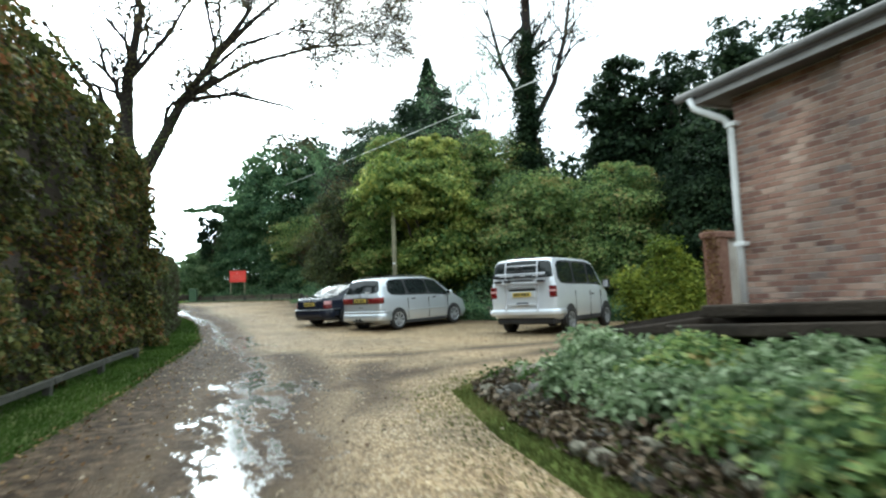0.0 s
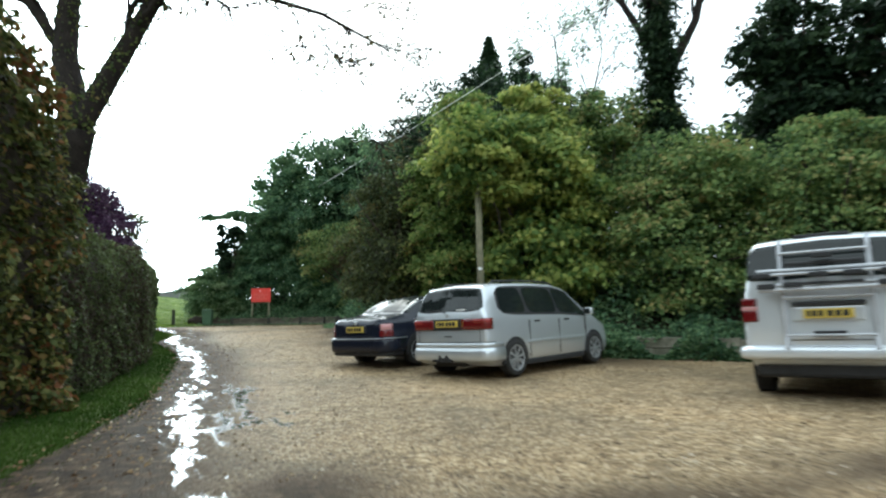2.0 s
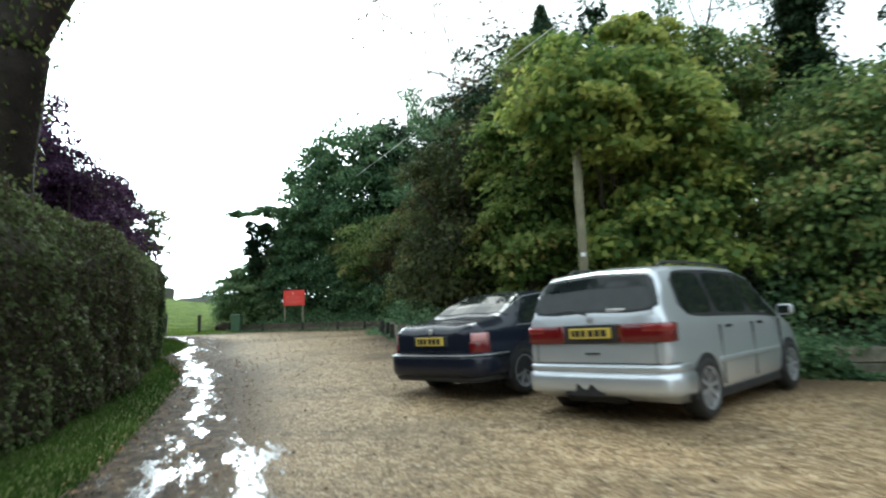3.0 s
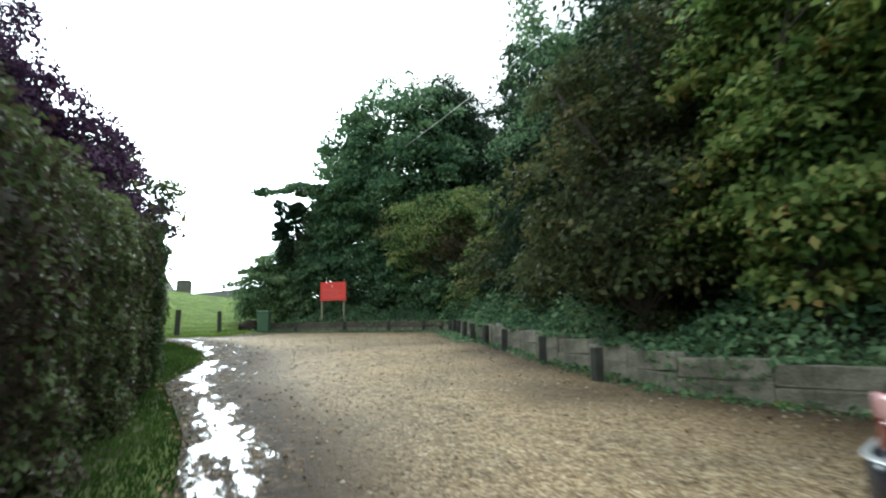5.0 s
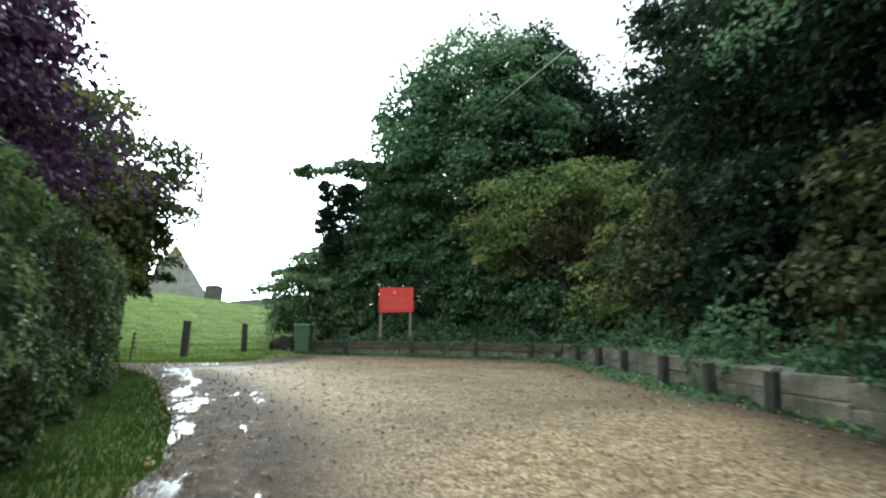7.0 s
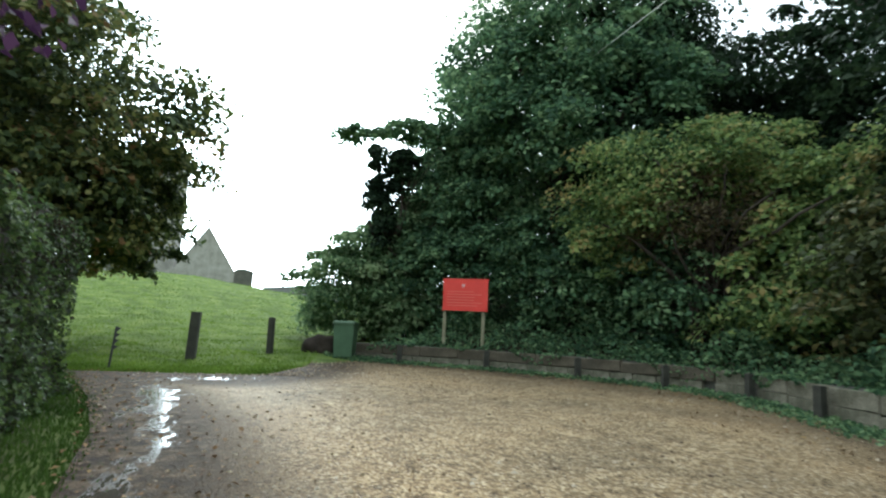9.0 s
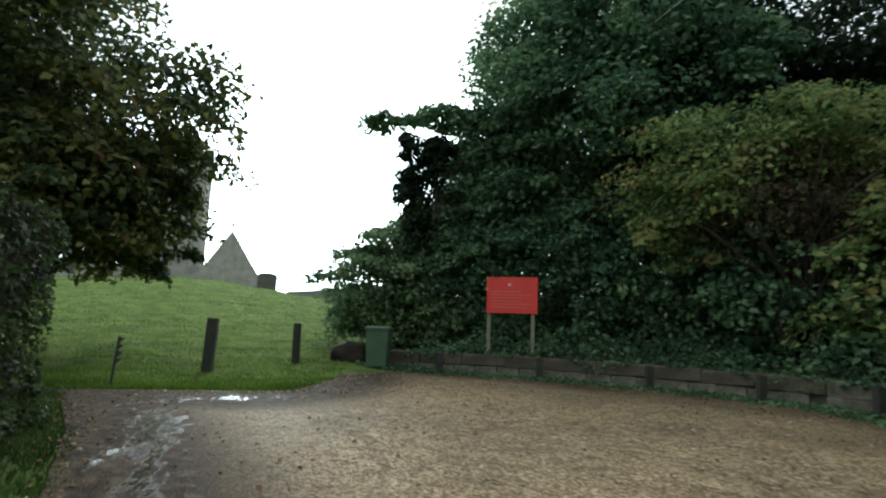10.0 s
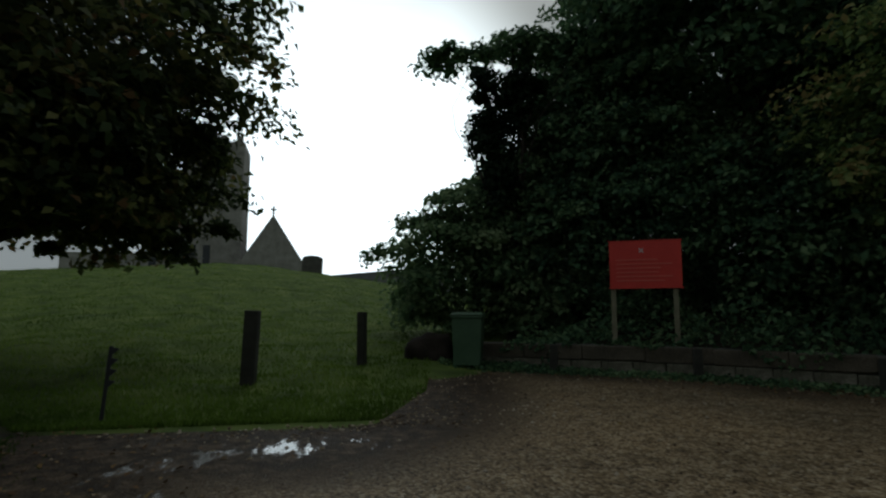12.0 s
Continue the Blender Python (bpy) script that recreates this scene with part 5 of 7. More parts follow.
bm = bmesh.new()
bmesh.ops.create_icosphere(bm, subdivisions=3, radius=1.0)
for v in bm.verts:
    v.co = Vector((v.co.x * 0.5, v.co.y * 0.36, v.co.z * 0.42)) * (1 + 0.35 * noise.noise(v.co * 1.6))
heap = tagged(part("boulder", bm, SLEEPER, None, smooth=True), "dark mossy boulder half buried beside the bin", "boulder")
heap.matrix_world = pose(-19.6, 41.3, z_at(-19.6, 41.3) + 0.06, 0, 0, 20)

pole = empty("telegraph_pole", pose(-0.93, 21.95, z_at(-0.93, 21.95)), "greenish weathered wooden telegraph pole behind the cars", "pole")
mesh_object("shaft", *tube_data([(0, 0, -0.3), (0, 0, 3), (0.02, 0, 4.9)], [0.1, 0.092, 0.085], 14), POLE_WOOD, pole, smooth=True)
part("marker_plate", one_box(-0.05, -0.115, 1.75, 0.05, -0.09, 1.83, 0.004), WHITE_PLASTIC, pole, "small white marker plate")
part("bracket", one_box(-0.2, -0.03, 4.6, 0.2, 0.03, 4.68, 0.008), BLACK_TRIM, pole)


def cable(name, a, b, sag, label, r=0.012):
    t = np.linspace(0, 1, 40)
    a, b = np.array(a), np.array(b)
    p = a + (b - a) * t[:, None]
    p[:, 2] -= sag * 4 * t * (1 - t)
    return tagged(mesh_object(name, *tube_data(p, [r] * 40, 6), WHITE_PLASTIC), label, "cable")


cable("overhead_cable", (-15.5, 48.6, 11.35), (7.6, 5.9, 5.7), 0.12, "thin pale overhead cable crossing above the parked cars", 0.011)


rail = empty("timber_rail", Matrix.Identity(4), "low dark timber rail along the foot of the beech hedge", "rail")
RA, RB = np.array([-1.75, -0.7]), np.array([-4.9, 10.0])
ryaw = math.degrees(math.atan2(RB[1] - RA[1], RB[0] - RA[0]))
span = float(np.linalg.norm(RB - RA)) / 5
for k in range(5):
    m = RA + (RB - RA) * (k + 0.5) / 5
    g = float(drive_height(*m))
    slope = math.degrees(math.atan2(float(drive_height(*(RA + (RB - RA) * (k + 1) / 5))) - float(drive_height(*(RA + (RB - RA) * k / 5))), span))
    part("plank", one_box(-span / 2 + 0.01, -0.04, 0.14, span / 2 - 0.01, 0.04, 0.23, 0.008), WOOD_POST, rail).matrix_basis = pose(m[0], m[1], g, 0, 0, ryaw) @ pose(0, 0, 0, 0, -slope, 0)
    e = RA + (RB - RA) * (k + 0.93) / 5
    part("leg", one_box(-0.05, -0.05, -0.1, 0.05, 0.05, 0.15, 0.008), WOOD_POST, rail).matrix_basis = pose(e[0], e[1], float(drive_height(*e)), 0, 0, ryaw)

# ---------------------------------------------------------------- parked vehicles
def lathe(profile, segments=28):
    """Rings of (radius, y) turned about the y axis."""
    verts, faces, n = [], [], len(profile)
    for k in range(segments):
        q = 2 * math.pi * k / segments
        verts += [(r * math.cos(q), y, r * math.sin(q)) for r, y in profile]
    for k in range(segments):
        t = (k + 1) % segments
        for j in range(n - 1):
            faces.append((k * n + j, k * n + j + 1, t * n + j + 1, t * n + j))
    return verts, faces


class Shell:
    """A car's skin: cross-sections given at stations along its length, from the tail forwards."""

    def __init__(self, table):
        t = np.array(table, float)
        self.t, self.length = t, t[-1, 0]

    def section(self, x):
        zb, zs, zr, wm, wt, wr = [np.interp(x, self.t[:, 0], self.t[:, k]) for k in range(1, 7)]
        h = zr - zs
        return np.array([(0, zb), (wm - 0.08, zb), (wm - 0.012, zb + 0.12), (wm, zb + (zs - zb) * 0.55), (wt + (wm - wt) * 0.35, zs - 0.05), (wt, zs),
                         (wt + (wr - wt) * 0.48, zs + h * 0.5), (wr + 0.02, zs + h * 0.87), (wr - 0.05, zs + h * 0.95), (wr * 0.6, zr - 0.02), (0, zr)])

    def at(self, x, v, side):
        r = self.section(x)
        k = np.arange(len(r))
        return np.array([x, side * np.interp(v, k, r[:, 0]), np.interp(v, k, r[:, 1])])

    def body(self, steps=90):
        xs = np.unique(np.concatenate([self.t[:, 0], np.linspace(0, self.length, steps)]))
        verts, faces = [], []
        for x in xs:
            r = self.section(x)
            ring = [(x, y, z) for y, z in r] + [(x, -y, z) for y, z in r[-2:0:-1]]
            verts += ring
        n = len(ring)
        for k in range(len(xs) - 1):
            for j in range(n):
                t = (j + 1) % n
                faces.append((k * n + j, k * n + t, (k + 1) * n + t, (k + 1) * n + j))
        faces.append(tuple(range(n))[::-1])
        faces.append(tuple((len(xs) - 1) * n + j for j in range(n)))
        return verts, faces

    def patch(self, corners, side=1, lift=0.007, nu=12, nv=6, across=False, rounding=0.18):
        """A pane that follows the skin. corners: (x, v) at four corners in turn; across: over the top from one side to the other."""
        c = np.array(corners, float)
        grid = np.empty((nu, nv, 3))
        for a in range(nu):
            for b in range(nv):
                u, w = 2 * a / (nu - 1) - 1, 2 * b / (nv - 1) - 1
                u, w = 0.5 + 0.5 * u * math.sqrt(1 - rounding * w ** 8), 0.5 + 0.5 * w * math.sqrt(1 - rounding * u ** 8)
                q = (c[0] * (1 - u) + c[1] * u) * (1 - w) + (c[3] * (1 - u) + c[2] * u) * w
                if across:
                    off = q[1]
                    grid[a, b] = self.at(q[0], 10 - abs(off), 1 if off >= 0 else -1)
                else:
                    grid[a, b] = self.at(q[0], q[1], side)
        du, dv = np.gradient(grid, axis=0), np.gradient(grid, axis=1)
        nrm = np.cross(du, dv)
        nrm /= np.linalg.norm(nrm, axis=2)[..., None] + 1e-9
        mid = grid - np.array([self.length / 2, 0, 0.8])
        nrm *= np.sign((nrm * mid).sum(-1).mean())
        verts = list((grid + nrm * lift).reshape(-1, 3)) + list((grid - nrm * 0.004).reshape(-1, 3))
        faces, m = [], nu * nv
        for a in range(nu - 1):
            for b in range(nv - 1):
                k = a * nv + b
                faces.append((k, k + 1, k + nv + 1, k + nv))
        rim = [a * nv for a in range(nu)] + [(nu - 1) * nv + b for b in range(1, nv)] + [a * nv + nv - 1 for a in range(nu - 2, -1, -1)] + [b for b in range(nv - 2, 0, -1)]
        for a, b in zip(rim, rim[1:] + rim[:1]):
            faces.append((a, b, b + m, a + m))
        return verts, faces


def wheel(parent, x, y, radius, width, spokes):
    out = 1 if y > 0 else -1
    w = new("wheel")
    w.parent = parent
    w.matrix_basis = pose(x, y, radius, 0, random.uniform(0, 60), 0 if out > 0 else 180)
    prof = [(radius * 0.62, -width / 2), (radius * 0.93, -width / 2), (radius, -width * 0.36), (radius, width * 0.36), (radius * 0.95, width / 2), (radius * 0.70, width / 2), (radius * 0.66, width * 0.36)]
    mesh_object("tyre", *lathe(prof), TYRE, w, smooth=True)
    pieces = [lathe([(radius * 0.70, width * 0.3), (radius * 0.71, width * 0.52), (radius * 0.64, width * 0.50), (radius * 0.61, width * 0.1)]),
              lathe([(0.001, width * 0.48), (radius * 0.14, width * 0.48), (radius * 0.17, width * 0.3), (radius * 0.17, 0)], 16)]
    for k in range(spokes):
        q = 2 * math.pi * k / spokes
        c, s_ = math.cos(q), math.sin(q)
        v = []
        for r, hw in ((radius * 0.1, 0.016), (radius * 0.65, 0.024)):
            for o in (-hw, hw):
                for yy_ in (width * 0.22, width * 0.46):
                    v.append((r * c - o * s_, yy_, r * s_ + o * c))
        pieces.append((v, [(0, 1, 3, 2), (4, 6, 7, 5), (0, 4, 5, 1), (2, 3, 7, 6), (1, 5, 7, 3), (0, 2, 6, 4)]))
    mesh_object("rim", *join_data(pieces), ALLOY, w, "silver alloy rim")
    mesh_object("brake_shadow", *lathe([(0.001, 0.0), (radius * 0.6, 0.0)], 20), BLACK_TRIM, w)
    return w


def arch(parent, x, y_skin, radius, zc, side):
    """The dark mouth of a wheel arch."""
    v, f = [], []
    for k in range(17):
        q = math.pi * (-0.08 + 1.16 * k / 16)
        for r in (0.02, radius):
            v.append((x + r * math.cos(q), side * (y_skin + (0.012 if r > 0.1 else 0.012)), zc + r * math.sin(q)))
        v.append((x + radius * math.cos(q), side * (y_skin - 0.1), zc + radius * math.sin(q)))
    for k in range(16):
        f.append((k * 3, k * 3 + 1, k * 3 + 4, k * 3 + 3))
        f.append((k * 3 + 1, k * 3 + 2, k * 3 + 5, k * 3 + 4))
    return mesh_object("wheel_arch", v, f, BLACK_TRIM, parent)


def plate(parent, x, z, out=-1, tilt=0):
    """A yellow registration plate with dark bars."""
    ob = part("registration_plate", one_box(x - 0.018, -0.26, z - 0.057, x + 0.01, 0.26, z + 0.057, 0.004), YELLOW_PLATE, parent, "yellow plate with dark bars")
    for a, b in ((-0.21, -0.15), (-0.13, -0.07), (-0.05, 0.01), (0.05, 0.10), (0.12, 0.17), (0.185, 0.225)):
        part("bar", one_box(x - 0.0215, a, z - 0.036, x - 0.0185, b, z + 0.036, 0.0005), INK, ob)
    return ob


def slab(parent, name, mat, x0, y0, z0, x1, y1, z1, bevel=0.015, label=""):
    return part(name, one_box(x0, y0, z0, x1, y1, z1, bevel), mat, parent, label)


def wrap(parent, name, mat, back, half, r, z0, z1, y0, x1, thick=0.03, side=0, label="", soft=0.03):
    """A band that follows the rounded tail of a car: from y0 on its back round the corner to x1 on its side (side 0: from side to side)."""
    first = math.acos(min(1.0, (y0 - half + r) / r)) if y0 > half - r else math.pi / 2
    quarter = [(back + r - r * math.sin(q), half - r + r * math.cos(q), -math.sin(q), math.cos(q)) for q in np.linspace(first, 0, 9)]
    straight = [] if y0 > half - r else [(back, y0 + (half - r - y0) * k / 4, -1.0, 0.0) for k in range(4)]
    way = straight + quarter + [(x1, half, 0.0, 1.0)]
    if side:
        way = [(x, side * y, u, side * w) for x, y, u, w in way]
    else:
        way = [(x, -y, u, -w) for x, y, u, w in way[:3:-1]] + [(back, 0, -1.0, 0.0)] + way[4:]
    prof = [(-0.03, z0), (thick * 0.35, z0), (thick * 0.85, z0 + soft * 0.4), (thick, z0 + soft), (thick, z1 - soft), (thick * 0.85, z1 - soft * 0.4), (thick * 0.35, z1), (-0.03, z1)]
    n = len(prof)
    verts = [(x + u * o, y + w * o, z) for x, y, u, w in way for o, z in prof]
    faces = [(k * n + j, k * n + (j + 1) % n, (k + 1) * n + (j + 1) % n, (k + 1) * n + j) for k in range(len(way) - 1) for j in range(n)]
    faces += [tuple(range(n)), tuple((len(way) - 1) * n + j for j in range(n))[::-1]]
    bm = bmesh.new()
    vs = [bm.verts.new(v) for v in verts]
    for f in faces:
        bm.faces.new([vs[k] for k in f])
    return part(name, bm, mat, parent, label, smooth=True)


def vehicle(name, tail, heading, shell, paint, label, category):
    """tail: the middle of the rear on the ground; heading: the direction of the nose."""
    yaw = math.degrees(math.atan2(heading[1], heading[0]))
    mid = (tail[0] + heading[0] * shell.length / 2, tail[1] + heading[1] * shell.length / 2)
    back, front = z_at(tail[0] + heading[0] * 0.8, tail[1] + heading[1] * 0.8), z_at(tail[0] + heading[0] * 3.6, tail[1] + heading[1] * 3.6)
    pitch = -math.degrees(math.atan2(front - back, 2.8))
    z0 = back - (front - back) / 2.8 * 0.8
    car = empty(name, pose(tail[0], tail[1], z0 + 0.03, 0, 0, yaw) @ pose(0, 0, 0, 0, pitch, 0), label, category, "parked vehicles")
    mesh_object("body", *shell.body(), paint, car, smooth=True).data.shade_smooth()
    return car


# silver people carrier
S1 = Shell([(0, 0.40, 1.12, 1.15, 0.82, 0.80, 0.76), (0.04, 0.32, 1.09, 1.28, 0.865, 0.84, 0.745), (0.09, 0.28, 1.07, 1.44, 0.88, 0.855, 0.715), (0.16, 0.25, 1.06, 1.58, 0.887, 0.86, 0.685),
            (0.25, 0.22, 1.06, 1.655, 0.893, 0.865, 0.67), (0.6, 0.2, 1.05, 1.70, 0.90, 0.87, 0.67), (1.6, 0.2, 1.03, 1.72, 0.905, 0.875, 0.67), (2.4, 0.2, 1.01, 1.70, 0.905, 0.875, 0.665),
            (2.9, 0.2, 0.99, 1.62, 0.90, 0.87, 0.65), (3.3, 0.2, 0.97, 1.42, 0.895, 0.86, 0.64), (3.75, 0.2, 0.94, 1.12, 0.88, 0.84, 0.68), (3.95, 0.2, 0.90, 1.0, 0.87, 0.82, 0.70), (4.3, 0.2, 0.80, 0.87, 0.82, 0.76, 0.62),
            (4.54, 0.24, 0.64, 0.70, 0.70, 0.64, 0.5), (4.62, 0.34, 0.52, 0.56, 0.58, 0.52, 0.4)])
mpv = vehicle("people_carrier", (-1.30, 16.50), (0.60, 0.80), S1, SILVER_PAINT, "silver people carrier parked nose-in to the bank", "car")
mesh_object("window_seal", *S1.patch([(0.012, -4.2), (0.012, 4.2), (0.205, 2.5), (0.205, -2.5)], lift=0.004, nu=24, nv=12, across=True, rounding=0.5), BLACK_TRIM, mpv, "black seal round the tailgate window")
mesh_object("rear_window", *S1.patch([(0.018, -4.02), (0.018, 4.02), (0.19, 2.6), (0.19, -2.6)], lift=0.009, nu=24, nv=12, across=True, rounding=0.5), CAR_GLASS, mpv, "dark tailgate window")
mesh_object("windscreen", *S1.patch([(2.98, -3.0), (2.98, 3.0), (3.72, 3.6), (3.72, -3.6)], nu=20, nv=8, across=True), CAR_GLASS, mpv)
for side in (1, -1):
    mesh_object("window_surround", *S1.patch([(0.40, 5.12), (3.66, 5.12), (2.95, 7.0), (0.46, 7.0)], side, 0.004, 24), BLACK_TRIM, mpv, "black pillars round the side windows")
    for a, b, c, d in ((0.52, 1.18, 1.24, 0.46), (1.26, 2.24, 2.3, 1.32), (2.28, 2.88, 3.58, 2.35)):
        mesh_object("side_window", *S1.patch([(d, 5.25), (c, 5.25), (b, 6.85), (a, 6.85)], side, 0.009), CAR_GLASS, mpv, "dark tinted side window")
    for x in (0.80, 3.62):
        arch(mpv, x, 0.893, 0.37, 0.33, side)
        wheel(mpv, x, side * 0.81, 0.325, 0.21, 8)
    slab(mpv, "side_moulding", SILVER_PAINT, 1.2, side * 0.885, 0.56, 3.2, side * 0.92, 0.62, 0.012)
    slab(mpv, "sill", BLACK_TRIM, 1.15, side * 0.80, 0.17, 3.2, side * 0.885, 0.27, 0.02)
    for x in (1.45, 2.5):
        slab(mpv, "door_handle", BLACK_TRIM, x, side * 0.865, 0.94, x + 0.17, side * 0.905, 0.975, 0.012, "black door handle")
    for x in (1.26, 2.28, 3.3):
        slab(mpv, "door_seam", BLACK_TRIM, x, side * 0.885, 0.32, x + 0.008, side * 0.9085, 0.98, 0.001)
    mirror = slab(mpv, "wing_mirror", SILVER_PAINT, 3.22, side * 0.9, 1.02, 3.36, side * 1.10, 1.17, 0.04)
    slab(mirror, "mirror_glass", CAR_GLASS, 3.212, side * 0.93, 1.04, 3.222, side * 1.07, 1.15, 0.003)
    mesh_object("roof_rail", *tube_data([S1.at(x, 8.2, side) + np.array([0, 0, z]) for x, z in ((0.5, 0.0), (0.62, 0.045), (1.2, 0.05), (2.0, 0.05), (2.5, 0.045), (2.65, 0.0))], [0.015] * 6, 8), BLACK_TRIM, mpv)
    wrap(mpv, "rear_lamp", RED_LENS, 0.0, 0.872, 0.10, 0.857, 1.057, 0.34, 0.17, 0.03, side, "wide dark red rear lamp", 0.014)
    wrap(mpv, "indicator", AMBER_LENS, 0.0, 0.872, 0.10, 0.965, 1.05, 0.62, 0.165, 0.034, side, "lighter red upper lens", 0.012)
    slab(mpv, "tailgate_side_seam", BLACK_TRIM, -0.006, side * 0.735, 0.63, 0.01, side * 0.742, 0.90, 0.001)
slab(mpv, "lamp_bar", BLACK_TRIM, -0.022, -0.36, 0.855, 0.02, 0.36, 1.058, 0.01, "dark bar between the rear lamps")
plate(mpv, -0.03, 0.967)
wrap(mpv, "bumper_seam", BLACK_TRIM, 0.0, 0.884, 0.12, 0.634, 0.646, 0.0, 0.46, 0.006, 0, "", 0.002)
wrap(mpv, "rear_bumper", SILVER_PAINT, 0.0, 0.878, 0.16, 0.30, 0.555, 0.0, 0.44, 0.07, 0, "silver rear bumper with a scuffed lower edge", 0.08)
wrap(mpv, "bumper_step", SILVER_PAINT, 0.0, 0.878, 0.16, 0.545, 0.632, 0.0, 0.44, 0.045, 0, "", 0.03)
hole = [(0.27 * math.cos(q) * (0.85 + 0.2 * math.sin(5 * q + 1)) + 0.08, 0.295 + 0.13 * math.sin(q) * (0.8 + 0.3 * math.sin(7 * q))) for q in np.linspace(0, math.pi, 23)]
mesh_object("tow_hole", [(-0.0735, y, z) for y, z in hole] + [(-0.03, y, z) for y, z in hole], [tuple(range(23))] + [(k, k + 1, k + 24, k + 23) for k in range(22)], BLACK_TRIM, mpv, "ragged dark hole in the lower edge of the bumper")
slab(mpv, "tailgate_seam", BLACK_TRIM, -0.006, -0.70, 0.636, 0.01, 0.70, 0.644, 0.001)
slab(mpv, "tailgate_handle", BLACK_TRIM, -0.012, -0.09, 0.735, 0.01, 0.09, 0.755, 0.004)
slab(mpv, "badge_blank", ALLOY, -0.025, -0.035, 1.085, 0.005, 0.035, 1.15, 0.01)
slab(mpv, "window_sticker", WHITE_PLASTIC, 0.012, -0.42, 1.19, 0.03, -0.2, 1.225, 0.002, "white sticker on the rear window")
slab(mpv, "exhaust_box", BLACK_TRIM, 0.1, -0.3, 0.2, 0.6, 0.45, 0.34, 0.04)
mesh_object("rear_wiper", *tube_data([(-0.005, 0.05, 1.17), (0.015, 0.25, 1.22), (0.01, 0.55, 1.2)], [0.012, 0.009, 0.006], 6), BLACK_TRIM, mpv)

# dark blue saloon
S2 = Shell([(0, 0.36, 0.84, 0.88, 0.62, 0.60, 0.54), (0.03, 0.30, 0.90, 0.95, 0.73, 0.70, 0.60), (0.09, 0.26, 0.92, 1.0, 0.795, 0.755, 0.64), (0.2, 0.24, 0.93, 1.03, 0.845, 0.79, 0.66), (0.5, 0.2, 0.93, 1.06, 0.86, 0.80, 0.66), (0.72, 0.2, 0.93, 1.10, 0.865, 0.805, 0.66),
            (1.0, 0.18, 0.93, 1.26, 0.87, 0.81, 0.62), (1.35, 0.18, 0.93, 1.41, 0.872, 0.812, 0.575), (1.8, 0.18, 0.925, 1.46, 0.873, 0.815, 0.56), (2.5, 0.18, 0.92, 1.45, 0.873, 0.815, 0.56), (2.9, 0.18, 0.91, 1.34, 0.872, 0.81, 0.57),
            (3.4, 0.18, 0.89, 1.05, 0.865, 0.80, 0.64), (3.7, 0.18, 0.86, 0.96, 0.86, 0.78, 0.66), (4.3, 0.2, 0.76, 0.86, 0.81, 0.72, 0.58), (4.6, 0.24, 0.62, 0.70, 0.70, 0.6, 0.48), (4.70, 0.32, 0.5, 0.54, 0.56, 0.5, 0.4)])
saloon = vehicle("saloon_car", (-3.36, 17.9), (0.57, 0.82), S2, NAVY_PAINT, "dark blue saloon car parked beside the people carrier", "car")
mesh_object("rear_window", *S2.patch([(0.80, -3.9), (0.80, 3.9), (1.36, 3.0), (1.36, -3.0)], nu=20, nv=8, across=True), CAR_GLASS, saloon, "sloping rear window reflecting the sky")
mesh_object("windscreen", *S2.patch([(2.62, -3.0), (2.62, 3.0), (3.34, 3.6), (3.34, -3.6)], nu=20, nv=8, across=True), CAR_GLASS, saloon)
for side in (1, -1):
    for a, b, c, d in ((1.28, 1.86, 1.92, 0.98), (1.95, 2.55, 3.1, 1.98)):
        mesh_object("side_window", *S2.patch([(d, 5.25), (c, 5.25), (b, 6.85), (a, 6.85)], side), CAR_GLASS, saloon)
    rail = [S2.at(x, 7.05, side) for x in (0.95, 1.15, 1.4, 1.8, 2.5, 2.75, 3.1)] + [S2.at(x, 5.1, side) for x in (3.2, 2.5, 1.8, 1.0, 0.92)]
    mesh_object("window_trim", *tube_data(rail, [0.008] * len(rail), 5), ALLOY, saloon, "thin chrome trim round the side windows")
    for x in (0.95, 3.72):
        arch(saloon, x, 0.862, 0.36, 0.32, side)
        wheel(saloon, x, side * 0.775, 0.315, 0.205, 7)
    wrap(saloon, "rear_lamp", RED_LENS, 0.0, 0.852, 0.25, 0.625, 0.77, 0.70, 0.24, 0.012, side, "red lower half of the rear lamp", 0.02)
    wrap(saloon, "lamp_upper", CLEAR_LENS, 0.0, 0.84, 0.25, 0.765, 0.885, 0.715, 0.16, 0.014, side, "pale pink upper half of the rear lamp", 0.05)
    slab(saloon, "door_handle", NAVY_PAINT, 1.75, side * 0.83, 0.80, 1.92, side * 0.88, 0.835, 0.012)
    mirror = slab(saloon, "wing_mirror", NAVY_PAINT, 2.92, side * 0.86, 0.95, 3.04, side * 1.03, 1.07, 0.035)
    slab(saloon, "sill", BLACK_TRIM, 1.35, side * 0.80, 0.17, 3.3, side * 0.872, 0.25, 0.02)
plate(saloon, -0.015, 0.79)
slab(saloon, "plate_recess", BLACK_TRIM, -0.012, -0.33, 0.72, 0.02, 0.33, 0.86, 0.01)
wrap(saloon, "rear_bumper", NAVY_PAINT, 0.0, 0.84, 0.25, 0.31, 0.63, 0.0, 0.56, 0.085, 0, "", 0.09)
wrap(saloon, "bumper_valance", BLACK_TRIM, 0.03, 0.82, 0.25, 0.25, 0.34, 0.0, 0.5, 0.06, 0, "", 0.03)
wrap(saloon, "bumper_trim", ALLOY, 0.0, 0.84, 0.25, 0.592, 0.61, 0.0, 0.57, 0.092, 0, "thin chrome strip along the bumper", 0.005)
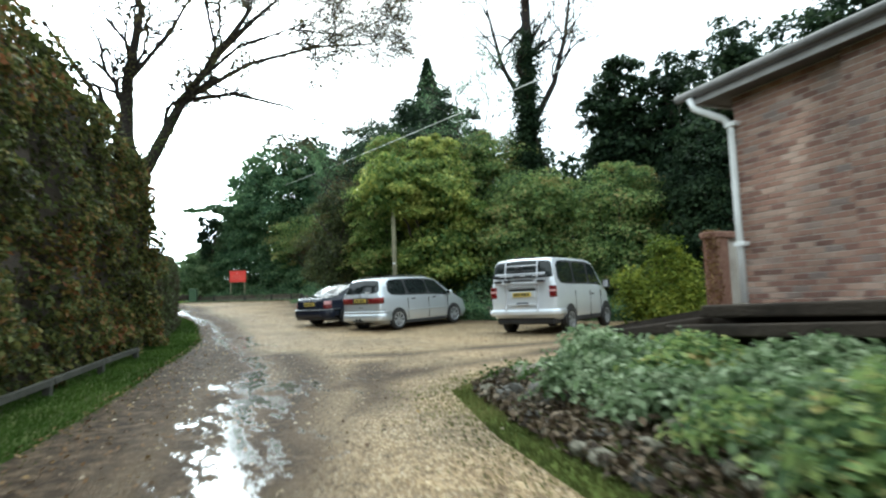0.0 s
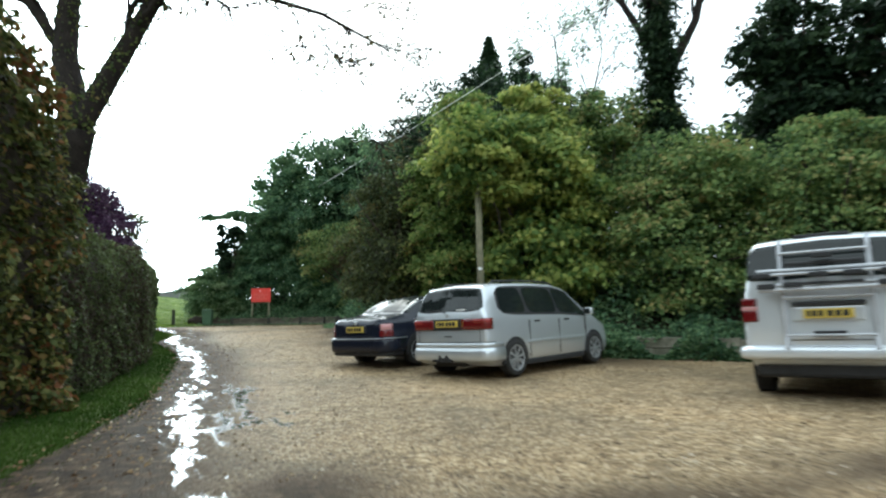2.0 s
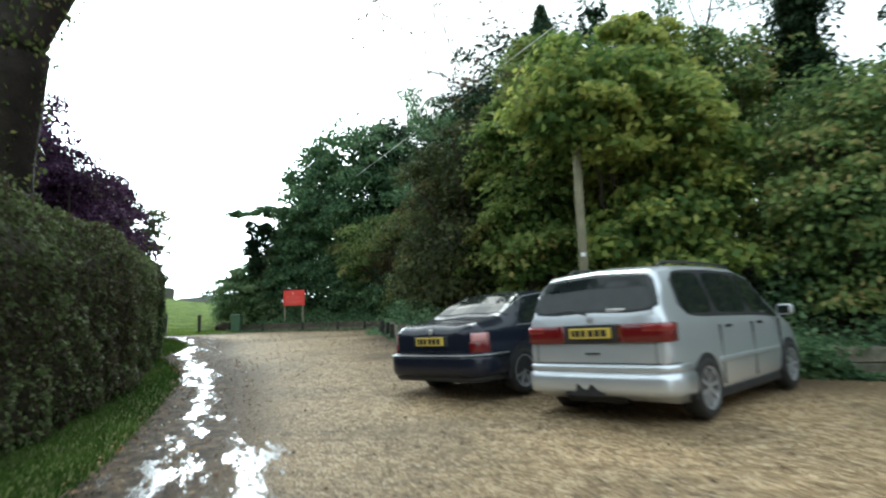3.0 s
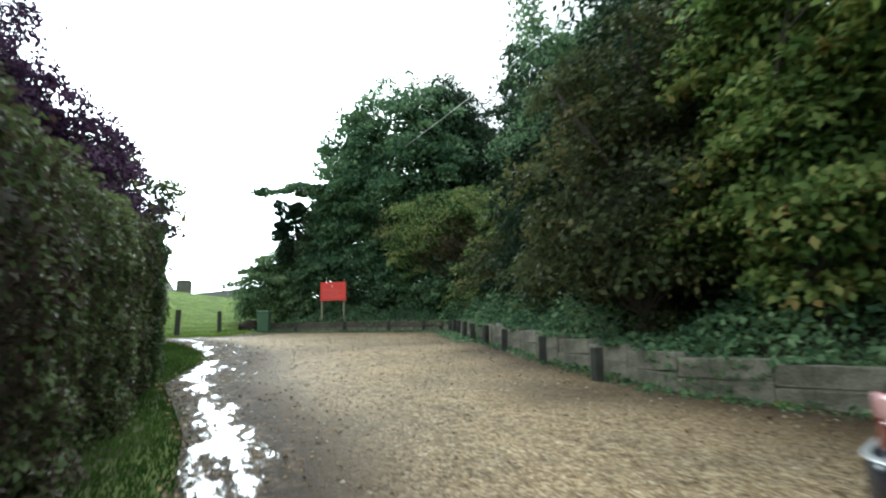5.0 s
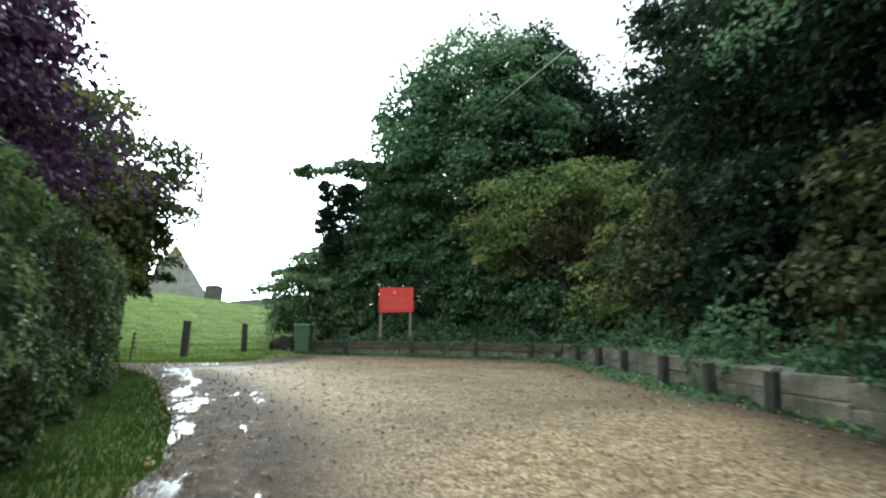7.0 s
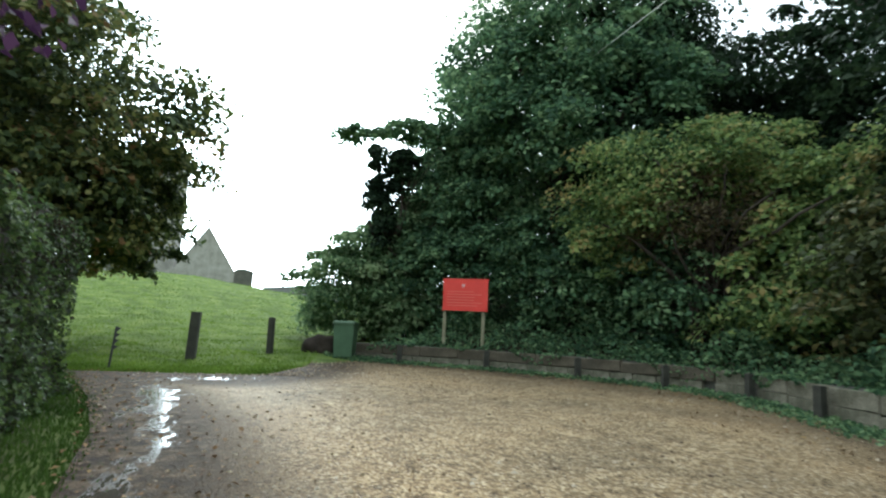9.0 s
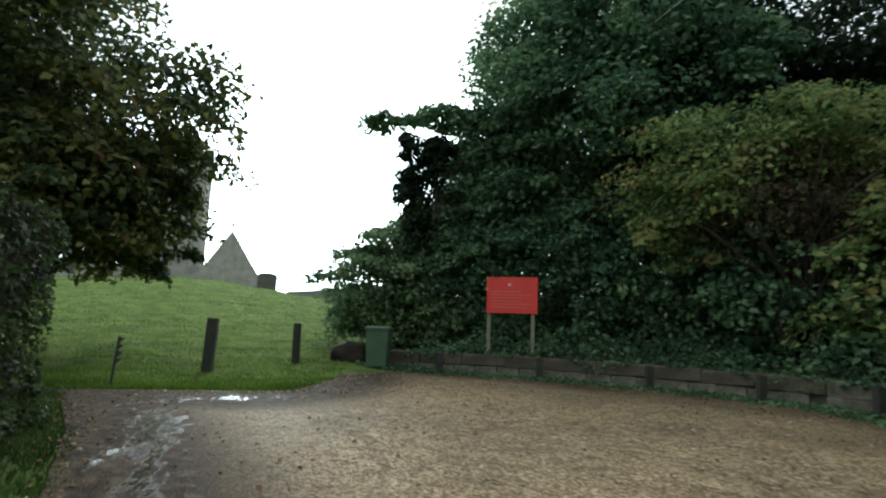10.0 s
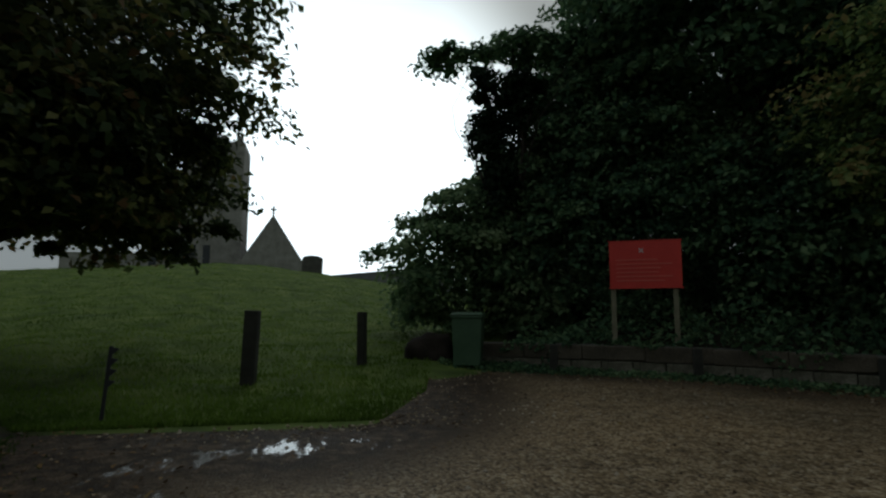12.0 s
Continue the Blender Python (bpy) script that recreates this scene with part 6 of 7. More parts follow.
slab(saloon, "badge_blank", ALLOY, -0.012, -0.04, 0.885, 0.03, 0.04, 0.955, 0.015)
slab(saloon, "boot_seam", BLACK_TRIM, -0.006, -0.62, 0.648, 0.01, 0.62, 0.655, 0.001)

# white and silver van with a cycle rack
WHITE_PAINT = mottled("silver_white_van_paint", [(0.3, (0.70, 0.73, 0.77)), (0.7, (0.80, 0.83, 0.86))], 1.0, 0.28, 300, 0.02, 0.001, metal=0.4, coat=0.6)
S3 = Shell([(0, 0.54, 1.30, 1.34, 0.87, 0.85, 0.82), (0.03, 0.48, 1.28, 1.62, 0.93, 0.90, 0.83), (0.08, 0.44, 1.27, 1.92, 0.945, 0.915, 0.80), (0.14, 0.42, 1.27, 2.01, 0.95, 0.92, 0.79), (0.35, 0.38, 1.27, 2.06, 0.952, 0.922, 0.79),
            (1.2, 0.36, 1.27, 2.08, 0.952, 0.922, 0.79), (2.6, 0.36, 1.26, 2.08, 0.952, 0.922, 0.79), (3.2, 0.36, 1.25, 2.03, 0.95, 0.92, 0.77), (3.6, 0.36, 1.22, 1.80, 0.945, 0.91, 0.76), (4.1, 0.34, 1.16, 1.38, 0.93, 0.88, 0.76),
            (4.35, 0.34, 1.08, 1.18, 0.90, 0.85, 0.74), (4.65, 0.34, 0.95, 1.02, 0.82, 0.76, 0.62), (4.82, 0.38, 0.78, 0.84, 0.74, 0.68, 0.54), (4.89, 0.46, 0.64, 0.68, 0.66, 0.6, 0.46)])
van = vehicle("van", (3.62, 13.42), (0.50, 0.866), S3, WHITE_PAINT, "silver-white van with a cycle rack on its tailgate", "van")
mesh_object("rear_window", *S3.patch([(0.018, -4.15), (0.018, 4.15), (0.11, 2.9), (0.11, -2.9)], nu=24, nv=10, across=True, rounding=0.35), CAR_GLASS, van, "dark tailgate window")
mesh_object("windscreen", *S3.patch([(3.3, -3.0), (3.3, 3.0), (4.05, 3.6), (4.05, -3.6)], nu=20, nv=8, across=True), CAR_GLASS, van)
for side in (1, -1):
    mesh_object("window_surround", *S3.patch([(0.28, 5.1), (3.92, 5.1), (3.3, 6.95), (0.32, 6.95)], side, 0.004, 24), BLACK_TRIM, van, "black pillars round the side windows")
    for a, b, c, d in ((0.36, 1.36, 1.38, 0.34), (1.46, 2.5, 2.52, 1.44), (2.64, 3.25, 3.85, 2.62)):
        mesh_object("side_window", *S3.patch([(d, 5.2), (c, 5.2), (b, 6.8), (a, 6.8)], side, 0.009), CAR_GLASS, van, "dark tinted side window")
    for x in (0.98, 3.98):
        arch(van, x, 0.946, 0.42, 0.36, side)
        wheel(van, x, side * 0.86, 0.335, 0.22, 5)
    y0, y1 = sorted((side * 0.76, side * 0.945))
    slab(van, "rear_lamp", RED_LENS, -0.02, y0, 0.97, 0.10, y1, 1.13, 0.025, "red rear lamp")
    slab(van, "lamp_middle", CLEAR_LENS, -0.024, y0, 1.12, 0.10, y1, 1.17, 0.012, "pale strip in the rear lamp")
    slab(van, "lamp_top", RED_LENS, -0.02, y0, 1.165, 0.11, y1, 1.28, 0.025)
    mirror = slab(van, "wing_mirror", BLACK_TRIM, 3.68, side * 0.96, 1.18, 3.82, side * 1.17, 1.43, 0.04)
    slab(mirror, "mirror_glass", ALLOY, 3.672, side * 0.99, 1.21, 3.682, side * 1.14, 1.40, 0.003)
    slab(van, "sill", BLACK_TRIM, 1.4, side * 0.86, 0.30, 3.5, side * 0.935, 0.42, 0.02)
    for x in (1.4, 2.58, 3.52):
        slab(van, "door_seam", BLACK_TRIM, x, side * 0.93, 0.36, x + 0.008, side * 0.9565, 1.12, 0.001)
    slab(van, "door_handle", BLACK_TRIM, 2.7, side * 0.93, 1.0, 2.88, side * 0.97, 1.04, 0.012)
wrap(van, "rear_bumper", WHITE_PAINT, 0.0, 0.94, 0.14, 0.50, 0.67, 0.0, 0.5, 0.09, 0, "pale rear bumper", 0.05)
# black underbody, set low so that it also deepens the shadow below
slab(van, "underside", BLACK_TRIM, 0.1, -0.84, 0.27, 4.3, 0.84, 0.55, 0.05)
slab(van, "tailgate_step", BLACK_TRIM, -0.012, -0.42, 0.735, 0.02, 0.42, 0.745, 0.002, "dark seam below the tailgate handle")
slab(van, "tailgate_handle", BLACK_TRIM, -0.05, -0.17, 0.78, 0.0, 0.17, 0.85, 0.01)
slab(van, "plate_surround", WHITE_PAINT, -0.03, -0.36, 0.97, 0.02, 0.36, 1.14, 0.012)
plate(van, -0.045, 1.06)
slab(van, "plate_lamp_bar", BLACK_TRIM, -0.04, -0.38, 1.15, 0.02, 0.38, 1.21, 0.01)
slab(van, "roof_trim", BLACK_TRIM, 0.2, -0.3, 2.03, 0.32, 0.3, 2.065, 0.01)
rack = new("cycle_rack")
rack.parent = van
tagged(rack, "aluminium cycle rack with folded rails")
RACK = mottled("rack_aluminium", [(0.3, (0.42, 0.43, 0.45)), (0.7, (0.58, 0.59, 0.62))], 8, 0.4, 90, 0.1, 0.003, metal=0.3)
for y in (-0.46, 0.46):
    mesh_object("upright", *tube_data([(-0.12, y, 0.64), (-0.06, y, 0.8), (-0.06, y, 1.1), (-0.07, y, 1.4), (-0.05, y, 1.62), (0.0, y, 1.85), (0.06, y, 1.985)], [0.024] * 7, 8), RACK, rack)
for z, x, w, r in ((1.82, -0.04, 0.46, 0.016), (1.60, -0.13, 0.72, 0.024), (1.55, -0.17, 0.70, 0.018), (1.42, -0.13, 0.72, 0.018), (1.36, -0.17, 0.70, 0.024), (1.26, -0.09, 0.46, 0.016), (0.80, -0.08, 0.46, 0.014)):
    mesh_object("rail", *tube_data([(x, -w, z), (x, 0, z), (x, w, z)], [r] * 3, 8), ALLOY if r > 0.025 else RACK, rack)
for y, z in ((-0.66, 1.53), (0.66, 1.54), (0.0, 1.76), (-0.62, 1.40), (0.62, 1.41), (0.05, 1.53), (-0.3, 1.53), (0.33, 1.42)):
    slab(rack, "strap", BLACK_TRIM, -0.22, y - 0.10, z - 0.03, -0.12, y + 0.10, z + 0.03, 0.01, "black strap")
slab(rack, "folded_bar", BLACK_TRIM, -0.13, -0.40, 1.65, -0.08, 0.40, 1.70, 0.015, "black folded holding bar")
slab(rack, "lower_bar", BLACK_TRIM, -0.17, -0.40, 1.41, -0.11, 0.40, 1.445, 0.012, "black folded holding bar")

# ---------------------------------------------------------------- brick house and its garden
C = np.array([6.04, 5.74])
BACK, AWAY = np.array([0.41, -0.912]), np.array([0.912, 0.41])
FLOOR = 0.80
EAVES = 3.62
house_m = Matrix(((BACK[0], AWAY[0], 0, C[0]), (BACK[1], AWAY[1], 0, C[1]), (0, 0, 1, FLOOR), (0, 0, 0, 1)))
# local axes of the house: x runs back along the wall that faces the drive, y runs away from the drive
house = empty("brick_house", Matrix.Identity(4), "single-storey red-brown brick house with grimy gutter and white downpipe", "house")
LW, LD, HH = 11.0, 7.5, EAVES - FLOOR
flip = Matrix(((BACK[0], AWAY[0], 0, C[0]), (BACK[1], AWAY[1], 0, C[1]), (0, 0, 1, FLOOR), (0, 0, 0, 1)))


def house_part(name, bm, mat, label="", parent=None):
    bmesh.ops.transform(bm, matrix=flip, verts=bm.verts)
    return part(name, bm, mat, parent or house, label)


house_part("wall", one_box(0.0, -0.021, -0.8, 1.6, 0.3, HH + 0.1, 0.0), MORTAR, "brick wall facing the drive")
house_part("pier", one_box(1.6, -0.131, -0.8, LW, 0.3, HH + 0.1, 0.0), MORTAR, "redder brick pier standing proud of the wall")
house_part("end_wall", one_box(0.015, 0.3, -0.6, 0.3, LD, HH + 0.1, 0.0), BRICK)
house_part("rear_wall", one_box(0.3, LD - 0.3, -0.6, LW, LD, HH + 0.1, 0.0), BRICK)
house_part("far_wall", one_box(LW - 0.3, 0.3, -0.6, LW, LD - 0.3, HH + 0.1, 0.0), BRICK)
bm = bmesh.new()
o = 0.34
rv = [bm.verts.new(c) for c in ((-o, -o, HH), (LW + o, -o, HH), (LW + o, LD + o, HH), (-o, LD + o, HH), (LD / 2, LD / 2, HH + 1.1), (LW - LD / 2, LD / 2, HH + 1.1),
                                (-o, -o, HH + 0.12), (LW + o, -o, HH + 0.12), (LW + o, LD + o, HH + 0.12), (-o, LD + o, HH + 0.12))]
for f in ((0, 3, 2, 1), (0, 1, 7, 6), (1, 2, 8, 7), (2, 3, 9, 8), (3, 0, 6, 9), (6, 7, 5, 4), (7, 8, 5), (8, 9, 4, 5), (9, 6, 4)):
    bm.faces.new([rv[i] for i in f])
house_part("roof", bm, ROOF, "dark tiled roof with deep eaves")
house_part("fascia", one_box(-o - 0.02, -o - 0.03, HH - 0.03, LW + o, -o - 0.002, HH + 0.05, 0.004), FASCIA, "pale fascia board")
house_part("end_fascia", one_box(-o - 0.03, -o, HH - 0.03, -o - 0.002, LD + o, HH + 0.05, 0.004), FASCIA)
gut = tube_data([flip @ Vector((x, -o - 0.09, HH + 0.12)) for x in (-o - 0.26, 2, 5, LW + o)], [0.06] * 4, 10)
mesh_object("gutter", *gut, GUTTER, house, "grimy grey half-round gutter", True)
mesh_object("end_gutter", *tube_data([flip @ Vector((-o - 0.09, y, HH + 0.12)) for y in (-o - 0.1, 2, 5, LD)], [0.06] * 4, 10), GUTTER, house, "", True)
pipe = [(-o * 0.9 - 0.05, -o - 0.09, HH + 0.05), (-o * 0.9, -o - 0.08, HH - 0.1), (-0.1, -0.12, HH - 0.28), (-0.02, -0.07, HH - 0.4), (-0.02, -0.07, 1.2), (-0.02, -0.07, 0.0)]
dp = mesh_object("downpipe", *tube_data([flip @ Vector(c) for c in pipe], [0.045] * 6, 12), WHITE_PLASTIC, house, "white plastic downpipe", True)
for z in (0.75, HH - 0.42):
    bm = one_box(-0.08, -0.125, z, 0.09, 0.012, z + 0.06, 0.006)
    bmesh.ops.transform(bm, matrix=flip, verts=bm.verts)
    part("bracket", bm, WHITE_PLASTIC, dp)
lamp = new("outdoor_lamp")
lamp.parent = house
tagged(lamp, "white outdoor lamp on the wall corner")
for nm, a in (("lamp_head", (-0.16, 0.08, HH - 0.78, -0.02, 0.22, HH - 0.6)), ("lamp_base", (-0.06, 0.1, HH - 0.66, 0.01, 0.2, HH - 0.55))):
    bm = one_box(*a, 0.03)
    bmesh.ops.transform(bm, matrix=flip, verts=bm.verts)
    part(nm, bm, WHITE_PLASTIC, lamp)
# terrace of dark sleepers in front of the house
bm = bmesh.new()
poly = [(8.6, -3.85, FLOOR), (5.04, 4.1, FLOOR), (4.14, 6.1, 0.5), (9.2, 8.4, 0.5), (13.2, 8.6, FLOOR), (13.5, 4.5, FLOOR)]
top, bot = [bm.verts.new(c) for c in poly], [bm.verts.new((x, y, -0.6)) for x, y, z in poly]
bm.faces.new(top)
bm.faces.new(bot[::-1])
for k in range(len(poly)):
    t = (k + 1) % len(poly)
    bm.faces.new((top[k], bot[k], bot[t], top[t]))
terrace = tagged(part("terrace", bm, SLEEPER, None), "raised terrace with a dark stained edge beside the brick house", "terrace", kind="structure")
slabs = empty("terrace_edging", Matrix.Identity(4), "dark stone slabs stacked along the edge of the terrace", "edging")
for k, (x, y, w, z, up) in enumerate([(4.45, 5.18, 2.1, 0.42, 7), (5.45, 2.95, 2.6, 0.70, 1), (6.55, 0.5, 2.6, 0.70, 0), (4.02, 5.30, 1.4, 0.21, 2), (4.55, 4.15, 1.3, 0.25, 3), (4.28, 5.35, 2.2, 0.24, 5), (5.1, 3.4, 2.4, 0.5, 2)]):
    part("slab", one_box(-w / 2, -0.13, 0, w / 2, 0.13, 0.13, 0.02), SLEEPER, slabs).matrix_basis = pose(x, y, z, random.uniform(-3, 3), -up, -65.8 + random.uniform(-2, 2))

# pale garden wall with a brick pillar
AR = pose(8.35, 12.35, z_at(8.35, 12.35) - 0.03, 0, 0, 28)
archway = empty("garden_wall", AR, "pale garden wall with red brick pillar and coping", "garden wall")
slab(archway, "pillar", OLD_BRICK, -0.3, -0.2, 0, 0.12, 0.2, 2.4, 0.02, "red brick pillar with creeper")
slab(archway, "coping", OLD_BRICK, -0.36, -0.24, 2.39, 3.4, 0.24, 2.56, 0.04, "brick coping along the top of the wall")
slab(archway, "wall_panel", PALE_WALL, 0.12, -0.1, 0, 0.66, 0.14, 2.4, 0.01, "stained brown-grey wall panel")
slab(archway, "white_panel", mottled("stained_whitewash", [(0.3, (0.34, 0.33, 0.30)), (0.7, (0.58, 0.56, 0.52))], 2.5, 0.9, 30, 0.3, 0.01), 0.66, -0.06, 0, 3.3, 0.14, 2.4, 0.01, "whitewashed wall panel")
_rc = np.random.default_rng(97)
n_c = 900
cp = np.stack([_rc.normal(-0.3, 0.07, n_c), _rc.uniform(-0.26, 0.1, n_c), _rc.uniform(0.3, 2.6, n_c)], -1)
leaf_mesh("creeper", cp, _rc.uniform(0.04, 0.09, n_c), RUST_LEAF, _rc, 0.1, 0.7, archway)

tub = empty("planter", AR @ pose(1.25, -0.42, 0), "dark timber planter before the garden wall", "planter")
slab(tub, "box_body", SLEEPER, -0.6, -0.2, 0, 0.6, 0.2, 0.62, 0.02)
slab(tub, "rim", SLEEPER, -0.64, -0.24, 0.6, 0.64, 0.24, 0.66, 0.012)
slab(tub, "earth_fill", DARK_STONE, -0.56, -0.16, 0.61, 0.56, 0.16, 0.675, 0.01)
gp = AR @ Vector((1.5, -0.42, 0))
tree("dark_shrub", gp.x, gp.y, 0.03, [(0, 0, 1.1, 0.35, 0.25, 0.5), (0.1, 0, 1.75, 0.3, 0.25, 0.4), (-0.3, 0, 0.95, 0.25, 0.2, 0.3)], 3200, 0.09, DARK, "slender dark shrub growing in the planter", 98, "bush", clumps=36)
# herb bed
for k in range(20):
    rb = np.random.default_rng(400 + k)
    y = rb.uniform(0.2, 4.5)
    x = np.interp(y, BED_Y, BED_X) + rb.uniform(1.0, 2.4)
    x = min(x, 4.0 + 0.45 * (6.1 - y))
    h, w = rb.uniform(0.34, 0.62), rb.uniform(0.3, 0.6)
    tree("herb_clump", x, y, 0.015, [(0, 0, h * 0.5, w, w, h * 0.5)], 2200, 0.085, SILVER if k % 3 else HEDGEROW, "silvery-green herb clump in the garden bed" if k % 3 else "green leafy plant in the garden bed", 400 + k, "plant", clumps=40, fluff=0.42, limbs=8, group="plants in the bed")
for k in range(12):
    rb = np.random.default_rng(430 + k)
    f = k / 11
    h, w = rb.uniform(0.4, 0.6), rb.uniform(0.28, 0.45)
    tree("herb_clump", 3.75 + 1.75 * f + rb.normal(0, 0.1), 5.9 - 3.9 * f + rb.normal(0, 0.1), 0.015, [(0, 0, h * 0.5, w, w, h * 0.5)], 2000, 0.085, (SILVER, SILVER, SILVER, HEDGEROW)[k % 4], "silvery-green herb clump against the terrace edge", 430 + k, "plant", clumps=36, fluff=0.42, limbs=8, group="plants in the bed")
for k in range(6):
    rb = np.random.default_rng(450 + k)
    y = rb.uniform(4.6, 6.8)
    x = np.interp(y, BED_Y, BED_X) + rb.uniform(0.4, 1.7)
    tree("low_weed", x, y, 0.01, [(0, 0, 0.07, 0.16, 0.16, 0.07)], 220, 0.07, (VERGE_GRASS, LITTER, VERGE_GRASS)[k % 3], "low dark-leaved weed among the rubble stones", 450 + k, "plant", clumps=12, fluff=0.5, limbs=4, group="plants in the bed")
rock_meshes = []
for k in range(5):
    bm = bmesh.new()
    bmesh.ops.create_icosphere(bm, subdivisions=2, radius=1.0)
    rb = np.random.default_rng(500 + k)
    sc = Vector((rb.uniform(0.8, 1.2), rb.uniform(0.6, 1.0), rb.uniform(0.4, 0.7)))
    for v in bm.verts:
        v.co = Vector((v.co.x * sc.x, v.co.y * sc.y, v.co.z * sc.z)) * (1 + 0.3 * noise.noise(v.co * 1.3 + Vector((k, 0, 0))))
    rock_meshes.append(shared_mesh("rubble_stone", bm, (BLOCK, DARK_STONE)[k % 2]))
for k in range(160):
    rb = np.random.default_rng(600 + k)
    y = rb.uniform(0.5, 6.9)
    x = np.interp(y, BED_Y, BED_X) + 0.35 + abs(rb.normal(0, 0.55))
    ob = tagged(new("rubble_stone", rock_meshes[k % 5]), "mossy grey rubble stone at the edge of the bed", "stone", "rubble in the bed")
    if k % 2:
        y = rb.uniform(4.3, 7.0)
        x = np.interp(y, BED_Y, BED_X) + rb.uniform(0.3, 1.9)
    sz = rb.uniform(0.05, 0.13) * (1.5 if k % 2 else 1)
    ob.matrix_world = pose(x, y, z_at(x, y) + sz * 0.3, rb.uniform(0, 30), rb.uniform(0, 30), rb.uniform(0, 360)) @ Matrix.Diagonal((sz, sz, sz, 1))

# ---------------------------------------------------------------- church on the mound
church = empty("church", pose(-60.5, 86.5, z_at(-60.5, 86.5), 0, 0, 35), "grey stone church with a tower and a steep gable", "church")
base_z = z_at(-60.5, 86.5)
APEX = 14.7 - base_z
bm = bmesh.new()
gv = [(-4.6, 0, -2), (4.6, 0, -2), (4.6, 0, APEX - 7.2), (0, 0, APEX), (-4.6, 0, APEX - 7.2)]
a = [bm.verts.new(c) for c in gv]
b = [bm.verts.new((x, y + 0.7, z)) for x, y, z in gv]
bm.faces.new(a)
bm.faces.new(b[::-1])
for k in range(5):
    bm.faces.new((a[k], b[k], b[(k + 1) % 5], a[(k + 1) % 5]))
part("gable_wall", bm, STONE, church, "steep stone gable")
for side in (-1, 1):
    bm = bmesh.new()
    c = [(side * 4.9, 0.7, APEX - 7.6), (0, 0.7, APEX + 0.1), (0, 14, APEX + 0.1), (side * 4.9, 14, APEX - 7.6)]
    v = [bm.verts.new(q) for q in c] + [bm.verts.new((x, y, z - 0.25)) for x, y, z in c]
    for f in ((0, 1, 2, 3), (7, 6, 5, 4), (0, 4, 5, 1), (1, 5, 6, 2), (2, 6, 7, 3), (3, 7, 4, 0)):
        bm.faces.new([v[i] for i in f])
    part("roof", bm, SLATE, church, "grey slate roof")
    part("side_wall", one_box(side * 4.6 - 0.35, 0.7, -2, side * 4.6 + 0.35, 14, APEX - 7.3, 0.02), STONE, church)
part("cross_shaft", one_box(-0.1, 0.2, APEX - 0.1, 0.1, 0.4, APEX + 1.1, 0.02), STONE, church)
part("cross_arm", one_box(-0.35, 0.2, APEX + 0.6, 0.35, 0.4, APEX + 0.8, 0.02), STONE, church)
part("tower", one_box(-10.6, 3, -2, -3.9, 9.3, APEX + 9.5, 0.05), STONE, church, "square stone tower")
for x in (-10.3, -8.4, -6.5, -4.6):
    part("battlement", one_box(x - 0.3, 2.95, APEX + 9.5, x + 0.5, 3.5, APEX + 10.3, 0.03), STONE, church)
part("nave_wall", one_box(-24, 4, -2, -10.6, 9, APEX - 4.5, 0.05), STONE, church)
for x in (-9.4, -7.8, -14, -18):
    part("window", one_box(x - 0.4, 2.9 if x > -10.6 else 3.9, 1.2, x + 0.4, 3.1 if x > -10.6 else 4.1, 3.8, 0.05), CAR_GLASS, church, "narrow dark window")


bm = one_box(7.0, 2.0, -2, 22.0, 12.0, 1.9, 0.0)
for v in bm.verts:
    if v.co.z > 0 and v.co.x < 10:
        v.co.z = 0.35
part("low_roof", bm, SLATE, church, "low sloping grey roof beside the gable")


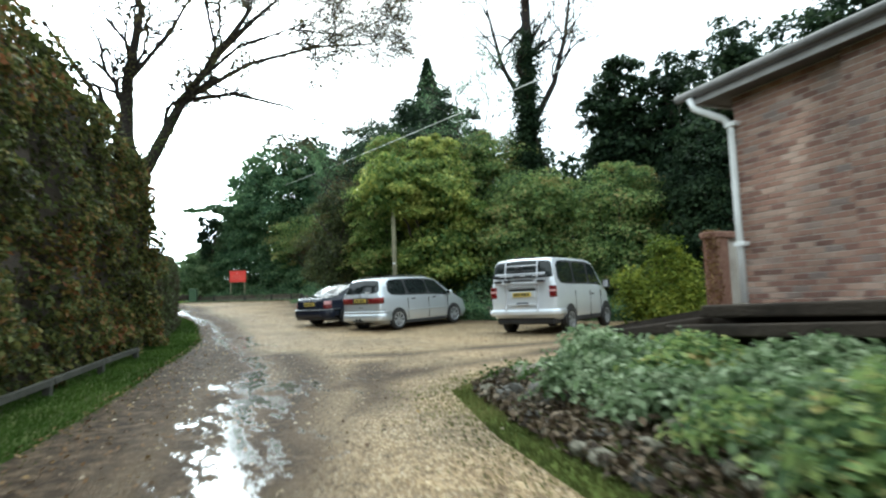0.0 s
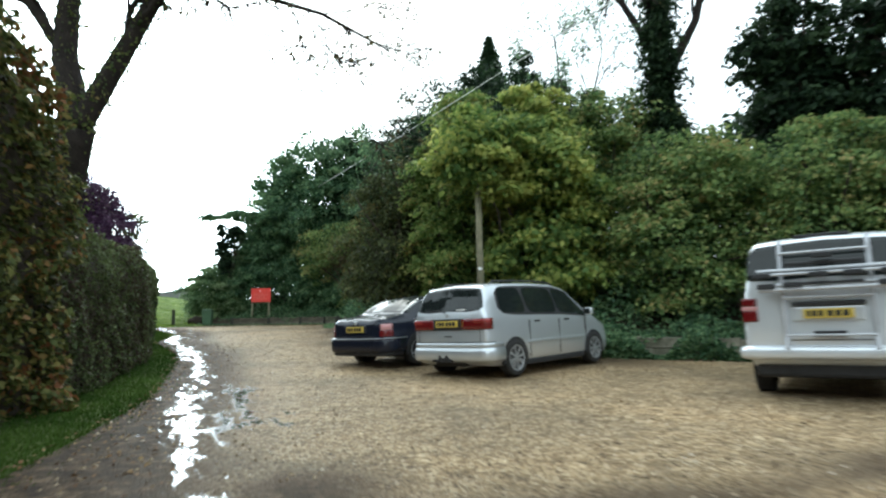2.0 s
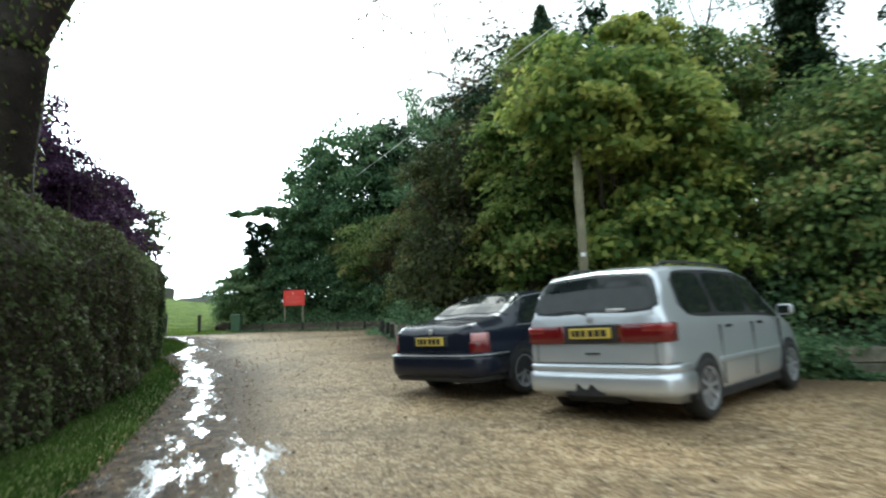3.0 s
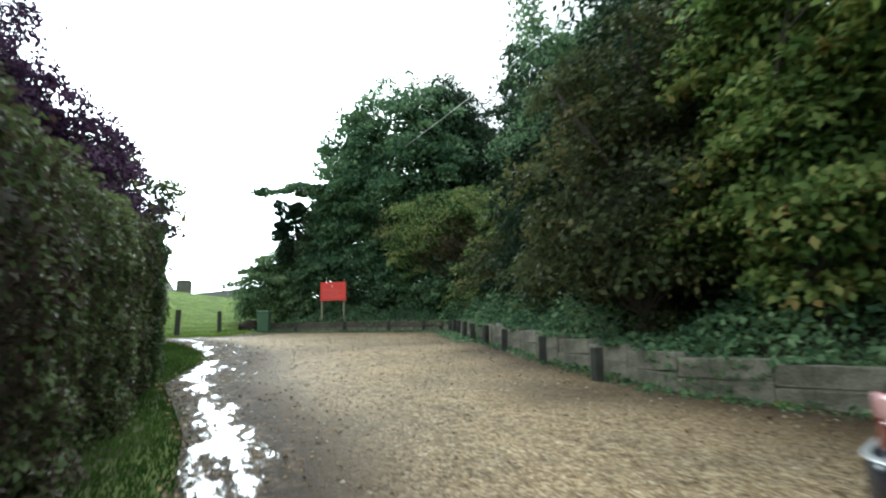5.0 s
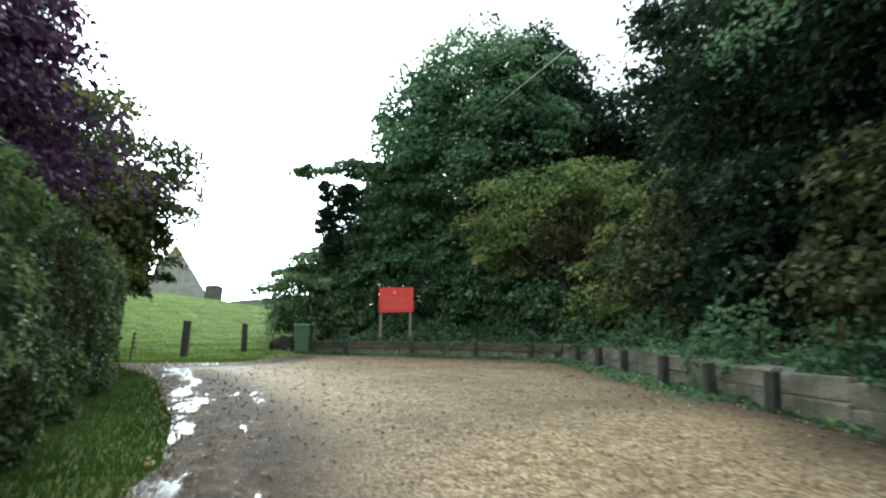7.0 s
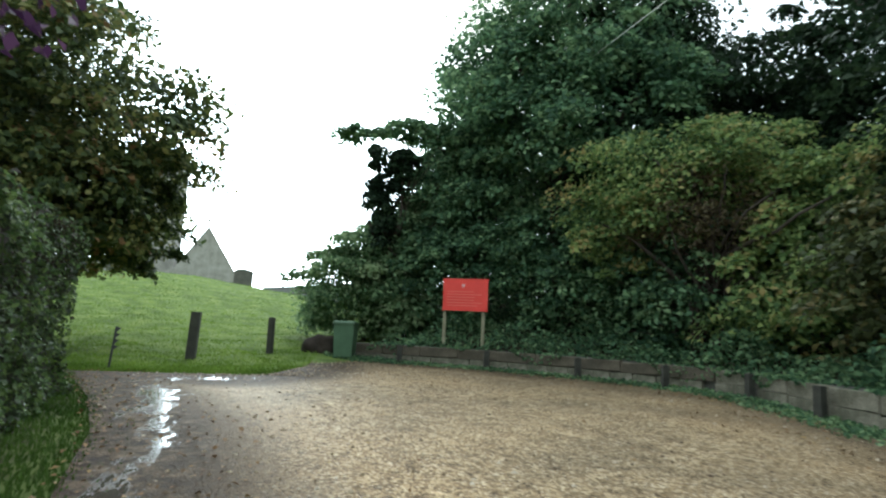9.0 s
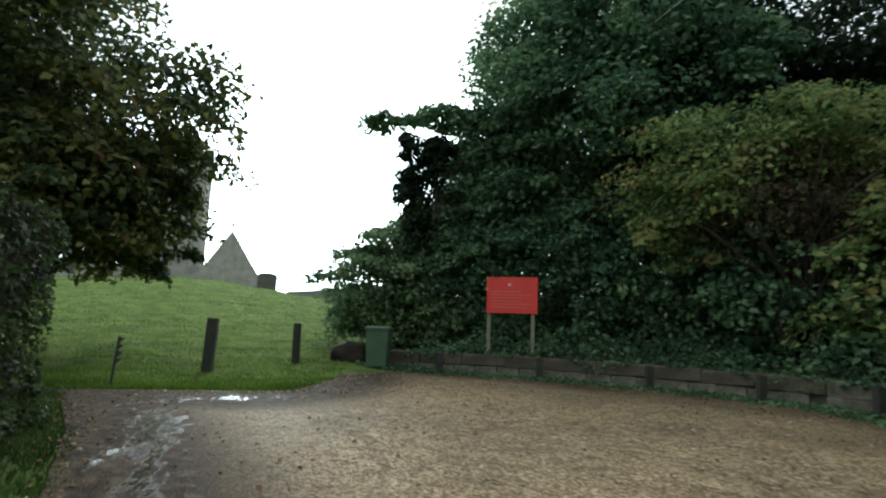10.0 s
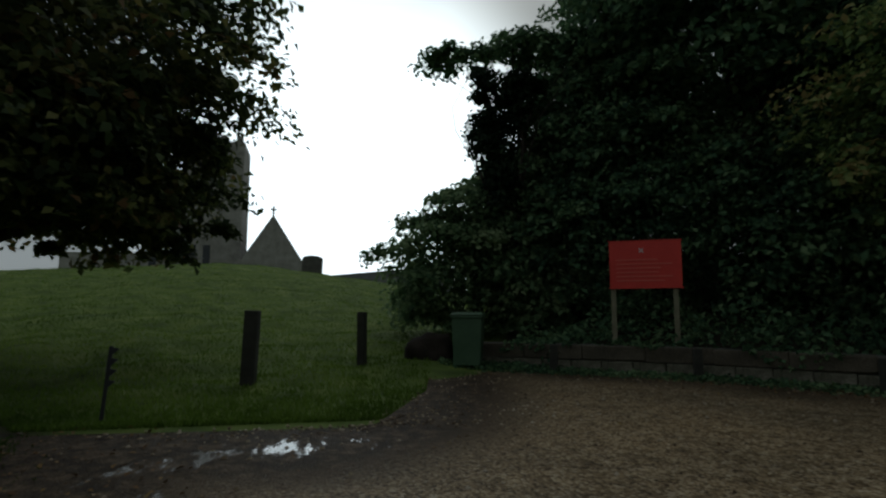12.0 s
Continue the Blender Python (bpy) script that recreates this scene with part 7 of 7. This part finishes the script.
def headstone(x, y, w, h, t, yaw, label):
    bm = bmesh.new()
    pts = [(-w / 2, -0.3), (w / 2, -0.3), (w / 2, h * 0.84)] + [(w / 2 * math.cos(q), h * 0.84 + h * 0.16 * math.sin(q)) for q in np.linspace(0.3, math.pi - 0.3, 7)] + [(-w / 2, h * 0.84)]
    f, r = [bm.verts.new((px, -t / 2, pz)) for px, pz in pts], [bm.verts.new((px, t / 2, pz)) for px, pz in pts]
    bm.faces.new(f)
    bm.faces.new(r[::-1])
    for k in range(len(pts)):
        m = (k + 1) % len(pts)
        bm.faces.new((f[k], r[k], r[m], f[m]))
    ob = tagged(part("headstone", bm, DARK_STONE, None), label, "headstone", "headstones")
    ob.matrix_world = pose(x, y, z_at(x, y), 2, 2, yaw)


headstone(-38.4, 63.6, 1.35, 1.35, 0.6, 35, "dark weathered headstone on the crest of the mound")
headstone(-45.8, 60.5, 0.6, 1.1, 0.15, 35, "dark narrow headstone on the mound")
headstone(-47.1, 60.1, 0.6, 1.0, 0.15, 35, "dark narrow headstone on the mound")

# ---------------------------------------------------------------- bricks of the wall that faces the drive
brick_mesh = shared_mesh("brick", one_box(-0.1075, -0.03, -0.0325, 0.1075, 0.03, 0.0325, 0.004), BRICK)
wall_ob = [o for o in house.children if o.name.startswith("wall")][0]
rest = []
turn = math.degrees(math.atan2(BACK[1], BACK[0]))
half_mesh = shared_mesh("brick", one_box(-0.051, -0.03, -0.0325, 0.051, 0.03, 0.0325, 0.004), BRICK)
pier_ob = [o for o in house.children if o.name.startswith("pier")][0]
for row in range(int((HH + 0.35) / 0.075)):
    z = -0.3 + row * 0.075
    spots = []
    for start, count, y in ((0.0, 7, 0.0), (1.6, 38, -0.11)):
        if row % 2:
            spots += [(start + 0.056, y, half_mesh)] + [(start + 0.225 * (k + 1), y, brick_mesh) for k in range(count - 1)] + [(start + 0.225 * count - 0.056, y, half_mesh)]
        else:
            spots += [(start + 0.1125 + 0.225 * k, y, brick_mesh) for k in range(count)]
    for x, y, me in spots:
        q = flip @ Vector((x, y, z))
        if x < 2.3 or me is half_mesh:
            b = new("brick", me)
            b.parent = wall_ob if x < 1.59 else pier_ob
            b.matrix_basis = pose(q.x, q.y, q.z, 0, 0, turn)
        else:
            rest.append(q)
bm = bmesh.new()
box(bm, -0.1075, -0.03, -0.0325, 0.1075, 0.03, 0.0325)
bv, bf = [v.co.copy() for v in bm.verts], [[v.index for v in f.verts] for f in bm.faces]
bm.free()
rz = Matrix.Rotation(radians(turn), 3, "Z")
tagged(mesh_object("brickwork", *join_data([([rz @ c + q for c in bv], bf) for q in rest]), BRICK, pier_ob), kind="stuff")
